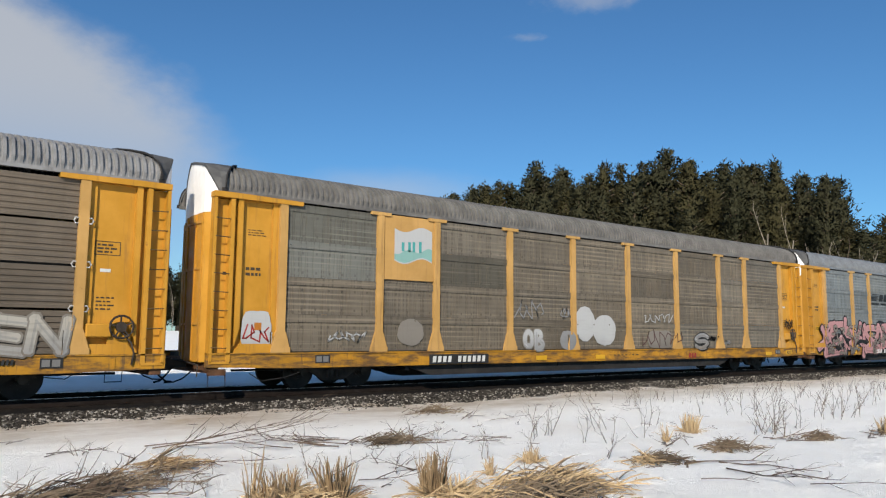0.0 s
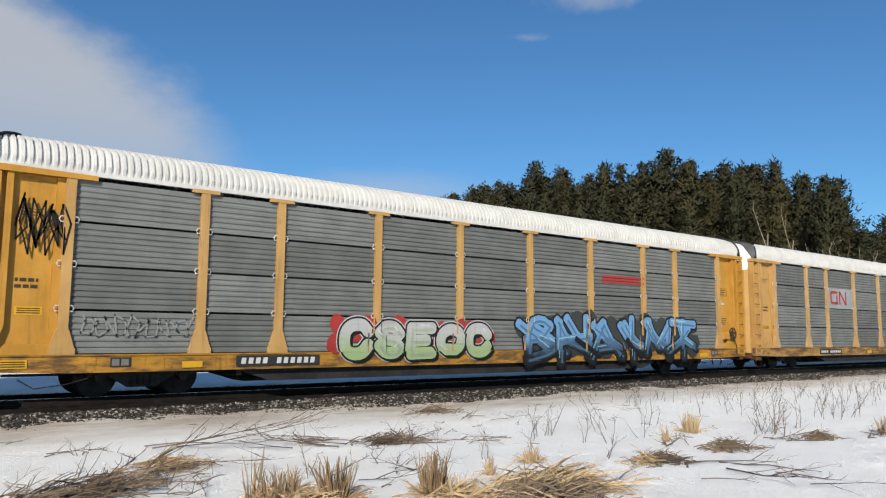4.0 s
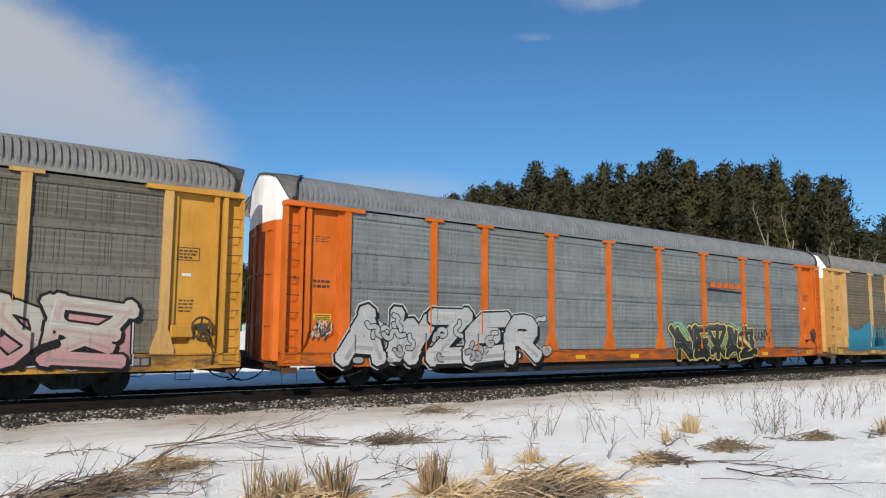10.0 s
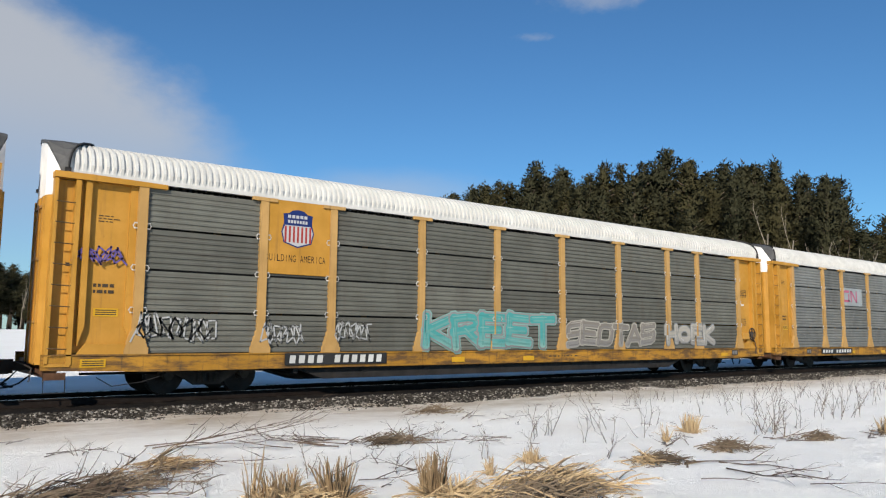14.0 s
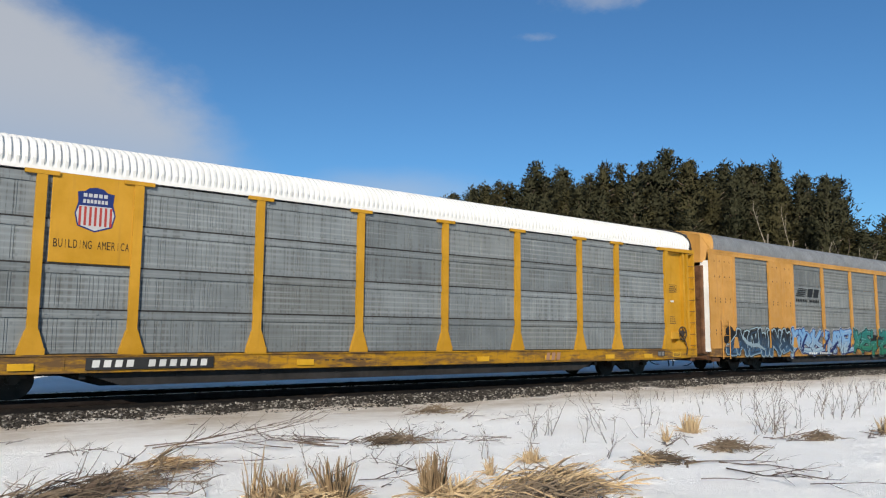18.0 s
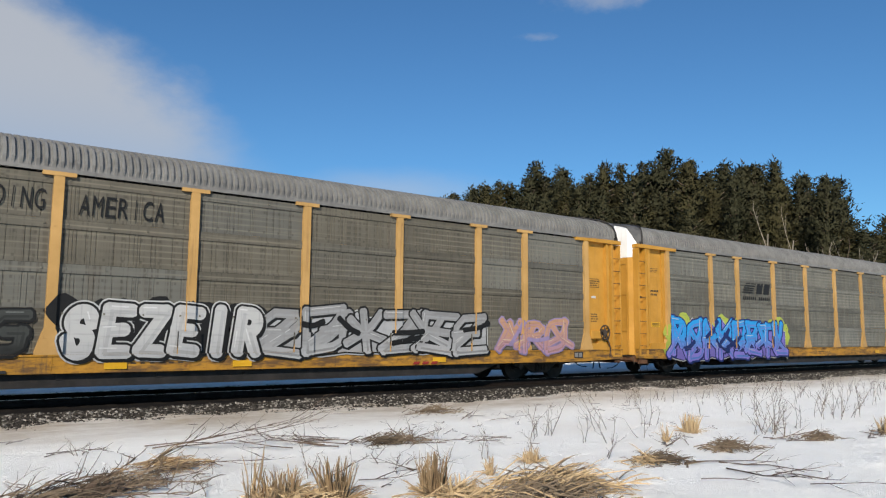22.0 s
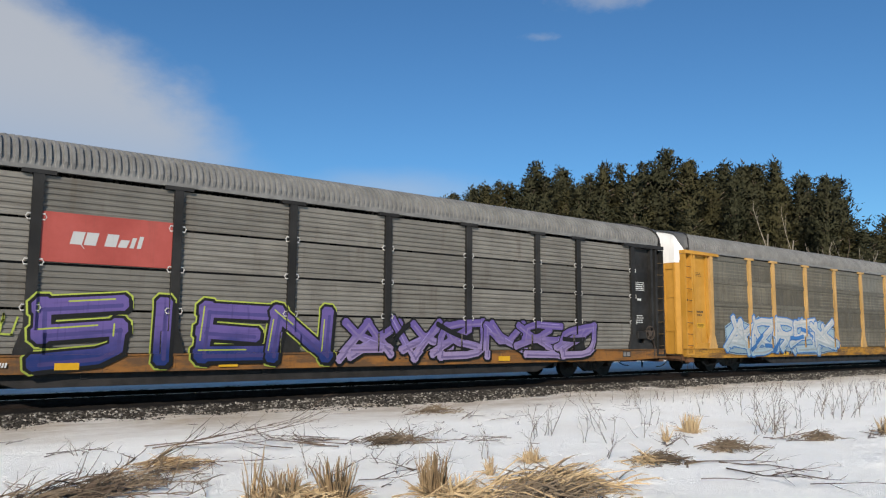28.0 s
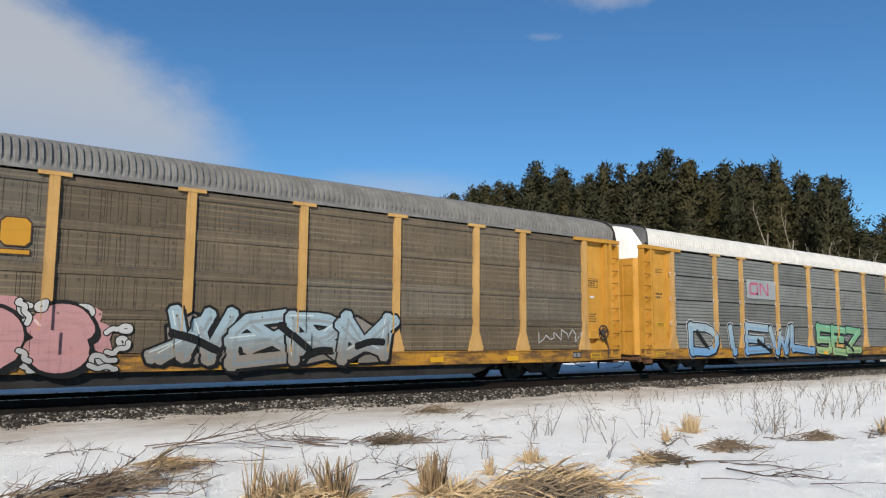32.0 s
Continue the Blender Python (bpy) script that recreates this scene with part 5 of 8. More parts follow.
def octagon_sign(car, side, x0, x1, z0, z1, colour, edge):
    """Eight-sided red sign with a pale border and rows of bars."""
    o = decal(car, side, lambda bm: octagon(bm, x0, x1, z0, z1), edge, "octagon_sign", "red eight-sided sign", 0.004)
    w = x1 - x0
    decal(car, side, lambda bm: octagon(bm, x0 + w * 0.03, x1 - w * 0.03, z0 + w * 0.03, z1 - w * 0.03), WHITE_, "border", "", 0.0055, o)
    decal(car, side, lambda bm: octagon(bm, x0 + w * 0.06, x1 - w * 0.06, z0 + w * 0.06, z1 - w * 0.06), colour, "field", "", 0.007, o)
    def bars(bm):
        for i in range(4):
            z = z1 - (z1 - z0) * (0.22 + 0.165 * i)
            rect(bm, x0 + w * 0.26, x0 + w * 0.36, z - w * 0.11, z)
            rect(bm, x0 + w * 0.42, x0 + w * (0.66 + 0.12 * ((i * 5) % 3) / 2), z - w * 0.09, z - w * 0.01)
    decal(car, side, bars, ORANGE_ if edge == colour else WHITE_, "bars", "", 0.0085, o)


def bar_logo(car, side, x0, x1, z0, z1, colour):
    """Mark of slanting stripes beside two leaning blocks, over a thin rule."""
    w, h = x1 - x0, z1 - z0
    def draw(bm):
        for i in range(5):
            z = z0 + h * (0.92 - 0.13 * i)
            flat(bm, [(x0 + w * (0.12 - 0.03 * i), z), (x0 + w * (0.50 - 0.02 * i), z), (x0 + w * (0.44 - 0.03 * i), z + h * 0.065), (x0 + w * (0.135 - 0.03 * i), z + h * 0.065)])
        for a in (0.47, 0.72):
            flat(bm, [(x0 + w * a, z0 + h * 0.38), (x0 + w * (a + 0.20), z0 + h * 0.38), (x0 + w * (a + 0.26), z0 + h), (x0 + w * (a + 0.06), z0 + h)])
        for i in range(14):
            if i != 7:
                rect(bm, x0 + w * (0.02 + 0.068 * i), x0 + w * (0.02 + 0.068 * i + 0.045), z0 + h * 0.02, z0 + h * 0.20)
    decal(car, side, draw, colour, "painted_logo", "black striped company mark")


def line_logo(car, side, x0, x1, z0, z1, colour):
    """Older mark: thin parallel lines running into two blocks, two rows of bars below."""
    w, h = x1 - x0, z1 - z0
    def draw(bm):
        for i in range(6):
            rect(bm, x0, x0 + w * (0.48 + 0.01 * i), z0 + h * (0.60 + 0.07 * i), z0 + h * (0.63 + 0.07 * i))
        for a in (0.51, 0.66):
            flat(bm, [(x0 + w * (a + 0.02), z0 + h), (x0 + w * (a + 0.13), z0 + h), (x0 + w * (a + 0.11), z0 + h * 0.60), (x0 + w * a, z0 + h * 0.60)])
        for r in range(2):
            for i in range(8):
                rect(bm, x0 + w * (0.42 + 0.07 * i), x0 + w * (0.42 + 0.07 * i + 0.05), z0 + h * (0.05 + 0.25 * r), z0 + h * (0.23 + 0.25 * r))
    decal(car, side, draw, colour, "painted_logo", "black lined company mark")


def three_bars(car, side, x0, x1, z0, z1, colour):
    """Yellow block mark: three chunky blocks with cut corners over a rule, edged in dark brown."""
    w, h = x1 - x0, z1 - z0
    def draw(bm, g=0.0):
        for i in range(3):
            a, b = x0 + w * 0.355 * i - g, x0 + w * (0.355 * i + 0.29) + g
            lo, hi, n = z0 + h * 0.24 - g, z1 + g, w * 0.05
            flat(bm, [(a + n, lo), (b - n, lo), (b, lo + n), (b, hi - n), (b - n, hi), (a + n, hi), (a, hi - n), (a, lo + n)])
        rect(bm, x0 - g, x1 + g, z0 - g, z0 + h * 0.11 + g)
    decal(car, side, lambda bm: draw(bm, 0.025), (0.05, 0.03, 0.02), "block_mark", "yellow block mark over a rule", 0.004)
    decal(car, side, draw, colour, "block_face", "", 0.007)


def worm_sign(car, side, x0, x1, z0, z1, colour):
    """Pale plate with one thick red line that winds along it."""
    p = sign_plate(car, x0, x1, z0, z1, PALE_PLATE, "pale grey sign plate with a winding red line")
    w, h = x1 - x0, z1 - z0
    t = h * 0.13
    def draw(bm):
        a, b, lo, hi = x0 + w * 0.08, x0 + w * 0.74, z0 + h * 0.2, z0 + h * 0.86
        m = (a + b) / 2
        for r in ((a, a + t, lo + t * 0.6, hi - t * 0.6), (a + t * 0.5, m - w * 0.04, lo, lo + t), (a + t * 0.5, m - w * 0.04, hi - t, hi), (m - w * 0.04 - t, m - w * 0.04, lo, hi - h * 0.2), (m + w * 0.02, m + w * 0.02 + t, lo, hi), (b - t, b, lo, hi)):
            rect(bm, *r)
        flat(bm, [(m + w * 0.02, hi), (m + w * 0.02 + t * 1.3, hi), (b, lo), (b - t * 1.3, lo)])
    on_plate(p, draw, colour, "winding_line", SCREEN - 0.049, "red winding line")


def shield_sign(car, side, x0, x1, z0, z1, words):
    """Yellow plate over the upper screens with a red, white and blue shield."""
    p = sign_plate(car, x0 + 0.02, x1 - 0.02, z0, z1, side.paint, "yellow plate with a striped shield")
    w, h = x1 - x0, z1 - z0
    cx, s = (x0 + x1) / 2 - 0.02 * w, w * 0.225 if words else w * 0.33
    c, t = z0 + h * (0.60 if words else 0.52), h * (0.25 if words else 0.40)
    def outline(k):
        return [(cx - s * 0.9 * k, c + t * 0.75 * k), (cx - s * 0.55 * k, c + t * 0.80 * k), (cx - s * 0.35 * k, c + t * 0.95 * k), (cx, c + t * k), (cx + s * 0.35 * k, c + t * 0.95 * k), (cx + s * 0.55 * k, c + t * 0.80 * k), (cx + s * 0.9 * k, c + t * 0.75 * k), (cx + s * 0.85 * k, c + t * 0.3 * k), (cx + s * k, c - t * 0.2 * k), (cx + s * 0.85 * k, c - t * 0.75 * k), (cx, c - t * k), (cx - s * 0.85 * k, c - t * 0.75 * k), (cx - s * k, c - t * 0.2 * k), (cx - s * 0.85 * k, c + t * 0.3 * k)]
    y = SCREEN - 0.049
    sh = on_plate(p, lambda bm: flat(bm, outline(1.0)), NAVY_, "shield", y)
    on_plate(p, lambda bm: flat(bm, [(px, min(pz, c + t * 0.16)) for px, pz in outline(0.93)]), WHITE_, "shield_field", y - 0.001)
    def stripes(bm):
        for i in range(7):
            a = cx - s * 0.80 + i * s * 0.25
            rect(bm, a, a + s * 0.12, c - t * 0.72, c + t * 0.12)
    on_plate(p, stripes, RED_, "shield_stripes", y - 0.002)
    def bars(bm):
        for r, n in ((0.55, 5), (0.28, 7)):
            for i in range(n):
                a = cx - s * 0.62 + i * s * 1.24 / n
                rect(bm, a, a + s * 0.9 / n, c + t * r, c + t * (r + 0.16))
    on_plate(p, bars, WHITE_, "shield_bars", y - 0.002)
    if words:
        bm = letters("BUILDING AMERICA", x0 + w * 0.05, x1 - w * 0.12, z0 + h * 0.165, z0 + h * 0.255, 0.0, random.Random(1), 0, 0.0)
        bmesh.ops.translate(bm, verts=bm.verts, vec=(0, y, 0))
        part("slogan", bm, spray(BLACK_, worn=0.0), p, "black painted words")


def flag_sign(car, side, x0, x1, z0, z1):
    """Yellow plate with a white pennant that waves over green."""
    p = sign_plate(car, x0, x1, z0, z1, P_PALE, "yellow plate with a white and green pennant")
    w, h = x1 - x0, z1 - z0
    y = SCREEN - 0.049
    xs = [x0 + w * (0.17 + 0.7 * i / 8) for i in range(9)]
    top = [z0 + h * (0.80 - 0.05 * math.sin(i * 0.8)) for i in range(9)]
    low = [z0 + h * (0.30 - 0.05 * math.sin(i * 0.8)) for i in range(9)]
    on_plate(p, lambda bm: flat(bm, list(zip(xs, low)) + list(zip(xs, top))[::-1]), WHITE_, "pennant", y)
    on_plate(p, lambda bm: flat(bm, list(zip(xs, [l + h * 0.02 for l in low])) + [(x, l + h * (0.10 + 0.12 * math.sin(i * 0.6) ** 2)) for i, (x, l) in enumerate(zip(xs, low))][::-1]), MINT_, "pennant_band", y - 0.001)
    on_plate(p, lambda bm: [rect(bm, x0 + w * a, x0 + w * (a + 0.05), z0 + h * 0.45, z0 + h * (0.56 + a * 0.1)) for a in (0.30, 0.42, 0.5, 0.62)], TEAL_, "pennant_marks", y - 0.001)


def bracket_sign(car, side, x0, x1, z0, z1):
    """Pale plate with black brackets and bars."""
    p = sign_plate(car, x0, x1, z0, z1, PALE_PLATE, "pale grey sign plate with black bracket marks")
    w, h = x1 - x0, z1 - z0
    y = SCREEN - 0.049
    def draw(bm):
        for a, s in ((0.19, 1), (0.83, -1)):
            xx = x0 + w * a
            for r in ((xx, xx + s * w * 0.022, 0.22, 0.88), (xx, xx + s * w * 0.06, 0.82, 0.88), (xx, xx + s * w * 0.06, 0.22, 0.28)):
                rect(bm, min(r[0], r[1]), max(r[0], r[1]), z0 + h * r[2], z0 + h * r[3])
        for i in range(3):
            a = x0 + w * (0.29 + 0.16 * i)
            rect(bm, a, a + w * 0.12, z0 + h * 0.42, z0 + h * 0.76)
        for a in (0.26, 0.33, 0.68, 0.75):
            octagon(bm, x0 + w * a, x0 + w * (a + 0.035), z0 + h * 0.10, z0 + h * 0.18)
    tagged(on_plate(p, draw, BLACK_, "bracket_mark", y), kind="stuff")


def red_sign(car, side, x0, x1, z0, z1):
    """Faded red plate with leaning white bars."""
    p = sign_plate(car, x0, x1, z0, z1, paint((0.30, 0.058, 0.046), 0.4, 0.1, "faded red plate"), "faded red sign plate with white bars")
    w, h = x1 - x0, z1 - z0
    def draw(bm):
        for i, (a, b, t) in enumerate(((0.22, 0.30, 0.64), (0.32, 0.40, 0.64), (0.47, 0.55, 0.64), (0.57, 0.63, 0.54), (0.66, 0.685, 0.60), (0.715, 0.74, 0.64), (0.30, 0.30, 0.3))):
            z, l = z0 + h * 0.38, h * 0.06
            flat(bm, [(x0 + w * a, z), (x0 + w * b + 0.02, z), (x0 + w * b + 0.02 + l, z0 + h * t), (x0 + w * a + l, z0 + h * t)])
    on_plate(p, draw, WHITE_, "white_bars", SCREEN - 0.049, "white leaning bars")


def swoosh(car, side, x0, x1, z0, z1, colour):
    w, h = x1 - x0, z1 - z0
    def draw(bm):
        for i in range(5):
            a = x0 + w * (0.06 + 0.18 * i)
            flat(bm, [(a, z0 + h * 0.4), (a + w * 0.15, z0 + h * 0.4), (a + w * 0.19, z0 + h * 0.9), (a + w * 0.05, z0 + h * 0.9)])
    o = decal(car, side, lambda bm: flat(bm, [(x0, z0 + h * 0.1), (x1, z0), (x1, z0 + h * 0.12), (x0, z0 + h * 0.32)]), BLACK_, "painted_logo", "orange slanted bars over a black stroke")
    decal(car, side, draw, (0.43, 0.09, 0.012), "bars", "", 0.0055, o)


def rail_mark(car, side, x0, x1, z0, z1, colour):
    """Small red mark of three chunky bars on the sill."""
    z0, z1 = max(z0, SILL0 + 0.03), min(z1, SILL1 - 0.05)
    w = x1 - x0
    def draw(bm):
        for i in range(3):
            a = x0 + w * 0.35 * i
            flat(bm, [(a, z0), (a + w * 0.24, z0), (a + w * 0.30, z1), (a + w * 0.06, z1)])
    tagged(decal(car, side, draw, colour, "sill_mark", "small red company mark", 0.006), kind="stuff")


def bar_patch(car, side, x0, x1, z0, z1, colour):
    decal(car, side, lambda bm: [rect(bm, x0, x1 - (x1 - x0) * 0.1 * (i % 2), z0 + (z1 - z0) * (0.02 + 0.34 * i), z0 + (z1 - z0) * (0.28 + 0.34 * i)) for i in range(3)], colour, "painted_patch", "")


def blob_patch(car, side, x0, x1, z0, z1, colour, seed, square=False, lift=0.0025):
    """A patch of paint with an uneven edge."""
    rnd = random.Random(seed)
    cx, cz, a, b, k = (x0 + x1) / 2, (z0 + z1) / 2, (x1 - x0) / 2, (z1 - z0) / 2, 4.5 if square else 2.2
    pts = []
    for i in range(28):
        u = 6.283 * i / 28
        c, d = math.cos(u), math.sin(u)
        r = (abs(c) ** k + abs(d) ** k) ** (-1 / k) * rnd.uniform(0.95, 1.03)
        pts.append((cx + a * r * c, cz + b * r * d))
    decal(car, side, lambda bm: flat(bm, pts), colour, "graffiti", "patch of faded spray paint", lift)


def rolled_patch(car, side, x0, x1, z0, z1, colour):
    """House paint rolled on in rough rounded blocks."""
    def draw(bm):
        rnd = random.Random(3)
        rect(bm, x0, x1, z0, z0 + (z1 - z0) * 0.42)
        blobs(bm, x0 + 0.3, x0 + (x1 - x0) * 0.5, z0 + 0.3, z1 - 0.35, rnd, 26, 0.26, 0.4)
        for i in range(9):
            a = rnd.uniform(x0 + (x1 - x0) * 0.5, x1 - 0.3)
            rect(bm, a, a + 0.14, z0 + 0.2, z1 - rnd.uniform(0.1, 0.5))
    decal(car, side, draw, colour, "graffiti", "rolled-on blue paint")


def tint_strip(car, side, x0, x1, z0, z1, colour, line):
    """A strip of an older painting left on swapped panels."""
    o = decal(car, side, lambda bm: rect(bm, x0, x1, z0, z1), colour, "graffiti", "strip of older blue graffiti", 0.003)
    def marks(bm):
        rnd = random.Random(int(x0 * 10))
        h = z1 - z0
        for i in range(7):
            a, t = x0 + (x1 - x0) * (i + rnd.uniform(0.1, 0.9)) / 7 - 0.1, 0.035
            b, c = a + rnd.uniform(0.15, 0.4), z0 + h * rnd.uniform(0.2, 0.8)
            flat(bm, [(a, z0 + h * 0.05), (a + t, z0 + h * 0.05), (b + t, c), (b, c)])
            if b + 0.3 < x1:
                flat(bm, [(b, c), (b + 0.01, c + t), (b + 0.3, z0 + h * 0.6 + t), (b + 0.3, z0 + h * 0.6)])
    decal(car, side, marks, line, "outline", "", 0.0045, o)


def pale_bands(car, side, x0, x1, z0, z1):
    """Light flanges along the joints of the swapped panels."""
    for b, (a, c) in enumerate(zip(POSTS, POSTS[1:])):
        if b in (1, 7):
            continue
        for i in (1, 2, 3):
            bm = bmesh.new()
            box(bm, a + 0.12, c - 0.12, SCREEN - 0.016, SCREEN - 0.002, SILL1 + 0.02 + i * TIER - 0.10, SILL1 + 0.02 + i * TIER + 0.06)
            part("panel_flange", bm, FLANGE, car)


FLANGE = paint((0.175, 0.185, 0.183), 0.5, 0.1, "grey flange steel")
PALE_PLATE = paint((0.25, 0.27, 0.275), 0.3, 0.05, "pale grey plate")
BLACK_ = (0.011, 0.011, 0.011)
BLUE_ = (0.037, 0.136, 0.341)
BROWN_ = (0.074, 0.031, 0.031)
CREAM_ = (0.338, 0.317, 0.273)
CYAN_ = (0.025, 0.211, 0.422)
DBLUE_ = (0.03, 0.075, 0.14)
DGREEN_ = (0.019, 0.136, 0.074)
DGREY_ = (0.04, 0.043, 0.04)
DMAUVE_ = (0.062, 0.036, 0.052)
DTEAL_ = (0.012, 0.124, 0.118)
GREEN_ = (0.124, 0.31, 0.186)
GREY_ = (0.223, 0.223, 0.223)
HOT_ = (0.347, 0.087, 0.149)
LEAF_ = (0.248, 0.341, 0.155)
LILAC_ = (0.234, 0.184, 0.307)
LIME_ = (0.31, 0.36, 0.062)
MAUVE_ = (0.31, 0.186, 0.26)
MINT_ = (0.191, 0.338, 0.305)
NAVY_ = (0.012, 0.025, 0.112)
ORANGE_ = (0.384, 0.217, 0.136)
PALE_ = (0.246, 0.327, 0.371)
PINK_ = (0.371, 0.196, 0.196)
RED_ = (0.31, 0.037, 0.031)
ROLL_ = (0.019, 0.155, 0.236)
SILVER_ = (0.316, 0.321, 0.326)
SKY_ = (0.125, 0.262, 0.445)
STONE_ = (0.186, 0.167, 0.143)
TEAL_ = (0.062, 0.279, 0.267)
VIOLET_ = (0.105, 0.074, 0.223)
WHITE_ = (0.384, 0.384, 0.378)
YELLOW_ = (0.446, 0.372, 0.124)
MOSS_ = (0.21, 0.25, 0.105)
HAZE_ = (0.16, 0.22, 0.27)
SLATE_ = (0.07, 0.11, 0.15)
FERN_ = (0.10, 0.19, 0.06)
ROSE_ = (0.27, 0.035, 0.085)
GILT_ = (0.40, 0.20, 0.022)
# ---- painted marks, signs and graffiti, car by car ----
graffiti(CARS[-1], SIDES[-1], "MOEN", 8.87, 11.67, 0.94, 1.68, spray(CREAM_, GREY_), STONE_, None, None, 0.10, 1.0, 1, 3)
number_patch(CARS[-1], SIDES[-1], 9.78, 10.83, 0.68, 0.89, False)
flag_sign(CARS[0], SIDES[0], -8.87, -7.04, 2.86, 4.63)
blob_patch(CARS[0], SIDES[0], -12.84, -12.09, 1.00, 1.92, WHITE_, 2, square=True)
scrawl(CARS[0], SIDES[0], -12.78, -12.12, 1.12, 1.62, RED_, 2, 3)
decal(CARS[0], SIDES[0], lambda bm: rect(bm, -12.52, -12.34, 1.46, 1.64), (0.36, 0.13, 0.02), "painted_patch", "")
scrawl(CARS[0], SIDES[0], -10.48, -9.44, 1.16, 1.48, WHITE_, 3, 5)
blob_patch(CARS[0], SIDES[0], -8.41, -7.51, 1.08, 1.81, STONE_, 4)
scrawl(CARS[0], SIDES[0], -3.96, -2.80, 1.85, 2.50, GREY_, 5, 4)
graffiti(CARS[0], SIDES[0], "OB", -3.70, -2.73, 0.89, 1.60, spray(WHITE_, GREY_), STONE_, None, None, 0.00, 0.6, 5, 0)
scrawl(CARS[0], SIDES[0], -2.0, -1.55, 1.9, 2.35, GREY_, 51, 3)
blob_patch(CARS[0], SIDES[0], -1.33, -0.35, 1.20, 2.36, WHITE_, 6)
blob_patch(CARS[0], SIDES[0], -0.45, 0.73, 1.06, 2.10, WHITE_, 61, lift=0.0035)
blob_patch(CARS[0], SIDES[0], -2.05, -1.35, 0.92, 1.55, GREY_, 62, lift=0.0045)
scrawl(CARS[0], SIDES[0], 2.29, 3.97, 1.75, 2.28, WHITE_, 7, 5)
blob_patch(CARS[0], SIDES[0], 2.5, 3.9, 0.95, 1.6, STONE_, 71, square=True)
scrawl(CARS[0], SIDES[0], 2.2, 4.6, 0.95, 1.7, BROWN_, 72, 6)
graffiti(CARS[0], SIDES[0], "S", 5.37, 6.32, 0.88, 1.53, spray(GREY_, STONE_), BLACK_, None, None, 0.10, 0.8, 8, 2)
scrawl(CARS[0], SIDES[0], 6.39, 6.83, 1.21, 1.42, BLACK_, 9, 5)
scrawl(CARS[0], SIDES[0], 7.37, 7.75, 1.07, 1.25, WHITE_, 10, 4)
scrawl(CARS[0], SIDES[0], 12.23, 12.90, 1.70, 2.20, BLACK_, 11, 6)
number_patch(CARS[0], SIDES[0], -7.37, -5.18, 0.55, 0.84, True)
rail_mark(CARS[0], SIDES[0], 4.86, 5.35, 0.59, 0.77, RED_)
graffiti(CARS[1], SIDES[1], "GHOTE", -12.18, -1.50, 0.55, 2.11, spray(PINK_, PINK_), BLACK_, None, None, 0.15, 1.24, 12, 16)
worms(CARS[1], SIDES[1], -12.0, -1.6, 0.62, 1.95, 70, 121, STONE_, BROWN_, 0.05, 0.0012)
graffiti(CARS[1], SIDES[1], "WIML", 1.53, 8.72, 0.55, 1.98, spray(WHITE_, SKY_), BLUE_, WHITE_, BLUE_, 0.10, 1.3, 13, 8)
graffiti(CARS[1], SIDES[1], "WMUEME", 1.40, 8.86, 0.52, 1.60, spray(WHITE_, LILAC_), BLACK_, WHITE_, BLUE_, 0.10, 1.4, 14, 22)
wording(CARS[1], SIDES[1], -0.99, -0.35, 1.99, 2.23, "THE", BLACK_)
wording(CARS[1], SIDES[1], -1.35, 0.52, 1.60, 1.90, "CHALLENGERS", BLACK_)
wording(CARS[1], SIDES[1], -0.20, 0.50, 1.34, 1.61, "CREW", BLACK_)
scrawl(CARS[1], SIDES[1], 1.14, 1.97, 1.37, 1.92, BLACK_, 15, 7)
scrawl(CARS[1], SIDES[1], 9.54, 10.25, 1.08, 1.43, BLACK_, 16, 6)
bar_logo(CARS[1], SIDES[1], -6.96, -4.75, 3.07, 3.63, BLACK_)
graffiti(CARS[1], SIDES[1], "D", -6.13, -5.37, 1.90, 2.25, BLACK_, BLACK_, None, None, 0.00, 0.2, 17, 0)
number_patch(CARS[1], SIDES[1], -6.87, -4.68, 0.56, 0.85, True)
octagon_sign(CARS[2], SIDES[2], -9.61, -7.99, 2.91, 4.42, RED_, RED_)
octagon_sign(CARS[2], SIDES[2], 7.36, 8.97, 2.87, 4.43, RED_, WHITE_)
graffiti(CARS[2], SIDES[2], "ZAK", -12.47, -10.02, 1.00, 1.81, spray(GREEN_, DGREEN_), BROWN_, WHITE_, None, 0.10, 1.0, 18, 4)
graffiti(CARS[2], SIDES[2], "CYOTRKI", -5.10, 4.17, 0.51, 1.83, spray(SKY_, SKY_), BLUE_, WHITE_, None, 0.12, 1.3, 19, 18, 1.3)
worms(CARS[2], SIDES[2], -5.0, 4.0, 0.75, 1.65, 16, 191, DBLUE_, WHITE_, 0.075, 0.024)
for _i, (_x, _z, _r, _c) in enumerate(((-5.35, 1.05, 0.36, BLACK_), (-4.75, 1.25, 0.28, DGREY_), (-4.35, 1.55, 0.24, RED_), (-5.15, 1.4, 0.2, GREY_), (3.0, 1.2, 0.24, BLACK_), (4.25, 1.35, 0.25, RED_), (3.55, 1.3, 0.26, BLACK_), (4.5, 0.9, 0.28, DBLUE_))):
    blob_patch(CARS[2], SIDES[2], _x - _r, _x + _r, _z - _r, _z + _r, _c, 195 + _i, lift=0.0006 + 0.0008 * _i)
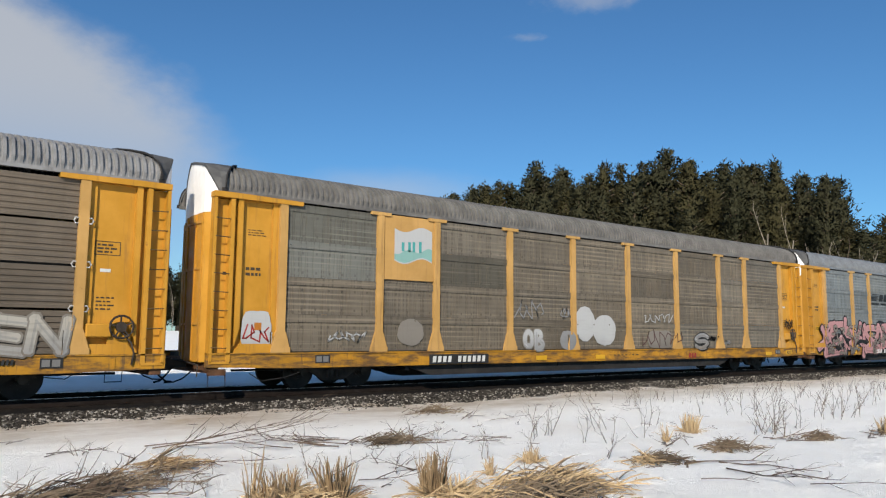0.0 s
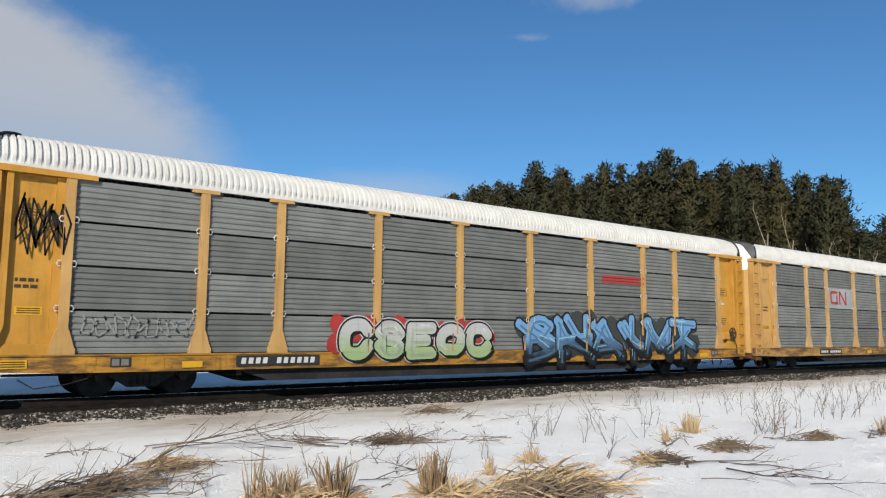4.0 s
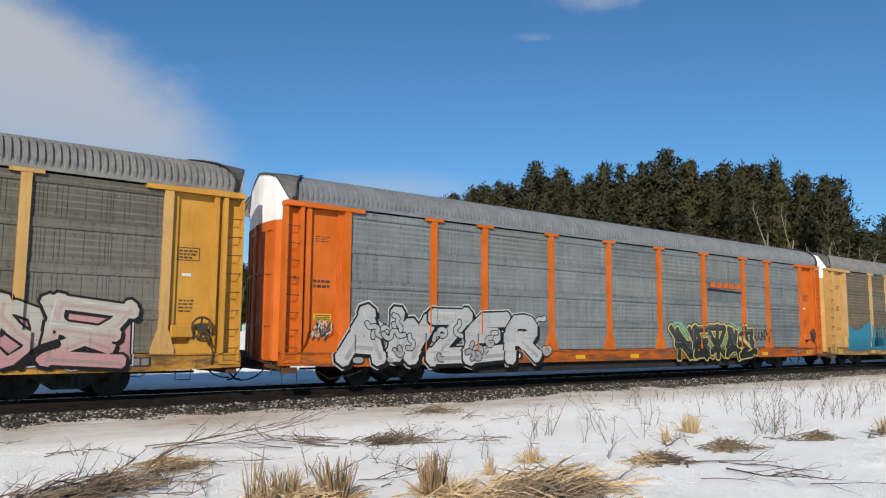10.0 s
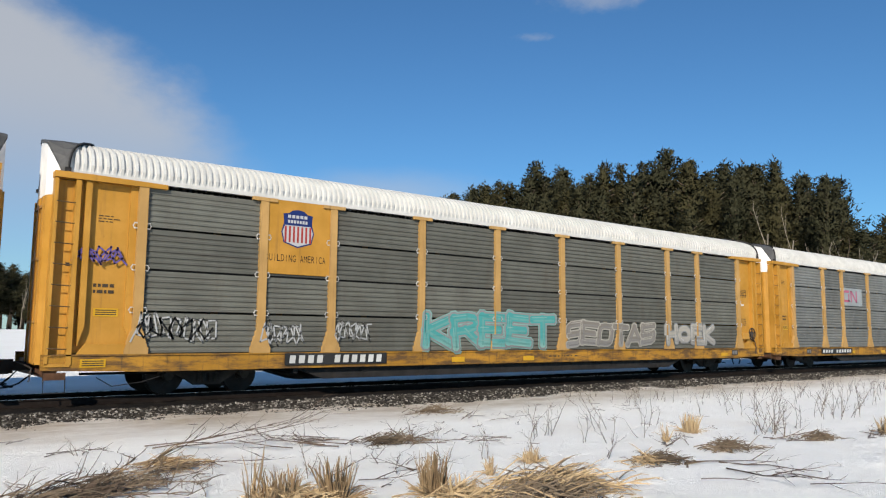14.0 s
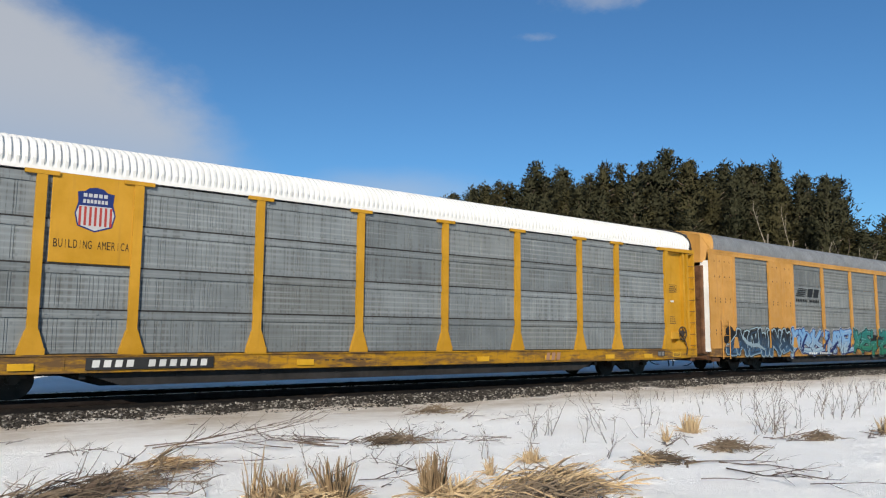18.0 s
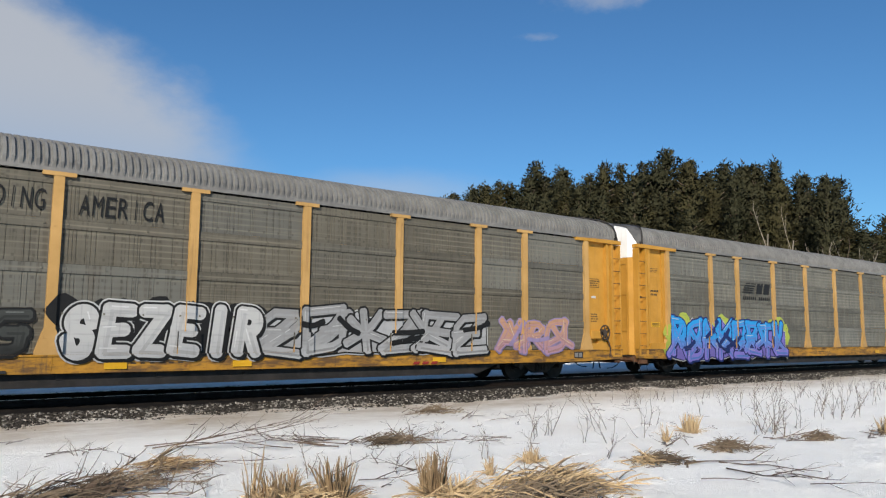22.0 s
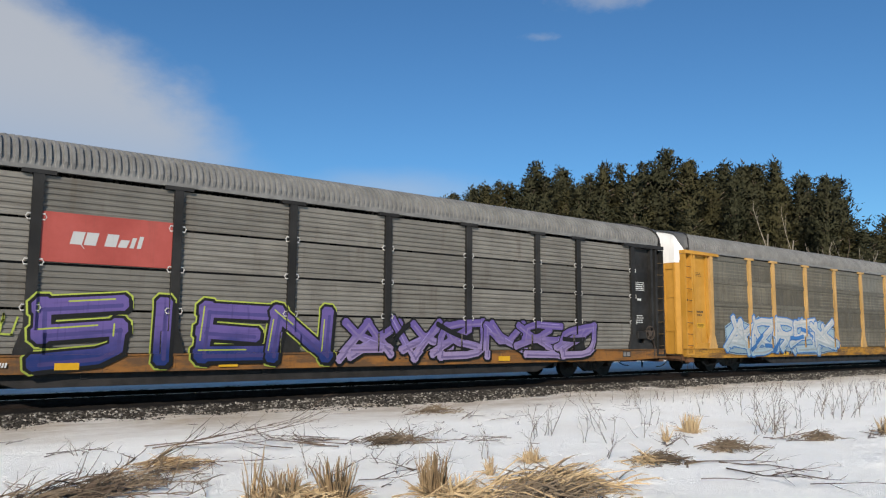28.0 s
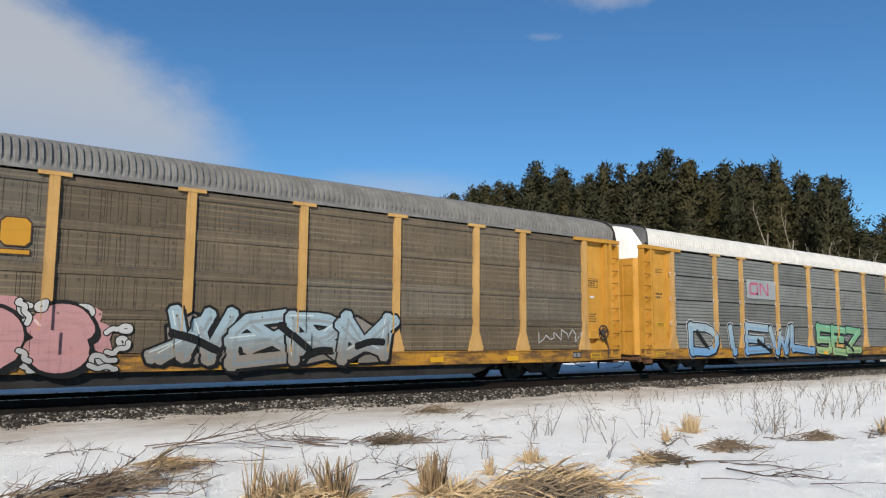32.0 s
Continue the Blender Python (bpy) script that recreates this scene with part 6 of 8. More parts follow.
for _i, (_x, _z, _c) in enumerate(((-4.55, 0.95, YELLOW_), (-2.7, 1.45, YELLOW_), (-1.3, 1.05, ORANGE_), (-0.3, 1.2, YELLOW_), (1.5, 1.15, ORANGE_), (-1.2, 0.68, RED_), (1.9, 0.68, NAVY_), (2.6, 0.7, RED_), (0.9, 0.68, NAVY_), (3.4, 0.68, RED_))):
    blob_patch(CARS[2], SIDES[2], _x - 0.17, _x + 0.17, _z - 0.14, _z + 0.14, _c, 205 + _i, lift=0.034)
tint_strip(CARS[2], SIDES[2], -6.96, -4.44, 3.62, 3.93, PALE_, BLACK_)
tint_strip(CARS[2], SIDES[2], -6.98, -4.41, 2.66, 2.94, PALE_, BLACK_)
tint_strip(CARS[2], SIDES[2], 9.22, 11.79, 2.70, 2.95, PALE_, BLACK_)
tint_strip(CARS[2], SIDES[2], 9.27, 11.80, 0.98, 1.79, PALE_, BLACK_)
scrawl(CARS[2], SIDES[2], -6.19, -5.58, 0.96, 1.40, BLACK_, 20, 8)
scrawl(CARS[2], SIDES[2], 7.35, 8.22, 0.94, 1.44, BLACK_, 21, 8)
scrawl(CARS[2], SIDES[2], 11.94, 13.23, 2.08, 2.76, BLUE_, 22, 7)
number_patch(CARS[2], SIDES[2], -7.34, -5.18, 0.57, 0.79, True)
rail_mark(CARS[2], SIDES[2], 4.77, 5.68, 0.62, 0.82, RED_)
graffiti(CARS[3], SIDES[3], "CSEOC", -5.4, -0.2, 0.72, 1.75, spray(WHITE_, LEAF_), BLACK_, WHITE_, RED_, 0.05, 0.7, 23, 3, 1.2)
graffiti(CARS[3], SIDES[3], "BHAIMT", 1.18, 10.10, 0.53, 2.00, spray(SKY_, BLACK_), BLACK_, None, DGREY_, 0.10, 1.2, 24, 8)
scrawl(CARS[3], SIDES[3], -12.81, -11.87, 2.92, 4.18, BLACK_, 25, 9)
bar_patch(CARS[3], SIDES[3], 4.85, 7.07, 3.20, 3.48, RED_)
number_patch(CARS[3], SIDES[3], -8.15, -5.98, 0.63, 0.87, True)
scrawl(CARS[3], SIDES[3], -11.53, -9.19, 1.19, 1.83, GREY_, 26, 9)
worm_sign(CARS[4], SIDES[4], -6.95, -4.46, 2.76, 3.74, RED_)
number_patch(CARS[4], SIDES[4], -8.13, -5.97, 0.63, 0.84, True)
bar_patch(CARS[4], SIDES[4], 6.87, 7.40, 0.64, 0.80, RED_)
blob_patch(CARS[5], SIDES[5], -1.5, 1.7, 0.58, 0.92, (0.17, 0.15, 0.09), 27, square=True)
worms(CARS[5], SIDES[5], -1.5, 4.7, 0.95, 2.05, 34, 271, (0.10, 0.20, 0.15), None, 0.035, 0.0006)
graffiti(CARS[5], SIDES[5], "EKE", -0.55, 1.5, 0.90, 1.92, spray(WHITE_, SILVER_), DGREY_, None, None, 0.05, 0.9, 28, 3, 0.95)
graffiti(CARS[5], SIDES[5], "TICAN", 1.55, 4.80, 0.75, 1.86, spray((0.26, 0.12, 0.11), STONE_), BROWN_, None, None, 0.10, 0.9, 30, 4, 0.75)
worms(CARS[5], SIDES[5], -1.5, 1.4, 0.62, 1.2, 18, 272, WHITE_, DGREY_, 0.045, 0.012)
worms(CARS[5], SIDES[5], 1.4, 4.9, 0.66, 1.8, 26, 273, CREAM_, None, 0.018, 0.014)
scrawl(CARS[5], SIDES[5], -1.45, -0.75, 1.05, 1.6, CREAM_, 29, 5)
scrawl(CARS[5], SIDES[5], 7.30, 8.58, 1.04, 1.45, BLACK_, 32, 7)
swoosh(CARS[5], SIDES[5], 4.64, 6.93, 3.22, 3.63, ORANGE_)
number_patch(CARS[5], SIDES[5], -6.18, -3.70, 0.50, 0.75, True)
graffiti(CARS[6], SIDES[6], "SPAIN", -11.58, -8.64, 0.64, 1.71, spray(BROWN_, BLACK_), WHITE_, None, None, 0.02, 0.5, 33, 0)
worms(CARS[6], SIDES[6], -6.1, -3.9, 0.95, 2.35, 46, 340, HAZE_, None, 0.024, 0.0018)
worms(CARS[6], SIDES[6], -5.8, -4.2, 0.95, 1.9, 16, 341, SLATE_, None, 0.07, 0.0006)
worms(CARS[6], SIDES[6], -4.0, 5.4, 1.75, 2.35, 60, 342, HAZE_, None, 0.026, 0.0014)
worms(CARS[6], SIDES[6], 4.9, 7.1, 0.95, 2.05, 60, 343, HAZE_, None, 0.022, 0.0013)
worms(CARS[6], SIDES[6], -4.3, 5.3, 0.60, 1.05, 60, 344, FERN_, DGREEN_, 0.05, 0.0016)
worms(CARS[6], SIDES[6], -4.2, 5.5, 0.85, 2.15, 110, 345, CREAM_, BLACK_, 0.036, 0.0022)
graffiti(CARS[6], SIDES[6], "NAVESKYE", -3.95, 5.25, 0.66, 2.08, spray(MOSS_, CREAM_), BLACK_, CREAM_, None, 0.18, 1.24, 34, 24, 0.8)
scrawl(CARS[6], SIDES[6], -6.95, -5.89, 1.56, 1.69, CREAM_, 35, 8)
scrawl(CARS[6], SIDES[6], -6.93, -5.88, 1.37, 1.50, CREAM_, 36, 8)
scrawl(CARS[6], SIDES[6], -6.92, -5.87, 1.19, 1.32, CREAM_, 37, 8)
scrawl(CARS[6], SIDES[6], -6.91, -5.86, 1.01, 1.13, CREAM_, 38, 8)
number_patch(CARS[6], SIDES[6], -7.0, -4.94, 0.64, 0.86, False)
graffiti(CARS[6], SIDES[6], "O", 9.51, 10.56, 0.91, 1.72, CREAM_, STONE_, None, None, 0.00, 0.3, 39, 0)
graffiti(CARS[7], SIDES[7], "GOGL", -11.56, -9.31, 0.88, 1.67, BLACK_, WHITE_, BLACK_, None, 0.05, 0.7, 40, 0)
graffiti(CARS[7], SIDES[7], "TUME", -8.94, -5.13, 0.79, 1.79, spray(WHITE_, GREY_), BLACK_, WHITE_, None, 0.08, 0.6, 41, 0, 1.15)
number_patch(CARS[7], SIDES[7], -6.90, -4.55, 0.64, 0.86, False)
three_bars(CARS[7], SIDES[7], -6.49, -4.82, 2.92, 3.70, GILT_)
graffiti(CARS[7], SIDES[7], "SBRE", -3.94, 1.06, 0.72, 1.83, spray(PINK_, ORANGE_), BLACK_, None, GREEN_, 0.10, 1.2, 42, 8)
graffiti(CARS[7], SIDES[7], "POKADE", 1.65, 11.17, 0.66, 2.05, spray(CREAM_, PINK_), BLACK_, WHITE_, None, 0.10, 1.3, 43, 12)
graffiti(CARS[8], SIDES[8], "AWZER", -12.0, -4.84, 0.62, 2.08, spray(SILVER_, WHITE_), BLACK_, WHITE_, None, 0.18, 1.1, 44, 3, 1.3)
worms(CARS[8], SIDES[8], -12.3, -4.4, 0.7, 1.95, 26, 441, SILVER_, BLACK_, 0.06, 0.0012)
graffiti(CARS[8], SIDES[8], "HETAS", 2.38, 7.73, 0.50, 1.76, spray(DGREY_, BLACK_), YELLOW_, BLACK_, GREEN_, 0.05, 1.2, 45, 5)
swoosh(CARS[8], SIDES[8], 4.54, 7.00, 3.16, 3.57, ORANGE_)
scrawl(CARS[8], SIDES[8], 7.94, 9.05, 1.15, 1.77, BLACK_, 46, 4)
number_patch(CARS[8], SIDES[8], -7.10, -5.59, 0.66, 0.87, True)
scrawl(CARS[8], SIDES[8], -12.76, -12.28, 1.19, 1.76, WHITE_, 47, 6)
rolled_patch(CARS[9], SIDES[9], -11.86, -6.17, 0.77, 2.20, ROLL_)
line_logo(CARS[9], SIDES[9], -6.95, -4.65, 2.99, 3.65, BLACK_)
graffiti(CARS[9], SIDES[9], "ASH", -4.46, -0.94, 0.62, 2.11, spray(STONE_, CREAM_), BLACK_, CREAM_, None, 0.10, 1.2, 48, 8)
graffiti(CARS[9], SIDES[9], "DSH", -3.22, -0.01, 0.63, 2.04, spray(STONE_, CREAM_), BLACK_, CREAM_, None, 0.10, 1.2, 49, 9)
graffiti(CARS[9], SIDES[9], "MRMA", 1.72, 4.15, 0.96, 1.73, spray(CREAM_, GREY_), GREY_, None, None, 0.05, 1.0, 50, 0)
graffiti(CARS[9], SIDES[9], "AVR", 4.68, 8.12, 0.82, 1.75, spray(MINT_, PALE_), TEAL_, MINT_, None, 0.10, 0.9, 51, 2)
number_patch(CARS[9], SIDES[9], -7.11, -4.60, 0.40, 0.66, True)
graffiti(CARS[10], SIDES[10], "MANIC", -11.97, -9.39, 1.09, 1.70, spray(LILAC_, WHITE_), BLACK_, None, None, 0.00, 0.8, 52, 2)
graffiti(CARS[10], SIDES[10], "EHST", -9.10, -7.31, 1.08, 1.78, spray(WHITE_, GREY_), BLACK_, None, None, 0.10, 1.2, 53, 6)
graffiti(CARS[10], SIDES[10], "MBCK", -4.36, -0.79, 0.69, 1.86, spray(WHITE_, SILVER_), BLACK_, None, WHITE_, 0.20, 0.5, 54, 3, 1.15)
scrawl(CARS[10], SIDES[10], -6.79, -4.65, 1.11, 1.64, BLACK_, 55, 10)
scrawl(CARS[10], SIDES[10], -0.63, 0.86, 1.09, 1.74, BLACK_, 56, 10)
scrawl(CARS[10], SIDES[10], 1.80, 4.10, 1.08, 1.79, BLACK_, 57, 10)
scrawl(CARS[10], SIDES[10], 4.62, 7.00, 1.07, 1.84, BLACK_, 58, 10)
scrawl(CARS[10], SIDES[10], 7.26, 8.82, 1.06, 1.87, BLACK_, 59, 10)
scrawl(CARS[10], SIDES[10], 9.34, 11.49, 1.05, 1.92, BLACK_, 60, 10)
number_patch(CARS[10], SIDES[10], -8.45, -6.74, 0.66, 0.89, False)
shield_sign(CARS[11], SIDES[11], -9.07, -7.07, 2.83, 4.74, 1)
scrawl(CARS[11], SIDES[11], -13.11, -12.22, 2.79, 3.24, VIOLET_, 61, 7)
scrawl(CARS[11], SIDES[11], -11.91, -10.07, 1.07, 1.94, WHITE_, 62, 9)
scrawl(CARS[11], SIDES[11], -11.88, -10.27, 1.19, 1.75, BLACK_, 63, 6)
scrawl(CARS[11], SIDES[11], -9.00, -7.87, 1.04, 1.78, WHITE_, 64, 8)
scrawl(CARS[11], SIDES[11], -6.96, -5.90, 1.12, 1.82, WHITE_, 65, 8)
graffiti(CARS[11], SIDES[11], "KREET", -4.18, 1.04, 1.01, 2.01, spray(TEAL_, MINT_), GREY_, MINT_, None, 0.05, 0.9, 66, 2)
graffiti(CARS[11], SIDES[11], "SEOTAS", 1.59, 6.27, 1.06, 1.83, spray(STONE_, GREY_), CREAM_, None, None, 0.10, 1.0, 67, 0)
graffiti(CARS[11], SIDES[11], "HOEK", 6.88, 10.10, 1.08, 1.83, spray(CREAM_, GREY_), GREY_, None, None, 0.00, 0.6, 68, 0)
number_patch(CARS[11], SIDES[11], -8.38, -5.43, 0.62, 0.91, True)
worm_sign(CARS[12], SIDES[12], -7.19, -4.96, 2.94, 3.81, HOT_)
number_patch(CARS[12], SIDES[12], -9.56, -6.43, 0.63, 0.87, True)
graffiti(CARS[13], SIDES[13], "FOMEKS", -11.62, -1.44, 0.69, 2.01, spray((0.24, 0.29, 0.32), (0.10, 0.21, 0.32)), BLACK_, None, DMAUVE_, 0.05, 0.8, 69, 4)
graffiti(CARS[13], SIDES[13], "LINTOK", 1.26, 8.56, 0.74, 2.08, spray((0.13, 0.36, 0.38), (0.05, 0.22, 0.24)), WHITE_, None, DTEAL_, 0.02, 0.9, 70, 2)
blob_patch(CARS[13], SIDES[13], -1.9, 1.3, 0.62, 1.75, DMAUVE_, 131, square=True)
blob_patch(CARS[13], SIDES[13], -1.5, -0.95, 1.35, 1.75, MAUVE_, 132, lift=0.0045)
scrawl(CARS[13], SIDES[13], -1.6, 1.0, 0.95, 1.7, LILAC_, 133, 3)

line_logo(CARS[13], SIDES[13], -6.88, -4.53, 2.85, 3.66, BLACK_)
number_patch(CARS[13], SIDES[13], -7.96, -5.36, 0.61, 0.80, False)
rail_mark(CARS[13], SIDES[13], 5.12, 5.98, 0.64, 0.85, RED_)
scrawl(CARS[13], SIDES[13], -12.94, -12.10, 0.99, 1.61, LILAC_, 71, 6)
shield_sign(CARS[14], SIDES[14], -8.83, -7.03, 2.80, 4.71, 1)
number_patch(CARS[14], SIDES[14], -7.99, -5.29, 0.61, 0.86, True)
rail_mark(CARS[14], SIDES[14], 5.44, 6.10, 0.62, 0.85, ORANGE_)
graffiti(CARS[15], SIDES[15], "JNCWND", -12.65, -7.71, 0.66, 1.66, spray(BLACK_, DBLUE_), PALE_, BLACK_, BLACK_, 0.15, 1.2, 72, 6, 1.15)
graffiti(CARS[15], SIDES[15], "FBLIRE", -7.49, -1.65, 0.64, 1.72, spray(SKY_, PALE_), NAVY_, WHITE_, None, 0.20, 1.24, 73, 14)
graffiti(CARS[15], SIDES[15], "ASHER", -1.53, 3.65, 0.62, 1.75, spray(DTEAL_, DGREEN_), BLACK_, MINT_, None, 0.15, 1.24, 74, 10)
bar_logo(CARS[15], SIDES[15], -6.91, -4.64, 2.98, 3.61, BLACK_)
number_patch(CARS[15], SIDES[15], -6.16, -3.75, 0.48, 0.76, True)
scrawl(CARS[16], SIDES[16], -11.64, -9.18, 1.49, 1.64, WHITE_, 75, 9)
scrawl(CARS[16], SIDES[16], -11.64, -9.18, 1.29, 1.43, WHITE_, 76, 9)
scrawl(CARS[16], SIDES[16], -11.63, -9.18, 1.08, 1.22, WHITE_, 77, 9)
graffiti(CARS[16], SIDES[16], "UREN", -5.88, -1.78, 0.68, 1.85, spray(SILVER_, LILAC_), BLACK_, WHITE_, None, 0.10, 1.2, 78, 6)
graffiti(CARS[16], SIDES[16], "ROCK", -1.40, 4.48, 0.66, 2.05, spray(GREEN_, MINT_), BLACK_, None, None, 0.05, 0.9, 79, 2)
graffiti(CARS[16], SIDES[16], "XABER", 5.32, 10.97, 0.63, 1.87, spray(RED_, BROWN_), BLACK_, None, None, 0.15, 1.3, 80, 8)
line_logo(CARS[16], SIDES[16], -6.78, -4.43, 2.93, 3.66, BLACK_)
number_patch(CARS[16], SIDES[16], -7.94, -5.44, 0.63, 0.84, False)
scrawl(CARS[16], SIDES[16], -12.90, -12.13, 3.82, 4.08, BLACK_, 81, 4)
scrawl(CARS[16], SIDES[16], -12.89, -12.12, 3.36, 3.62, BLACK_, 82, 4)
scrawl(CARS[16], SIDES[16], -12.88, -12.12, 2.90, 3.16, BLACK_, 83, 4)
scrawl(CARS[16], SIDES[16], -12.87, -12.11, 2.44, 2.70, BLACK_, 84, 4)
scrawl(CARS[16], SIDES[16], -12.86, -12.10, 1.99, 2.25, BLACK_, 85, 4)
scrawl(CARS[16], SIDES[16], -12.85, -12.09, 1.54, 1.79, BLACK_, 86, 4)
for _k in (5, 15):
    wording(CARS[_k], SIDES[_k], 12.55, 13.0, 2.30, 2.62, "B1", WHITE_)
scrawl(CARS[16], SIDES[16], 11.21, 11.90, 1.08, 1.90, BLACK_, 87, 8)
shield_sign(CARS[17], SIDES[17], -9.14, -7.08, 2.88, 4.70, 0)
wording(CARS[17], SIDES[17], -6.40, -4.47, 3.86, 4.29, "BUILDING", BLACK_)
wording(CARS[17], SIDES[17], -3.87, -2.07, 3.82, 4.26, "AMERICA", BLACK_)
graffiti(CARS[17], SIDES[17], "BRE", -11.87, -9.65, 0.95, 1.92, spray(CYAN_, SKY_), BLACK_, None, None, 0.05, 1.0, 88, 4)
graffiti(CARS[17], SIDES[17], "NCKNG", -8.08, -4.68, 0.92, 1.77, spray(DGREY_, BLACK_), BLACK_, None, None, 0.15, 1.1, 89, 6)
graffiti(CARS[17], SIDES[17], "SEZEIR", -4.06, 0.35, 0.82, 1.99, spray(WHITE_, SILVER_), BLACK_, WHITE_, BLACK_, 0.10, 0.7, 90, 2, 1.2)
graffiti(CARS[17], SIDES[17], "EGIZSE", 0.21, 7.41, 0.88, 2.00, spray(GREY_, SILVER_), BLACK_, WHITE_, None, 0.15, 1.4, 91, 16)
graffiti(CARS[17], SIDES[17], "ARO", 7.86, 10.92, 0.89, 1.84, spray(ORANGE_, MAUVE_), LILAC_, None, None, 0.10, 1.2, 92, 6)
number_patch(CARS[17], SIDES[17], -7.21, -4.98, 0.41, 0.63, True)
rail_mark(CARS[17], SIDES[17], 4.71, 5.59, 0.45, 0.65, RED_)
graffiti(CARS[18], SIDES[18], "ROHKSETL", -11.73, -3.44, 0.54, 2.03, spray((0.02, 0.24, 0.55), (0.16, 0.13, 0.40)), NAVY_, WHITE_, LIME_, 0.10, 1.3, 93, 20)
wording(CARS[18], SIDES[18], -4.55, -3.51, 1.52, 1.90, "MUW", LILAC_)
bar_logo(CARS[18], SIDES[18], -6.72, -4.45, 2.92, 3.64, BLACK_)
scrawl(CARS[18], SIDES[18], -6.70, -4.60, 0.52, 0.72, WHITE_, 94, 9)
number_patch(CARS[19], SIDES[19], -6.84, -4.31, 0.38, 0.62, True)
rail_mark(CARS[19], SIDES[19], 5.31, 6.22, 0.39, 0.69, RED_)
pale_bands(CARS[19], SIDES[19], -11.73, 12.00, 0.93, 5.51)
bracket_sign(CARS[20], SIDES[20], -6.96, -4.52, 2.84, 3.79)
number_patch(CARS[20], SIDES[20], -7.80, -5.12, 0.61, 0.92, True)
rail_mark(CARS[20], SIDES[20], 5.06, 5.94, 0.64, 0.91, RED_)
red_sign(CARS[21], SIDES[21], -7.05, -4.36, 2.80, 3.83)
wording(CARS[21], SIDES[21], -11.69, -9.95, 1.46, 1.77, "FOR THE", LIME_)
wording(CARS[21], SIDES[21], -11.58, -9.66, 1.23, 1.53, "TAGGER", LIME_)
wording(CARS[21], SIDES[21], -11.11, -9.60, 0.99, 1.26, "FOOLS", LIME_)
scrawl(CARS[21], SIDES[21], -8.90, -7.37, 1.19, 1.82, LIME_, 95, 6)
graffiti(CARS[21], SIDES[21], "SIEN", -7.0, -0.28, 0.70, 2.10, spray(VIOLET_, NAVY_), BLACK_, LIME_, None, 0.10, 1.1, 96, 3)
graffiti(CARS[21], SIDES[21], "AVOMSO", -0.08, 9.80, 0.70, 1.79, spray(VIOLET_, LILAC_), BLACK_, None, None, 0.10, 1.2, 98, 10)
number_patch(CARS[21], SIDES[21], -8.10, -7.35, 0.64, 0.83, False)
graffiti(CARS[22], SIDES[22], "AORSK", -10.87, -1.70, 0.70, 2.18, spray(WHITE_, PALE_), BLUE_, PALE_, None, 0.10, 1.25, 99, 16)
number_patch(CARS[22], SIDES[22], -7.20, -4.76, 0.61, 0.84, False)
rail_mark(CARS[22], SIDES[22], 5.21, 6.06, 0.62, 0.85, BROWN_)
graffiti(CARS[23], SIDES[23], "LEEPA", -9.95, -0.46, 0.58, 1.99, spray(HOT_, PINK_), MINT_, TEAL_, BLACK_, 0.12, 1.4, 100, 16, 1.3)
graffiti(CARS[23], SIDES[23], "CSNES", 0.9, 8.5, 0.55, 1.93, spray(ROSE_, HOT_), WHITE_, MINT_, BLACK_, 0.05, 1.1, 101, 5, 1.22)
worms(CARS[23], SIDES[23], 0.9, 8.6, 0.65, 1.95, 22, 1012, MINT_, None, 0.06, 0.0048)
worms(CARS[23], SIDES[23], 1.0, 8.3, 0.65, 1.75, 16, 1013, PINK_, ROSE_, 0.045, 0.024)
blob_patch(CARS[23], SIDES[23], 0.2, 9.3, 0.56, 2.2, BLACK_, 1011, True, 0.0008)
graffiti(CARS[23], SIDES[23], "WIE", -11.56, -10.58, 1.04, 1.69, TEAL_, DTEAL_, None, None, 0.00, 0.9, 102, 3)
octagon_sign(CARS[23], SIDES[23], -3.06, -2.35, 2.95, 3.59, RED_, WHITE_)
octagon_sign(CARS[23], SIDES[23], 2.68, 3.40, 2.95, 3.61, RED_, WHITE_)
number_patch(CARS[23], SIDES[23], -6.70, -4.52, 0.57, 0.75, False)
scrawl(CARS[23], SIDES[23], -14.01, -13.61, 1.89, 2.45, CREAM_, 103, 5)
graffiti(CARS[24], SIDES[24], "LAHOS", -9.73, -3.33, 0.57, 1.94, spray(PINK_, PINK_), BLACK_, BLACK_, PINK_, 0.05, 0.7, 104, 10, 1.35)
worms(CARS[24], SIDES[24], -10.6, -2.6, 0.62, 2.0, 26, 1041, WHITE_, BLACK_, 0.05, 0.0012)
graffiti(CARS[24], SIDES[24], "WERM", -1.84, 3.98, 0.65, 1.85, spray(PALE_, STONE_), BLACK_, None, None, 0.10, 1.4, 105, 14, 1.25)
three_bars(CARS[24], SIDES[24], -6.44, -4.63, 2.92, 3.64, GILT_)
scrawl(CARS[24], SIDES[24], -12.92, -12.18, 1.68, 2.12, WHITE_, 106, 5)
scrawl(CARS[24], SIDES[24], -11.58, -10.70, 0.99, 1.43, WHITE_, 107, 5)
scrawl(CARS[24], SIDES[24], 9.61, 11.65, 1.11, 1.61, WHITE_, 108, 5)
number_patch(CARS[24], SIDES[24], -6.70, -4.58, 0.51, 0.74, False)
worm_sign(CARS[25], SIDES[25], -6.68, -4.40, 2.98, 3.78, HOT_)
graffiti(CARS[25], SIDES[25], "DIEWL", -10.80, -1.29, 0.66, 1.89, spray(PALE_, SKY_), BLACK_, WHITE_, None, 0.05, 1.1, 109, 6)
graffiti(CARS[25], SIDES[25], "SEZ", -0.86, 3.55, 0.58, 1.92, spray(GREEN_, LEAF_), BLACK_, None, None, 0.05, 1.1, 110, 4)

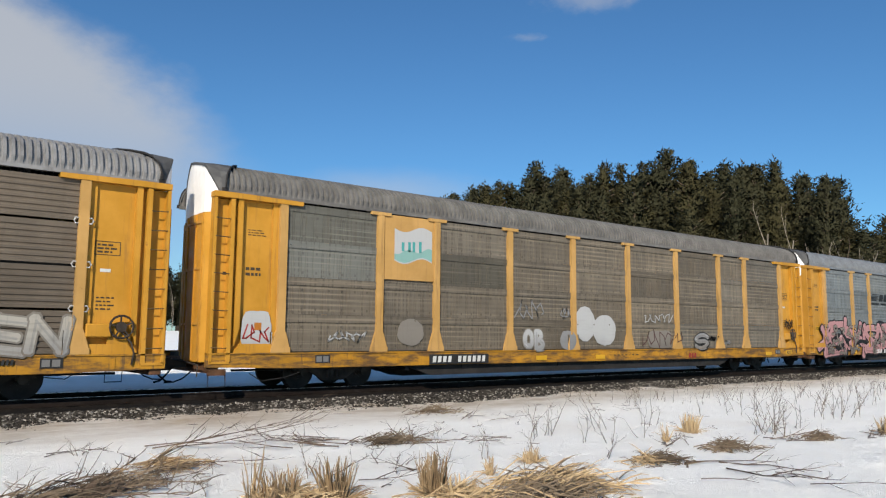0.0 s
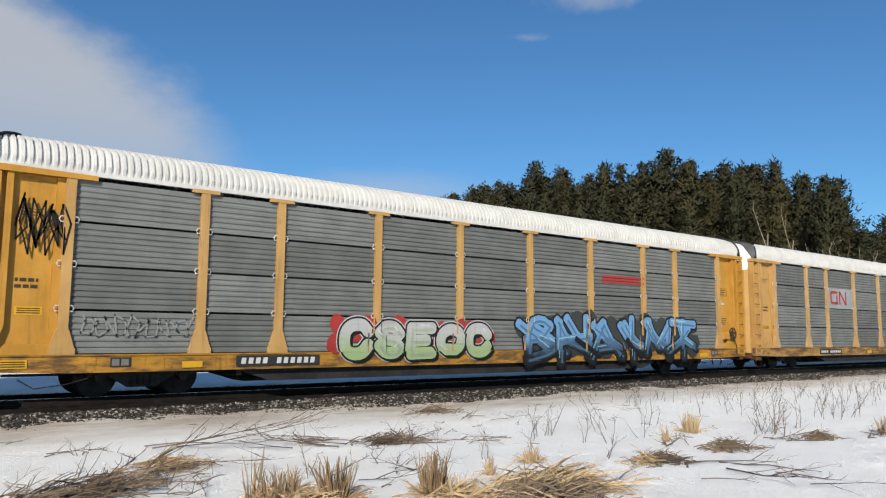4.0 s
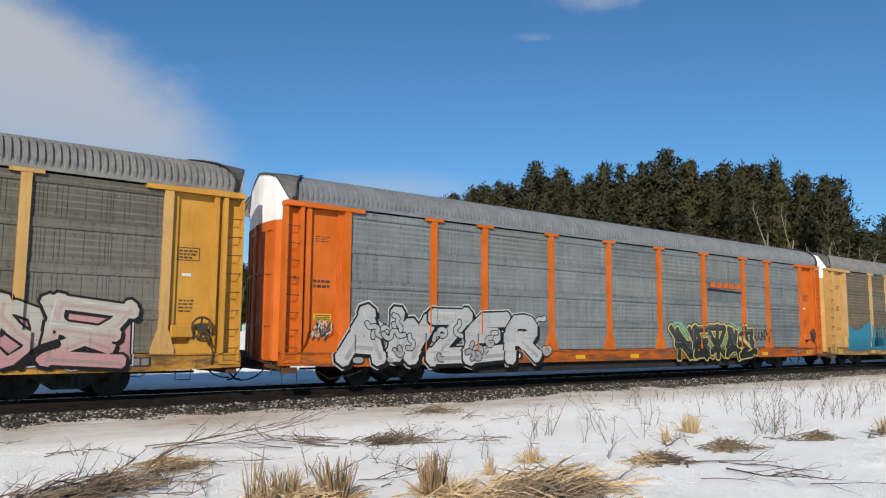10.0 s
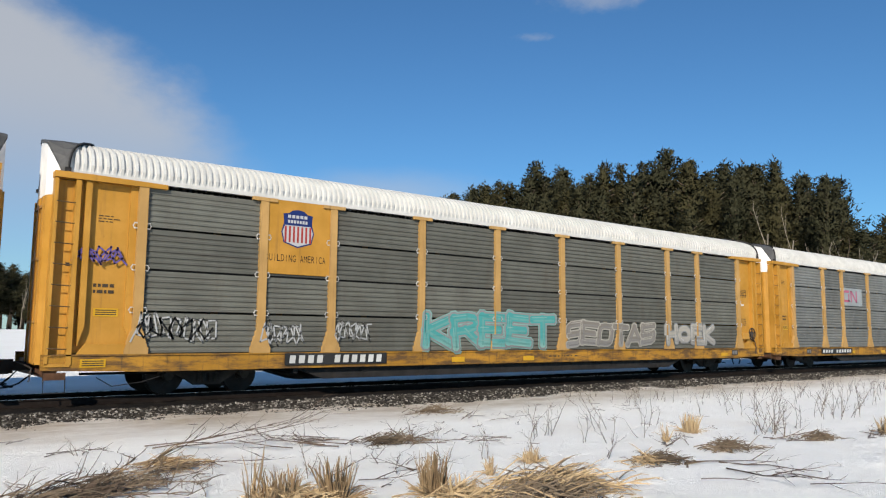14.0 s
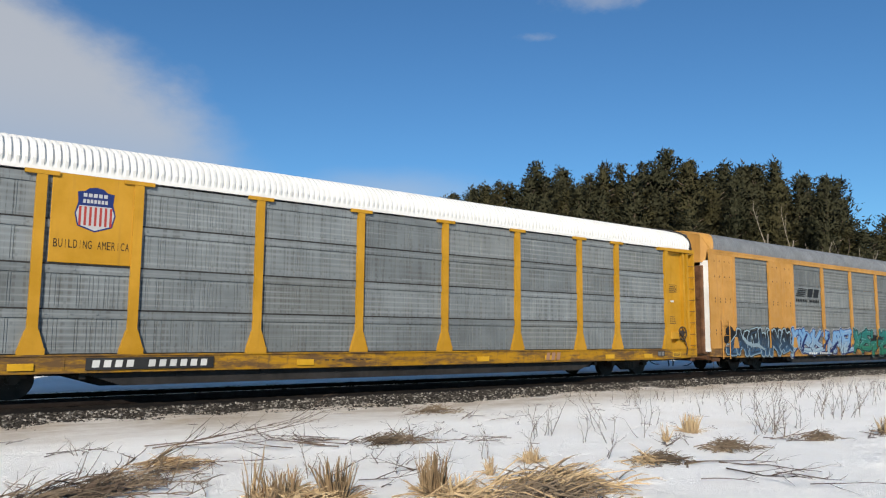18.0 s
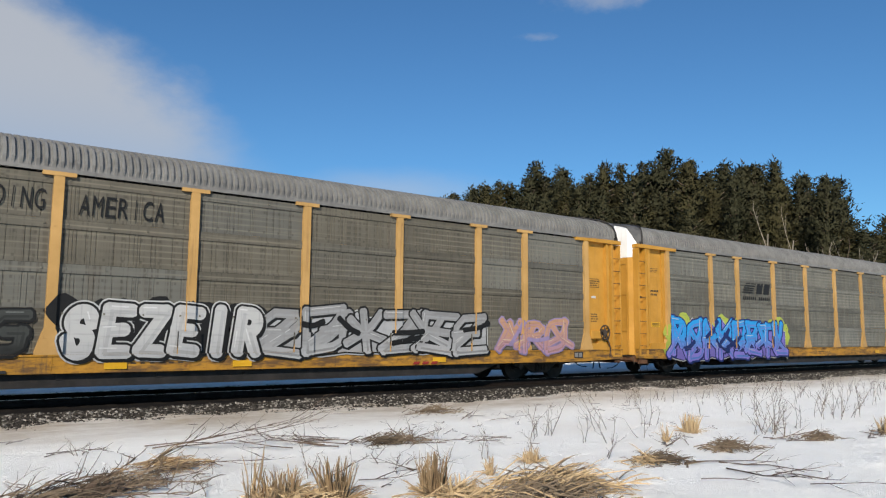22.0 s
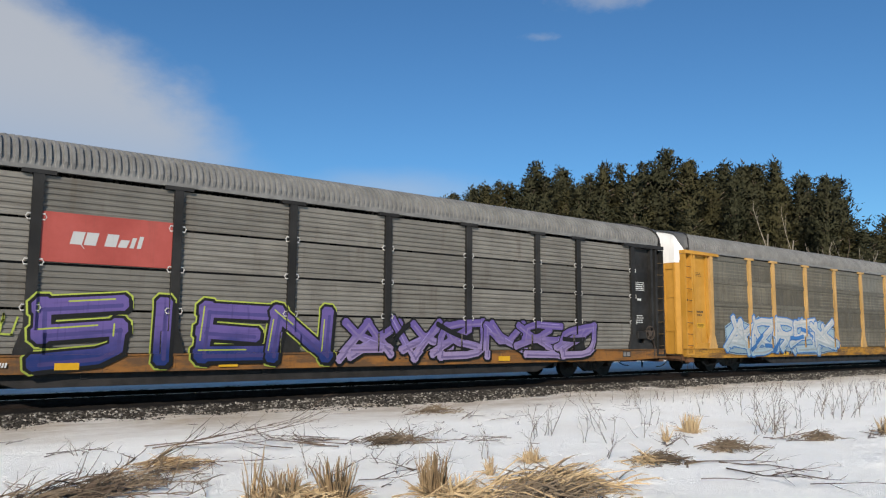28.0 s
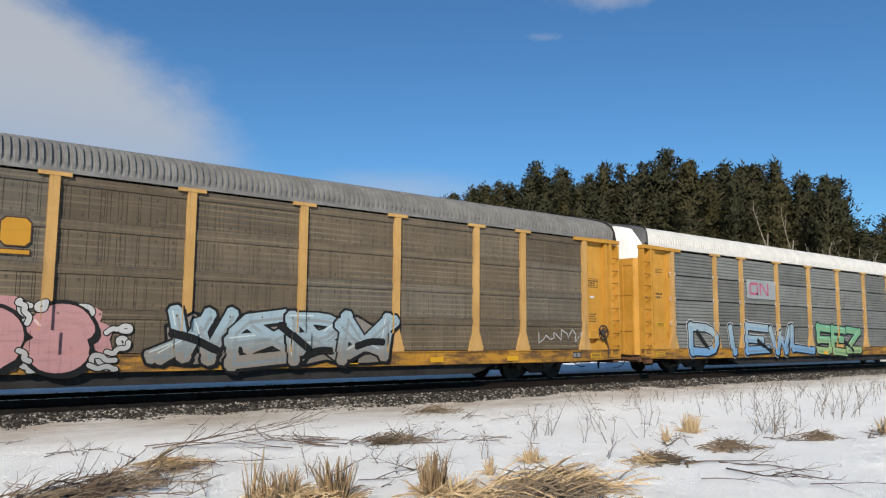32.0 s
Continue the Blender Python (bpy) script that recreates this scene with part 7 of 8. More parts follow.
# ---- locomotive, running cab first ----
LOCO = thing("locomotive", "red diesel locomotive with black trucks and white-edged steps, grimy", "locomotive")
P_LRED = paint((0.25, 0.018, 0.008), 0.35, 0.08, "locomotive red", 0.45)
P_LDARK = paint((0.085, 0.010, 0.008), 0.6, 0.1, "sooty locomotive red", 0.5)
P_GRILLE = metal_mat("dark grille mesh", (0.012, 0.012, 0.012), 0.6, 0.2, 0.4, amount=0.3, scale=8.0)
P_TRIM = paint((0.5, 0.49, 0.47), 0.2, 0.05, "white trim paint", 0.4)
_glass = Mat("dark cab glass", 0.06).color((0.012, 0.016, 0.02))
_glass.b.inputs["Specular IOR Level"].default_value = 0.5
M_PANE = _glass.m


def loco_part(name, material, build, parent=None, label=""):
    bm = bmesh.new()
    build(bm)
    return part(name, bm, material, parent or LOCO, label)


def locomotive():
    loco_part("frame", M_BLACK, lambda bm: (box(bm, -10.5, 10.5, -1.50, 1.50, 1.12, 1.50, 0.01), box(bm, -10.9, 10.9, -0.5, 0.5, 0.6, 1.12)))
    loco_part("walkway", M_BLACK, lambda bm: box(bm, -9.9, 9.95, -1.53, 1.53, 1.50, 1.60))
    for s in (-1, 1):
        for a, b in ((-9.8, -6.0), (-5.9, -1.2), (-1.1, 3.6), (3.7, 8.1), (8.2, 9.2), (9.3, 9.9)):
            loco_part("sill_stripe", P_TRIM, lambda bm: box(bm, a, b, s * 1.545 - 0.008, s * 1.545 + 0.008, 1.49, 1.60), label="white reflective stripe")
    hood = loco_part("long_hood", P_LRED, lambda bm: (box(bm, -6.6, 9.7, -1.0, 1.0, 1.6, 3.65, 0.02), prism(bm, [(-1.0, 3.65), (1.0, 3.65), (0.82, 4.10), (-0.82, 4.10)], "x", -6.6, 4.4)))
    wing = loco_part("radiator_wing", P_LDARK, lambda bm: prism(bm, [(-1.0, 3.25), (1.0, 3.25), (1.48, 3.60), (1.48, 4.18), (1.30, 4.28), (-1.30, 4.28), (-1.48, 4.18), (-1.48, 3.60)], "x", 4.4, 9.75), label="sooty dark red radiator section")
    loco_part("radiator_roof", P_LDARK, lambda bm: box(bm, 4.6, 9.2, -1.2, 1.2, 4.28, 4.42, 0.02))
    for s in (-1, 1):
        for a, b in ((4.6, 6.1), (6.25, 7.7), (7.85, 9.5)):
            loco_part("radiator_screen", P_GRILLE, lambda bm: box(bm, a, b, s * 1.485 - 0.012, s * 1.485 + 0.012, 3.64, 4.04), wing, "black radiator screen")
        x = -6.2
        i = 0
        while x < 9.3:
            w = (0.95, 0.62, 0.62, 1.1)[i % 4]
            dark = i % 4 in (1, 2)
            loco_part("hood_door", P_GRILLE if dark else P_LRED, lambda bm: box(bm, x, x + w, s * 1.0 - 0.02, s * 1.0 + 0.02, 1.75 if not dark else 1.95, 3.25), hood, "black intake grille" if dark else "")
            x += w + 0.12
            i += 1
        for x in np.arange(-9.2, 9.9, 1.72):
            loco_part("stanchion", P_LDARK, lambda bm: tube(bm, [(x, s * 1.50, 1.45), (x, s * 1.50, 2.62)], 0.02, 5))
        for z in (2.62, 2.1):
            loco_part("handrail", P_LDARK, lambda bm: tube(bm, [(-9.2, s * 1.50, z), (0, s * 1.50, z), (9.85, s * 1.50, z)], 0.02, 5))
    # cab and nose
    cab = loco_part("cab", P_LRED, lambda bm: prism(bm, [(-9.15, 1.6), (-6.6, 1.6), (-6.6, 4.46), (-8.7, 4.52), (-9.05, 4.38), (-9.35, 3.45), (-9.35, 1.6)], "y", -1.5, 1.5))
    loco_part("nose", P_LRED, lambda bm: prism(bm, [(-10.3, 1.6), (-9.3, 1.6), (-9.3, 3.45), (-10.15, 3.25), (-10.3, 3.0)], "y", -1.15, 1.15), cab)
    loco_part("cab_roof", P_LDARK, lambda bm: box(bm, -8.8, -6.5, -1.35, 1.35, 4.50, 4.58, 0.02), cab)
    for s in (-1, 1):
        loco_part("windscreen", M_PANE, lambda bm: prism(bm, [(-9.345, 3.58), (-9.09, 4.40), (-9.06, 4.40), (-9.31, 3.58)], "y", s * 0.15, s * 1.35), cab, "dark front window")
        for a, b in ((-8.35, -7.75), (-7.6, -7.05)):
            loco_part("side_window", M_PANE, lambda bm: box(bm, a, b, s * 1.5 - 0.012, s * 1.5 + 0.012, 3.42, 4.12), cab, "dark side window")
            loco_part("window_frame", P_TRIM, lambda bm: [tube(bm, [(a, s * 1.515, 3.42), (b, s * 1.515, 3.42), (b, s * 1.515, 4.12), (a, s * 1.515, 4.12), (a, s * 1.515, 3.42)], 0.015, 4)], cab)
        loco_part("number_board", M_LABEL_B, lambda bm: prism(bm, [(-9.06, 4.36), (-8.72, 4.54), (-8.72, 4.36)], "y", s * 0.6, s * 1.3), cab, "black number board")
        loco_part("number_bars", P_TRIM, lambda bm: [box(bm, -8.3 + i * 0.2, -8.17 + i * 0.2, s * 1.508 - 0.004, s * 1.508 + 0.004, 2.92, 3.18) for i in range(4)], cab, "white bars")
        loco_part("name_bars", P_TRIM, lambda bm: [box(bm, -3.4 + i * 0.36 + r * 0.3, -3.15 + i * 0.36 + r * 0.3, s * 1.025 - 0.003, s * 1.025 + 0.003, 3.05 - r * 0.5, 3.38 - r * 0.5) for r in range(2) for i in range(8 - r)], hood, "two rows of white bars")
    # steps at the four corners
    for e in (-1, 1):
        for s in (-1, 1):
            st = loco_part("step_well", M_BLACK, lambda bm: (box(bm, e * 9.8 - 0.03, e * 9.8 + 0.03, s * 0.9, s * 1.5, 0.35, 1.5), box(bm, e * 10.5 - 0.03, e * 10.5 + 0.03, s * 0.9, s * 1.5, 0.35, 1.5), box(bm, e * 10.15 - 0.36, e * 10.15 + 0.36, s * 0.9, s * 0.98, 0.35, 1.5)))
            for i in range(5):
                loco_part("tread", P_TRIM, lambda bm: box(bm, e * 10.15 - 0.32, e * 10.15 + 0.32, s * 1.46, s * 1.52, 0.38 + i * 0.27, 0.42 + i * 0.27), st, "white-edged step")
            for dx in (9.73, 10.57):
                loco_part("grab_rail", P_TRIM, lambda bm: tube(bm, [(e * dx, s * 1.54, 0.55 if dx < 10.2 else 1.15), (e * dx, s * 1.54, 1.6), (e * (dx - (0.12 if dx < 10.2 else 0.05)), s * 1.54, 2.5), (e * (dx - 0.25), s * 1.52, 2.62)], 0.024, 6), label="white grab rail")
        loco_part("pilot", M_BLACK, lambda bm: prism(bm, [(-1.45, 0.95), (1.45, 0.95), (1.2, 0.15), (-1.2, 0.15)], "x", e * 10.75, e * 10.9))
        loco_part("end_rail", P_LDARK, lambda bm: tube(bm, [(e * 10.85, -1.2, 1.5), (e * 10.85, -1.2, 2.4), (e * 10.85, 1.2, 2.4), (e * 10.85, 1.2, 1.5)], 0.02, 5))
        loco_part("coupler", M_TRUCK, lambda bm: (box(bm, e * 11.0 - 0.18, e * 11.0 + 0.18, -0.1, 0.1, 0.6, 0.8), box(bm, e * 11.14 - 0.05, e * 11.14 + 0.05, -0.17, 0.17, 0.52, 0.86)))
        loco_part("air_hose", M_HOSE, lambda bm: tube(bm, [(e * 10.9, 0.6, 0.8), (e * 11.05, 0.6, 0.4), (e * 11.2, 0.35, 0.3), (e * 11.3, 0.1, 0.3)], 0.03, 6))
        t = loco_part("truck", M_TRUCK, lambda bm: box(bm, e * 6.9 - 2.3, e * 6.9 + 2.3, -0.4, 0.4, 0.45, 0.9))
        for s in (-1, 1):
            loco_part("side_frame", M_TRUCK, lambda bm: prism(bm, [(e * 6.9 + a, z) for a, z in ((-2.75, 0.62), (-2.5, 0.86), (-1.1, 0.82), (-0.6, 1.0), (0.6, 1.0), (1.1, 0.82), (2.5, 0.86), (2.75, 0.62), (2.2, 0.45), (1.5, 0.62), (0.4, 0.42), (-0.4, 0.42), (-1.5, 0.62), (-2.2, 0.45))], "y", s * 1.02, s * 1.20), t)
            for dx in (-1.95, 0.0, 1.95):
                loco_part("axle_box", M_TRUCK, lambda bm: box(bm, e * 6.9 + dx - 0.2, e * 6.9 + dx + 0.2, s * 1.18, s * 1.30, 0.36, 0.72, 0.02), t)
                loco_part("wheel", M_WHEEL, lambda bm: (disc(bm, e * 6.9 + dx, 0.53, s * 0.70, s * 0.83, 0.53, 28), disc(bm, e * 6.9 + dx, 0.53, s * 0.66, s * 0.70, 0.555, 28)), t)
                loco_part("spring", M_WHEEL, lambda bm: tube(bm, [(e * 6.9 + dx + 0.3, s * 1.12, 0.6), (e * 6.9 + dx + 0.3, s * 1.12, 0.95)], 0.07, 8), t)
            loco_part("brake_cylinder", M_TRUCK, lambda bm: tube(bm, [(e * 6.9 - 1.3, s * 1.22, 0.85), (e * 6.9 - 0.7, s * 1.22, 0.85)], 0.11, 10), t)
    loco_part("fuel_tank", M_BLACK, lambda bm: prism(bm, [(-1.45, 1.12), (1.45, 1.12), (1.4, 0.5), (1.1, 0.22), (-1.1, 0.22), (-1.4, 0.5)], "x", -3.4, 3.4))
    for x in (-5.2, -2.1, 1.5):
        loco_part("roof_hatch", P_LDARK, lambda bm: box(bm, x, x + 1.6, -0.6, 0.6, 4.10, 4.20, 0.02), hood)
    loco_part("horn", M_BLACK, lambda bm: [tube(bm, [(-6.2, y, 4.18), (-5.9, y, 4.20)], 0.05, 8, 0.4) for y in (-0.2, 0.0, 0.2)], hood)


locomotive()

# ---- woods ----
def pine_crown(bm, rnd, h, bare, spread):
    """Layers of boughs carrying upturned tufts of needles, ragged and with gaps."""
    z = h * bare
    lop = rnd.uniform(0, 6.283)
    while z < h * 0.99:
        f = (z - h * bare) / (h * (1 - bare))
        reach = spread * 1.15 * min(1.0, 0.5 + f * 2.2) * (1 - f ** 1.5 * 0.93) * rnd.uniform(0.65, 1.1)
        for _ in range(rnd.randint(3, 6)):
            a = rnd.uniform(0, 6.283)
            l = reach * rnd.uniform(0.5, 1.1) * (1 + 0.25 * math.cos(a - lop)) + 0.12
            lift = rnd.uniform(0.1, 0.8) * l
            s = 0.25
            while s < 1.08:
                c = Vector((math.cos(a) * l * s, math.sin(a) * l * s, z + lift * s * s))
                for _ in range(13):
                    p = c + Vector((rnd.gauss(0, 0.17), rnd.gauss(0, 0.17), rnd.gauss(0.03, 0.13)))
                    u = Vector((rnd.gauss(0, 0.8) + math.cos(a) * 0.6, rnd.gauss(0, 0.8) + math.sin(a) * 0.6, rnd.gauss(0.7, 0.5))).normalized() * rnd.uniform(0.10, 0.24)
                    w = u.cross(Vector((math.cos(a) + rnd.gauss(0, 0.4), math.sin(a) + rnd.gauss(0, 0.4), rnd.gauss(0.5, 0.4)))).normalized() * rnd.uniform(0.03, 0.06)
                    bm.faces.new([bm.verts.new(p + d) for d in (-u * 0.4 - w * 0.4, -w, u, w)])
                s += 0.34 / max(l, 0.4)
        z += h * rnd.uniform(0.012, 0.022)


def pine_trunk(bm, rnd, h, bare, spread):
    tube(bm, [(0, 0, -0.3), (rnd.gauss(0, 0.08), rnd.gauss(0, 0.08), h * 0.45), (0, 0, h * 0.97)], 0.17 + h * 0.006, 7, 0.12)
    z = h * 0.25
    while z < h * 0.9:
        a, l = rnd.uniform(0, 6.283), spread * 0.7 * (1 - z / h * 0.5)
        tube(bm, [(0, 0, z), (math.cos(a) * l * 0.5, math.sin(a) * l * 0.5, z + l * 0.12), (math.cos(a) * l, math.sin(a) * l, z + l * 0.35)], 0.045, 4, 0.3)
        z += h * 0.035


def bare_tree(bm, rnd, h):
    """Leafless tree: a forking stem and fine branches."""
    def grow(p, d, l, r, level):
        q = p + d * l + Vector((rnd.gauss(0, 0.05), rnd.gauss(0, 0.05), 0)) * l
        m = (p + q) / 2 + Vector((rnd.gauss(0, 0.03), rnd.gauss(0, 0.03), 0)) * l
        tube(bm, [p, m, q], r, 5 if level < 2 else 3, 0.6)
        if level < 4:
            for _ in range(rnd.randint(1, 3) if level else 6):
                e = (d * 1.9 + Vector((rnd.gauss(0, 0.42), rnd.gauss(0, 0.42), rnd.uniform(0, 0.5)))).normalized()
                s = p.lerp(q, rnd.uniform(0.35, 1.0))
                grow(s, e, l * rnd.uniform(0.22, 0.40), r * 0.42, level + 1)
    grow(Vector((0, 0, -0.3)), Vector((rnd.gauss(0, 0.04), rnd.gauss(0, 0.04), 1)), h * 0.86, 0.07, 0)


PINES = []
for _i in range(7):
    _h, _b, _sp = 10.0, (0.10, 0.22, 0.30, 0.16, 0.12, 0.25, 0.08)[_i], (1.5, 1.8, 2.1, 1.35, 1.7, 2.3, 1.3)[_i]
    PINES.append((shape(("pine_crown", _i), lambda bm: pine_crown(bm, random.Random(40 + _i), _h, _b, _sp)), shape(("pine_trunk", _i), lambda bm: pine_trunk(bm, random.Random(60 + _i), _h, _b, _sp), True)))


def soften(me, rnd):
    """Needles take the light as tufts do: facing out of the crown, not each by its own blade."""
    me.shade_smooth()
    out = []
    for p in me.polygons:
        c = p.center
        v = Vector((c.x, c.y, 0)).normalized() + Vector((rnd.gauss(0, 0.35), rnd.gauss(0, 0.35), rnd.gauss(0.25, 0.25)))
        if p.normal.dot(v) < 0:
            p.flip()
        out.append(v.normalized())
    near = [Vector((0, 0, 1))] * len(me.vertices)
    for p, v in zip(me.polygons, out):
        for k in p.vertices:
            near[k] = v
    me.update()
    me.normals_split_custom_set_from_vertices(near)


for _i, (_crown, _trunk) in enumerate(PINES):
    soften(_crown, random.Random(500 + _i))
BARES = [shape(("bare", _i), lambda bm: bare_tree(bm, random.Random(80 + _i), 10.0)) for _i in range(4)]


def pine(x, y, h, i, warm=False, turn=0.0, wide=1.0):
    t = tagged(new("pine_tree"), "tall yellowish-green pine with dense needles" if warm else "tall dark green pine with dense ragged needles", "tree", "pines in the wood behind the track")
    t.location, t.rotation_euler, t.scale = (x, y, rise(x, y)), (0, 0, turn), (h / 10 * wide, h / 10 * wide, h / 10)
    put("trunk", PINES[i][1], M_BARK, t)
    put("crown", PINES[i][0], M_PINE_WARM if warm else M_PINE, t)


def bare_one(x, y, h, i, pale):
    t = tagged(new("bare_tree"), "slender leafless tree with pale grey-brown bark", "tree", "leafless trees at the edge of the wood")
    t.location, t.rotation_euler, t.scale = (x, y, rise(x, y)), (0, 0, i * 1.7), (h / 10, h / 10, h / 10)
    put("stem", BARES[i % 4], M_PALEBARK if pale else M_BARK, t)


# height of the wood's skyline over its own ground, by bearing from the track's square (degrees)
SKYLINE = [(-4, 3.6), (8, 4.5), (20, 5.2), (30, 6.0), (36.0, 7.4), (38.0, 9.9), (40.5, 11.4), (43.5, 11.2), (45.6, 12.9), (47, 12.1), (50, 12.3), (54.2, 12.9), (58, 12.4), (62, 12.2), (65.2, 11.6), (66.2, 9.6), (67.2, 7.2), (69.0, 8.2), (71, 9.6), (76, 11.0), (84, 10)]


def skyline(b):
    return float(np.interp(b, [p[0] for p in SKYLINE], [p[1] for p in SKYLINE]))


def woods():
    rnd = random.Random(21)
    b = 36.5
    while b < 84:                       # the near stand
        for row in range(4):
            d = 74 + row * 8 + rnd.uniform(-3, 3) + max(0, b - 66) * 1.0
            bb = b + rnd.uniform(-0.7, 0.7)
            x, y = d * math.sin(radians(bb)), d * math.cos(radians(bb))
            if y < 25.5:
                continue
            top = d * math.tan(radians(skyline(bb))) + EYE[2] - rise(x, y)
            h = max(5.0, top * (rnd.uniform(0.84, 1.05) if row in (1, 2) else rnd.uniform(0.6, 1.0)))
            pine(x, y, h, rnd.randrange(7), rnd.random() < 0.22, rnd.uniform(0, 6.28), rnd.uniform(0.85, 1.2) * (15 / h) ** 0.35)
        b += rnd.uniform(0.75, 1.25) * (0.55 if b < 42 else 1.0)
    b = -8.0
    while b < 37:                       # the far edge of the field
        for row in range(4):
            d = 165 + row * 14 + rnd.uniform(-5, 5) - max(0, b - 26) * 5
            bb = b + rnd.uniform(-0.5, 0.5)
            x, y = d * math.sin(radians(bb)), d * math.cos(radians(bb))
            top = d * math.tan(radians(skyline(bb))) + EYE[2] - rise(x, y)
            pine(x, y, max(6, top * rnd.uniform(0.78, 1.03)), rnd.randrange(7), rnd.random() < 0.15, rnd.uniform(0, 6.28), rnd.uniform(1.3, 1.9))
        if rnd.random() < 0.7:
            d = 158 - max(0, b - 26) * 5
            bare_one(d * math.sin(radians(b + 0.4)), d * math.cos(radians(b + 0.4)), rnd.uniform(8, 11), rnd.randrange(8), rnd.random() < 0.4)
        b += rnd.uniform(0.9, 1.4)
    for bb, d, h, pale in ((47.8, 72, 7.6, 0), (49.4, 71, 8.6, 0), (50.4, 70.5, 8.2, 0), (51.2, 70, 9.0, 0), (52.2, 71, 8.4, 0), (53.0, 70, 7.8, 0), (56.6, 69, 8.2, 1), (58.9, 69, 7.6, 0), (60.9, 68, 11.8, 1), (62.3, 68, 11.2, 1), (64.6, 68, 9.0, 1), (66.0, 67, 8.6, 0), (67.2, 67, 8.0, 1)) + tuple((46.5 + 0.42 * q + 0.3 * math.sin(q * 2.3), 66.5 + 2.5 * math.sin(q * 1.7), 6.0 + 1.6 * math.sin(q * 3.1), q % 2) for q in range(54)) + tuple((38.0 + 0.5 * q + 0.2 * math.sin(q * 3.3), 64.0 + 2.0 * math.sin(q * 2.9), 4.2 + 1.1 * math.sin(q * 1.3), 0) for q in range(60)):
        bare_one(d * math.sin(radians(bb)), d * math.cos(radians(bb)), h, int(bb * 3), bool(pale))


woods()

# ---- dead plants standing and lying in the snow ----
def blade(bm, p, d, length, w, bend, rnd):
    """One dry leaf or stalk: a narrow folded strip that bows over."""
    d = d.normalized()
    u = d.cross(Vector((rnd.gauss(0, 1), rnd.gauss(0, 1), 0.2))).normalized() * w
    f = d.cross(u).normalized() * w * 0.5
    pts = [p, p + d * length * 0.5, p + d * length * 0.8 + Vector((bend.x, bend.y, -0.25 * bend.length)) * 0.5, p + d * length + Vector((bend.x, bend.y, -0.7 * bend.length))]
    prev = None
    for i, c in enumerate(pts):
        k = (1.0, 0.95, 0.7, 0.25)[i]
        row = [bm.verts.new(c - u * k), bm.verts.new(c + f * k), bm.verts.new(c + u * k)]
        if prev:
            bm.faces.new((prev[0], prev[1], row[1], row[0]))
            bm.faces.new((prev[1], prev[2], row[2], row[1]))
        prev = row


def stub_clump(x, y, h, r, count, seed, label="upright clump of cut dry straw-coloured stalks"):
    """Stiff stubble of cattail standing in the snow, with bent blades round its foot."""
    rnd = random.Random(seed)
    bm = bmesh.new()
    r *= 0.78
    for _ in range(int(count * 1.2)):
        a, d = rnd.uniform(0, 6.283), r * math.sqrt(rnd.random())
        p = Vector((math.cos(a) * d, math.sin(a) * d, -0.04))
        v = Vector((math.cos(a) * 0.18 * d / r + rnd.gauss(0, 0.09), math.sin(a) * 0.18 * d / r + rnd.gauss(0, 0.09), 1))
        blade(bm, p, v, h * rnd.uniform(0.45, 1.1), rnd.uniform(0.005, 0.013), Vector((rnd.gauss(0, 0.03), rnd.gauss(0, 0.03), 0)), rnd)
    for _ in range(count // 2):
        a = rnd.uniform(0, 6.283)
        p = Vector((math.cos(a) * r * 0.9, math.sin(a) * r * 0.9, 0.02))
        blade(bm, p, Vector((math.cos(a), math.sin(a), rnd.uniform(0.05, 0.7))), h * rnd.uniform(0.3, 0.8), rnd.uniform(0.004, 0.008), Vector((rnd.gauss(0, 0.05), rnd.gauss(0, 0.05), 0)), rnd)
    ob = part("straw_clump", bm, M_STRAW, None)
    ob.location = (x, y, rise(x, y))
    tagged(ob, label, "dry plant", "straw clumps in the snow", "stuff")


def straw_mat(x, y, rx, ry, count, seed, turn=0.0, h=0.12, dull=False, label="flattened mat of dead straw on the snow"):
    rnd = random.Random(seed)
    bm = bmesh.new()
    for _ in range(int(count * 0.95)):
        a, d = rnd.uniform(0, 6.283), math.sqrt(rnd.random()) * rnd.choice((0.4, 0.7, 1.0, 1.5))
        px, py = math.cos(a) * d * rx, math.sin(a) * d * ry
        p = Vector((px * math.cos(turn) - py * math.sin(turn), px * math.sin(turn) + py * math.cos(turn), rnd.uniform(0.0, h) * max(0, 1 - d * 0.7)))
        b = rnd.uniform(0, 6.283) if rnd.random() < 0.5 else turn + rnd.gauss(0, 0.7)
        long = rnd.uniform(0.14, 0.55) * min(1.0, rx * 1.8)
        p -= Vector((math.cos(b), math.sin(b), 0)) * long * 0.4
        blade(bm, p, Vector((math.cos(b), math.sin(b), rnd.gauss(0.10, 0.24))), long, rnd.uniform(0.004, 0.009), Vector((rnd.gauss(0, 0.04), rnd.gauss(0, 0.04), 0)), rnd)
    ob = part("straw_mat", bm, M_DULLSTRAW if dull else M_STRAW, None)
    ob.location = (x, y, rise(x, y) + 0.01)
    tagged(ob, label, "dead grass", "mats of dead straw", "stuff")


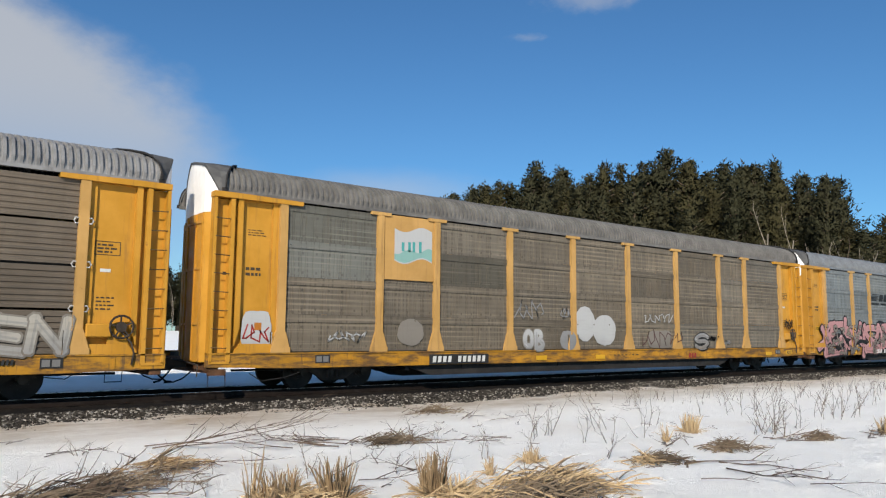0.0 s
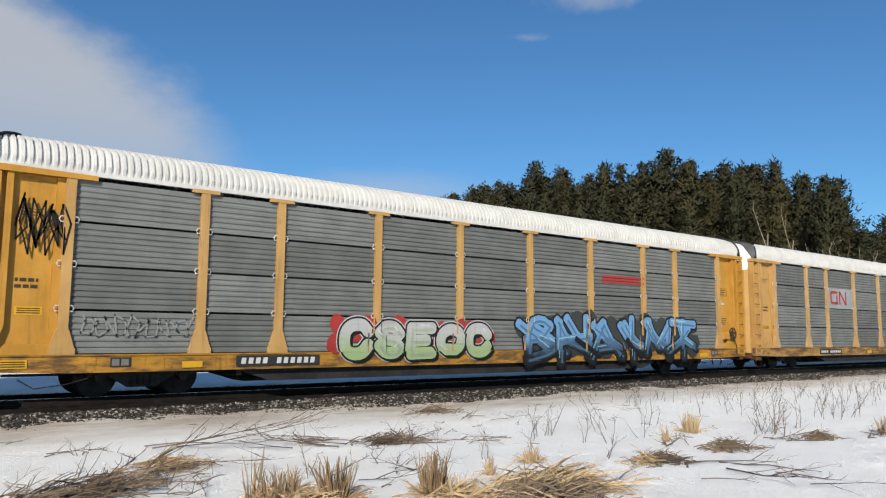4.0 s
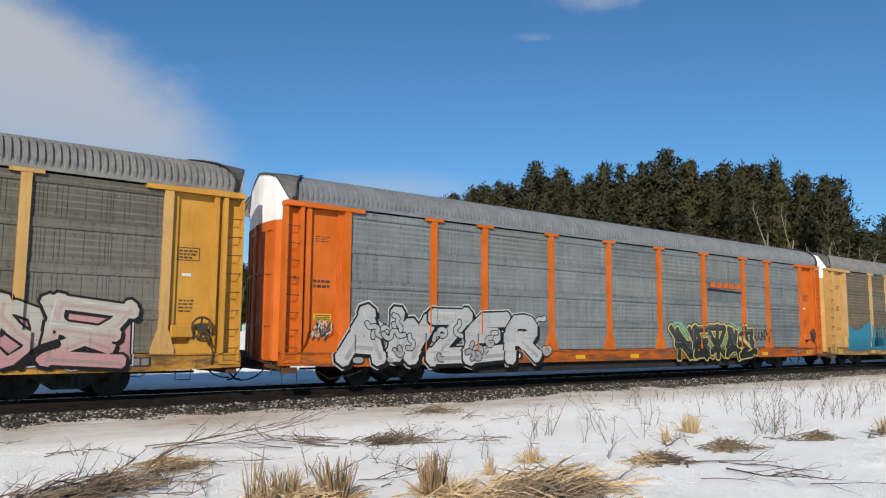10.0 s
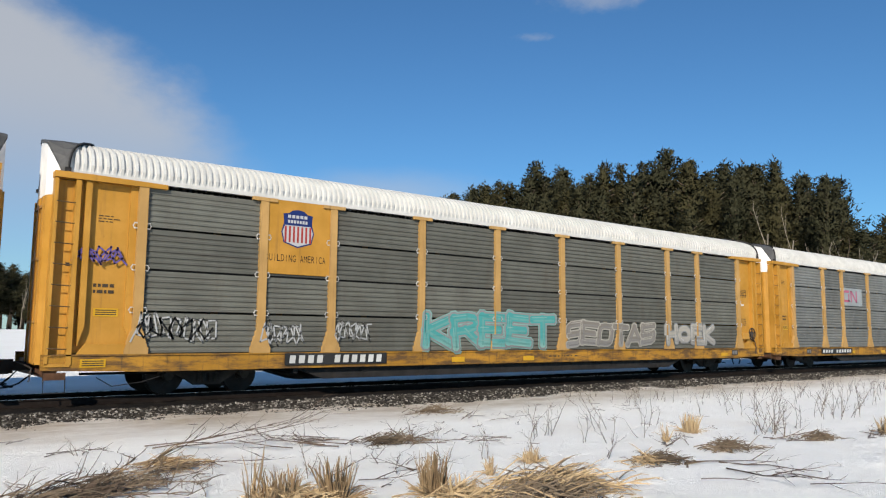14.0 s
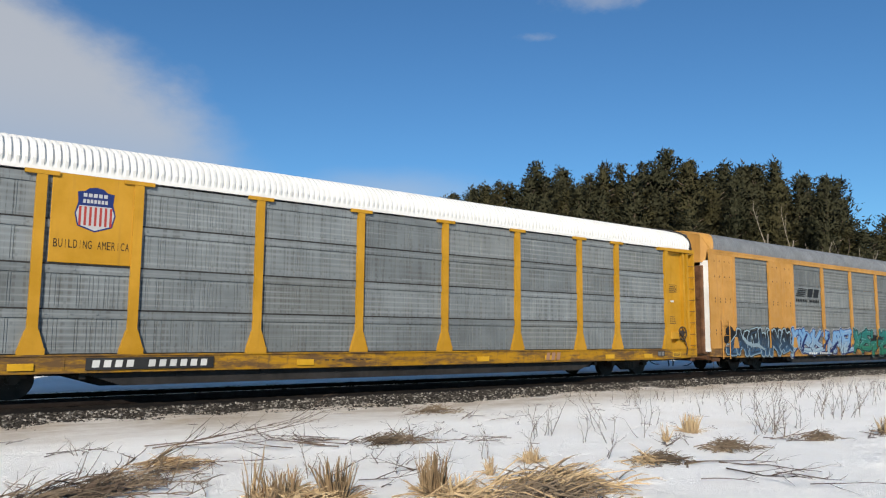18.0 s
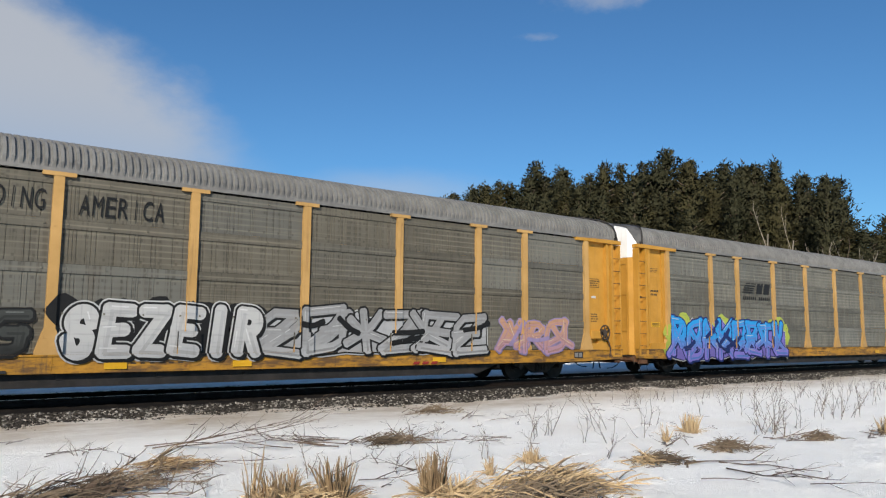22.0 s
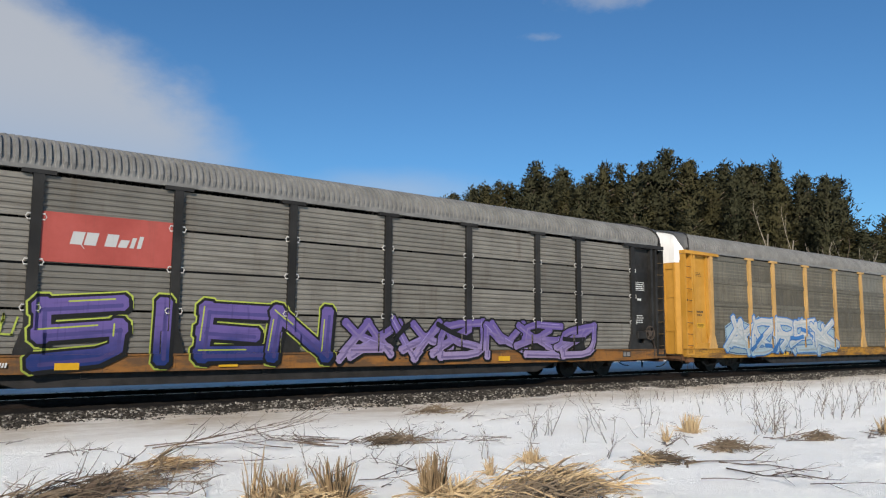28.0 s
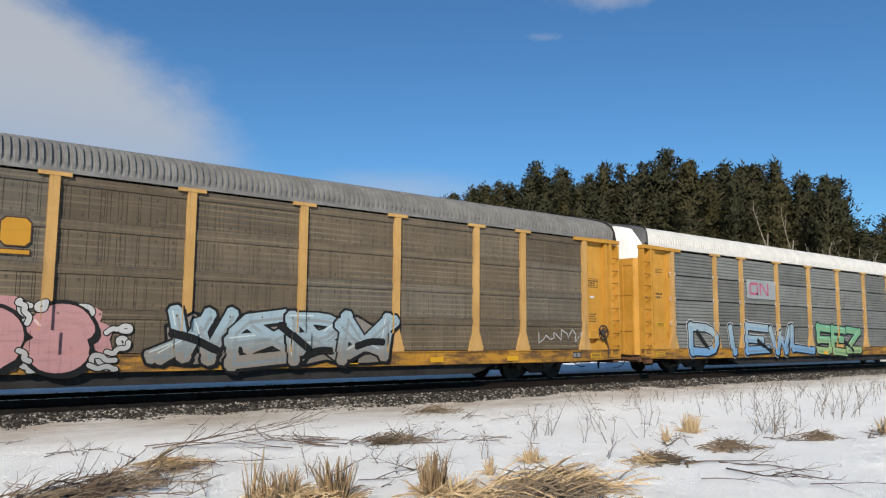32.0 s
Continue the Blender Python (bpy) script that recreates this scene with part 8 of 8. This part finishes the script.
def twig(bm, p, d, length, r, rnd, level=0):
    pts, q = [p], p
    for i in range(4):
        d = (d + Vector((rnd.gauss(0, 0.16), rnd.gauss(0, 0.16), rnd.gauss(0, 0.06)))).normalized()
        q = q + d * length / 4
        pts.append(q)
        if level < 2 and rnd.random() < 0.75:
            e = (d + Vector((rnd.gauss(0, 0.6), rnd.gauss(0, 0.6), rnd.gauss(0.1, 0.3)))).normalized()
            twig(bm, q, e, length * rnd.uniform(0.25, 0.5), r * 0.55, rnd, level + 1)
    tube(bm, pts, r, 4, 0.35)


def brush(name, x, y, stems, length, r, seed, flat_=0.0, turn=None, spread=0.1, label="thin leafless stems standing in the snow", wide=0.9):
    """Bare woody stems: upright, or lying when flat_ is near 1."""
    rnd = random.Random(seed)
    bm = bmesh.new()
    for _ in range(stems if flat_ else max(2, int(stems * 0.65))):
        a = rnd.uniform(0, 6.283) if turn is None else turn + rnd.gauss(0, 0.35)
        p = Vector((rnd.gauss(0, spread), rnd.gauss(0, spread), 0.02 if flat_ else -0.05))
        lean = rnd.gauss(0.25, 0.2)
        d = Vector((math.cos(a), math.sin(a), rnd.uniform(0.0, 0.09))) if rnd.random() < flat_ else Vector((math.cos(a) * lean, math.sin(a) * lean, 1))
        twig(bm, p, d.normalized(), length * rnd.uniform(0.6, 1.1), r, rnd)
    ob = part(name, bm, M_TWIG if flat_ else M_STEM, None)
    ob.location = (x, y, rise(x, y))
    tagged(ob, label, "dead plant", "", "stuff")


def plants():
    for i, (x, y, h, r, n) in enumerate(((3.14, 7.02, 0.58, 0.07, 16), (3.35, 6.80, 0.36, 0.22, 110), (3.05, 6.55, 0.30, 0.16, 60), (3.78, 6.52, 0.46, 0.13, 110), (4.79, 6.28, 0.48, 0.15, 120), (4.92, 6.05, 0.26, 0.2, 70), (5.98, 6.75, 0.30, 0.045, 22), (6.93, 7.04, 0.24, 0.12, 70), (9.96, 7.18, 0.36, 0.045, 20), (11.24, 7.61, 0.36, 0.17, 85), (13.9, 5.55, 0.34, 0.16, 60))):
        stub_clump(x, y, h, r, n, 300 + i)
    for i, (x, y, rx, ry, n, turn, h, dull) in enumerate(((6.05, 5.68, 0.72, 0.50, 400, -0.4, 0.16, 0), (6.2, 5.9, 0.6, 0.4, 160, -0.2, 0.12, 1), (5.6, 5.45, 0.6, 0.35, 380, -0.3, 0.10, 1), (4.95, 5.9, 0.5, 0.3, 220, -0.5, 0.06, 0), (3.04, 9.12, 0.40, 0.32, 230, -0.2, 0.15, 0), (3.5, 6.7, 0.5, 0.35, 260, 0.2, 0.1, 0), (2.2, 8.3, 0.75, 0.5, 210, 0.4, 0.10, 1), (1.5, 7.9, 0.5, 0.4, 150, 0.2, 0.08, 1), (8.24, 6.02, 0.36, 0.24, 240, -0.3, 0.12, 1), (8.05, 6.1, 0.3, 0.2, 120, 0.3, 0.1, 0), (10.03, 6.16, 0.38, 0.26, 220, -0.4, 0.12, 1), (12.22, 5.92, 0.32, 0.22, 160, -0.3, 0.1, 1), (6.38, 9.45, 0.45, 0.3, 220, 0.1, 0.1, 1), (9.68, 12.67, 0.5, 0.35, 150, 0, 0.08, 1), (13.9, 5.5, 0.35, 0.25, 120, 0, 0.08, 1))):
        straw_mat(x, y, rx, ry, n, 330 + i, turn, h, bool(dull), "tangle of brown dead grass on the snow" if dull else "flattened mat of dead straw on the snow")
    # brushwood lying about
    for i, (x, y, n, l, r, turn) in enumerate(((2.0, 8.4, 12, 0.85, 0.013, -0.1), (1.6, 8.1, 10, 0.7, 0.012, -0.2), (1.4, 8.2, 8, 0.8, 0.011, 0.5), (2.6, 9.3, 6, 1.1, 0.009, -0.5), (3.4, 10.6, 4, 1.9, 0.012, -0.45), (5.4, 9.75, 5, 1.3, 0.011, 2.6), (6.4, 9.5, 8, 0.9, 0.010, 0.5), (5.9, 10.3, 5, 1.2, 0.008, 2.9), (8.62, 5.30, 3, 1.35, 0.012, -1.15), (8.3, 4.6, 4, 0.8, 0.008, -1.0), (9.6, 6.7, 4, 0.7, 0.010, 0.3), (8.0, 8.6, 4, 0.9, 0.008, 2.4), (7.4, 9.4, 4, 0.9, 0.008, 2.8), (5.3, 7.4, 5, 0.8, 0.007, 1.2), (4.4, 7.2, 5, 0.9, 0.007, 0.6), (11.5, 6.4, 4, 0.7, 0.009, -0.3), (13.2, 5.6, 3, 0.8, 0.008, 0.1), (9.5, 11.4, 4, 0.9, 0.008, 0.2), (2.4, 10.8, 3, 0.8, 0.008, 0.8))):
        brush("fallen_branches", x, y, n, l, r, 360 + i, 1.0, turn, 0.22, "tangle of thin dead branches lying on the snow")
    # stems that stand
    for i, (x, y, n, l, s) in enumerate(((2.35, 10.81, 4, 0.32, 0.05), (8.95, 8.83, 12, 0.62, 0.12), (8.87, 7.79, 4, 0.6, 0.05), (9.12, 7.62, 3, 0.55, 0.04), (11.47, 8.61, 6, 0.6, 0.12), (12.25, 6.83, 18, 0.55, 0.18), (12.5, 6.9, 10, 0.7, 0.15), (15.68, 7.35, 14, 0.75, 0.18), (16.4, 7.2, 8, 0.6, 0.25), (5.94, 7.54, 6, 0.42, 0.07), (4.27, 7.8, 7, 0.35, 0.12), (10.5, 8.8, 5, 0.7, 0.1), (13.4, 6.9, 3, 0.6, 0.08), (10.2, 7.7, 3, 0.5, 0.06), (7.3, 7.4, 4, 0.5, 0.08), (6.6, 7.6, 3, 0.4, 0.05), (14.6, 8.6, 10, 0.55, 0.35), (17.5, 8.8, 10, 0.6, 0.5), (3.0, 7.6, 5, 0.3, 0.1), (7.9, 6.6, 3, 0.3, 0.06), (19.5, 8.2, 10, 0.7, 0.5), (22.0, 8.6, 10, 0.7, 0.6))):
        brush("bare_stems", x, y, n, l, 0.0065, 390 + i, 0.0, None, s)
    # fringe of dry weeds along the stone bed
    rnd = random.Random(77)
    for i in range(34):
        f = i / 33
        x, y = 14.0 + 13 * f + rnd.gauss(0, 0.5), 12.0 - 1.2 * f + rnd.gauss(0, 0.8)
        brush("dry_weeds", x, y, rnd.randint(5, 9), rnd.uniform(0.22, 0.5), 0.006, 420 + i, 0.0, None, 0.35, "sparse dry weeds poking through the snow")
    for i in range(22):
        x, y = rnd.uniform(1.5, 14), rnd.uniform(6.5, 13.5)
        brush("twig_litter", x, y, 3, rnd.uniform(0.15, 0.4), 0.006, 470 + i, 1.0, None, 0.4, "scattered twig litter on the snow")


plants()

# ---- clouds: thin sheets of vapour far away, drifting slowly ----
def cloud_mat(name, build, tone=0.51):
    m = Mat(name)
    fac = build(m)
    em, tr, mx = m.n.new("ShaderNodeEmission"), m.n.new("ShaderNodeBsdfTransparent"), m.n.new("ShaderNodeMixShader")
    em.inputs["Color"].default_value, em.inputs["Strength"].default_value = (0.93, 0.955, 1.0, 1.0), tone
    m.l.new(fac, mx.inputs[0]), m.l.new(tr.outputs[0], mx.inputs[1]), m.l.new(em.outputs[0], mx.inputs[2])
    m.l.new(mx.outputs[0], m.n["Material Output"].inputs["Surface"])
    return m.m


def axes(m):
    s = m.n.new("ShaderNodeSeparateXYZ")
    m.l.new(m.coords(), s.inputs[0])
    return s.outputs[0], s.outputs[1]


def puff(m, a, b, grain=3.0, amount=0.7, top=0.5):
    """A soft oval that noise eats into."""
    x, y = axes(m)
    r = m.math("SQRT", m.math("ADD", m.math("POWER", m.math("MULTIPLY", x, 1 / a), 2.0), m.math("POWER", m.math("MULTIPLY", y, 1 / b), 2.0)))
    n = m.noise(grain / a, 7, 0.6, (1.0, a / b * 0.45, 1.0), 0)
    v = m.math("ADD", m.math("SUBTRACT", 1.0, r), m.math("MULTIPLY", m.math("SUBTRACT", n, 0.55), amount * 2))
    return m.ramp(v, 0.0, 1.0, 0.0, top)


def bank(m):
    """The broad bank: dense below a slanting edge, torn along it."""
    x, y = axes(m)
    edge = m.math("SUBTRACT", m.math("ADD", m.math("MULTIPLY", x, -0.68), 260.0), y)
    n = m.noise(0.0022, 7, 0.62, (1, 1.6, 1), 0)
    big = m.noise(0.0009, 3, 0.5, (1, 1.3, 1), 0)
    v = m.math("ADD", m.math("MULTIPLY", edge, 1 / 520.0), m.math("ADD", m.math("MULTIPLY", m.math("SUBTRACT", n, 0.5), 0.9), m.math("MULTIPLY", m.math("SUBTRACT", big, 0.5), 0.8)))
    d = m.ramp(v, -0.08, 0.62, 0.0, 0.82)
    fade = m.math("MULTIPLY", m.ramp(x, 1150.0, 480.0), m.ramp(y, -900.0, -150.0, 0.3, 1.0))
    return m.math("MULTIPLY", d, fade, True)


def cloud(bearing, height, dist, w, h, material, label, drift):
    """A cloud sheet that faces the place, by its bearing and height in degrees."""
    b, e = radians(bearing), radians(height)
    p = Vector((math.sin(b) * math.cos(e), math.cos(b) * math.cos(e), math.sin(e))) * dist
    me = bpy.data.meshes.new("cloud")
    me.from_pydata([(-w, -h, 0), (w, -h, 0), (w, h, 0), (-w, h, 0)], [], [(0, 1, 2, 3)])
    me.materials.append(material)
    ob = tagged(new("cloud", me), label, "cloud", kind="structure")
    ob.matrix_basis = Matrix.Translation(p) @ (Vector(p).to_track_quat("-Z", "Y").to_matrix().to_4x4())
    CLOUDS.append((ob, drift * math.cos(b), -drift * math.sin(b)))


CLOUDS = []
cloud(6.0, 21.0, 3000, 2300, 1500, cloud_mat("broad cloud bank", bank), "broad soft white cloud bank in a blue sky", 60)
cloud(34.0, 11.0, 3200, 640, 130, cloud_mat("low haze cloud", lambda m: puff(m, 600, 120, 2.0, 0.30, 0.40)), "pale low strip of cloud above the wood", 40)
for _b, _h, _w, _t, _a in ((49.5, 24.6, 210, 52, 0.38), (28.0, 25.8, 300, 40, 0.30), (44.5, 22.2, 85, 18, 0.22), (58.5, 24.8, 90, 16, 0.22)):
    cloud(_b, _h, 3100, _w * 1.3, _t * 1.5, cloud_mat("cloud wisp", lambda m: puff(m, _w * 1.2, _t * 1.3, 2.5, 0.6, _a)), "thin white wisp of cloud", 60)


# ---- motion of the train ----
PUSHED = 28.22                # spacing of the cars that the engine pushes; those it draws keep PITCH
ENGINE_AT, DRAWN_FROM = 609.70, 606.52
SLACK = {-1: 0.05, 0: 0.07, 1: -0.32, 13: -0.06, 2: 0.36, 15: 0.15, 4: -0.13, 5: -0.03, 8: 0.10}     # play in the couplers and longer bodies


def paced(t):
    return 5.267e-4 * t ** 3 - 1.5174e-2 * t ** 2 - 22.6003 * t


def run(t):
    """How far the train has gone at t seconds: it slows slightly, most of all as the engine passes."""
    k = PUSHED / PITCH
    if t <= 24:
        return k * paced(t)
    late = k * paced(24) + (1 + k) / 2 * (paced(min(t, 28)) - paced(24))
    return late + (paced(t) - paced(28) if t > 28 else 0.0)


def motions():
    for k, car in CARS.items():
        x = 19.906 + PUSHED * k + SLACK.get(k, 0.0) if k < 21 else DRAWN_FROM + PITCH * (k - 20)
        walk(car, [(t, pose(run(t) + x, MID, RAIL)) for t in range(0, 33, 2)])
    walk(LOCO, [(t, pose(run(t) + ENGINE_AT, MID, RAIL)) for t in range(0, 33, 2)])
    for c, dx, dy in CLOUDS:
        walk(c, [(0.0, c.matrix_basis.copy()), (32.0, Matrix.Translation((dx, dy, 0)) @ c.matrix_basis)])


motions()
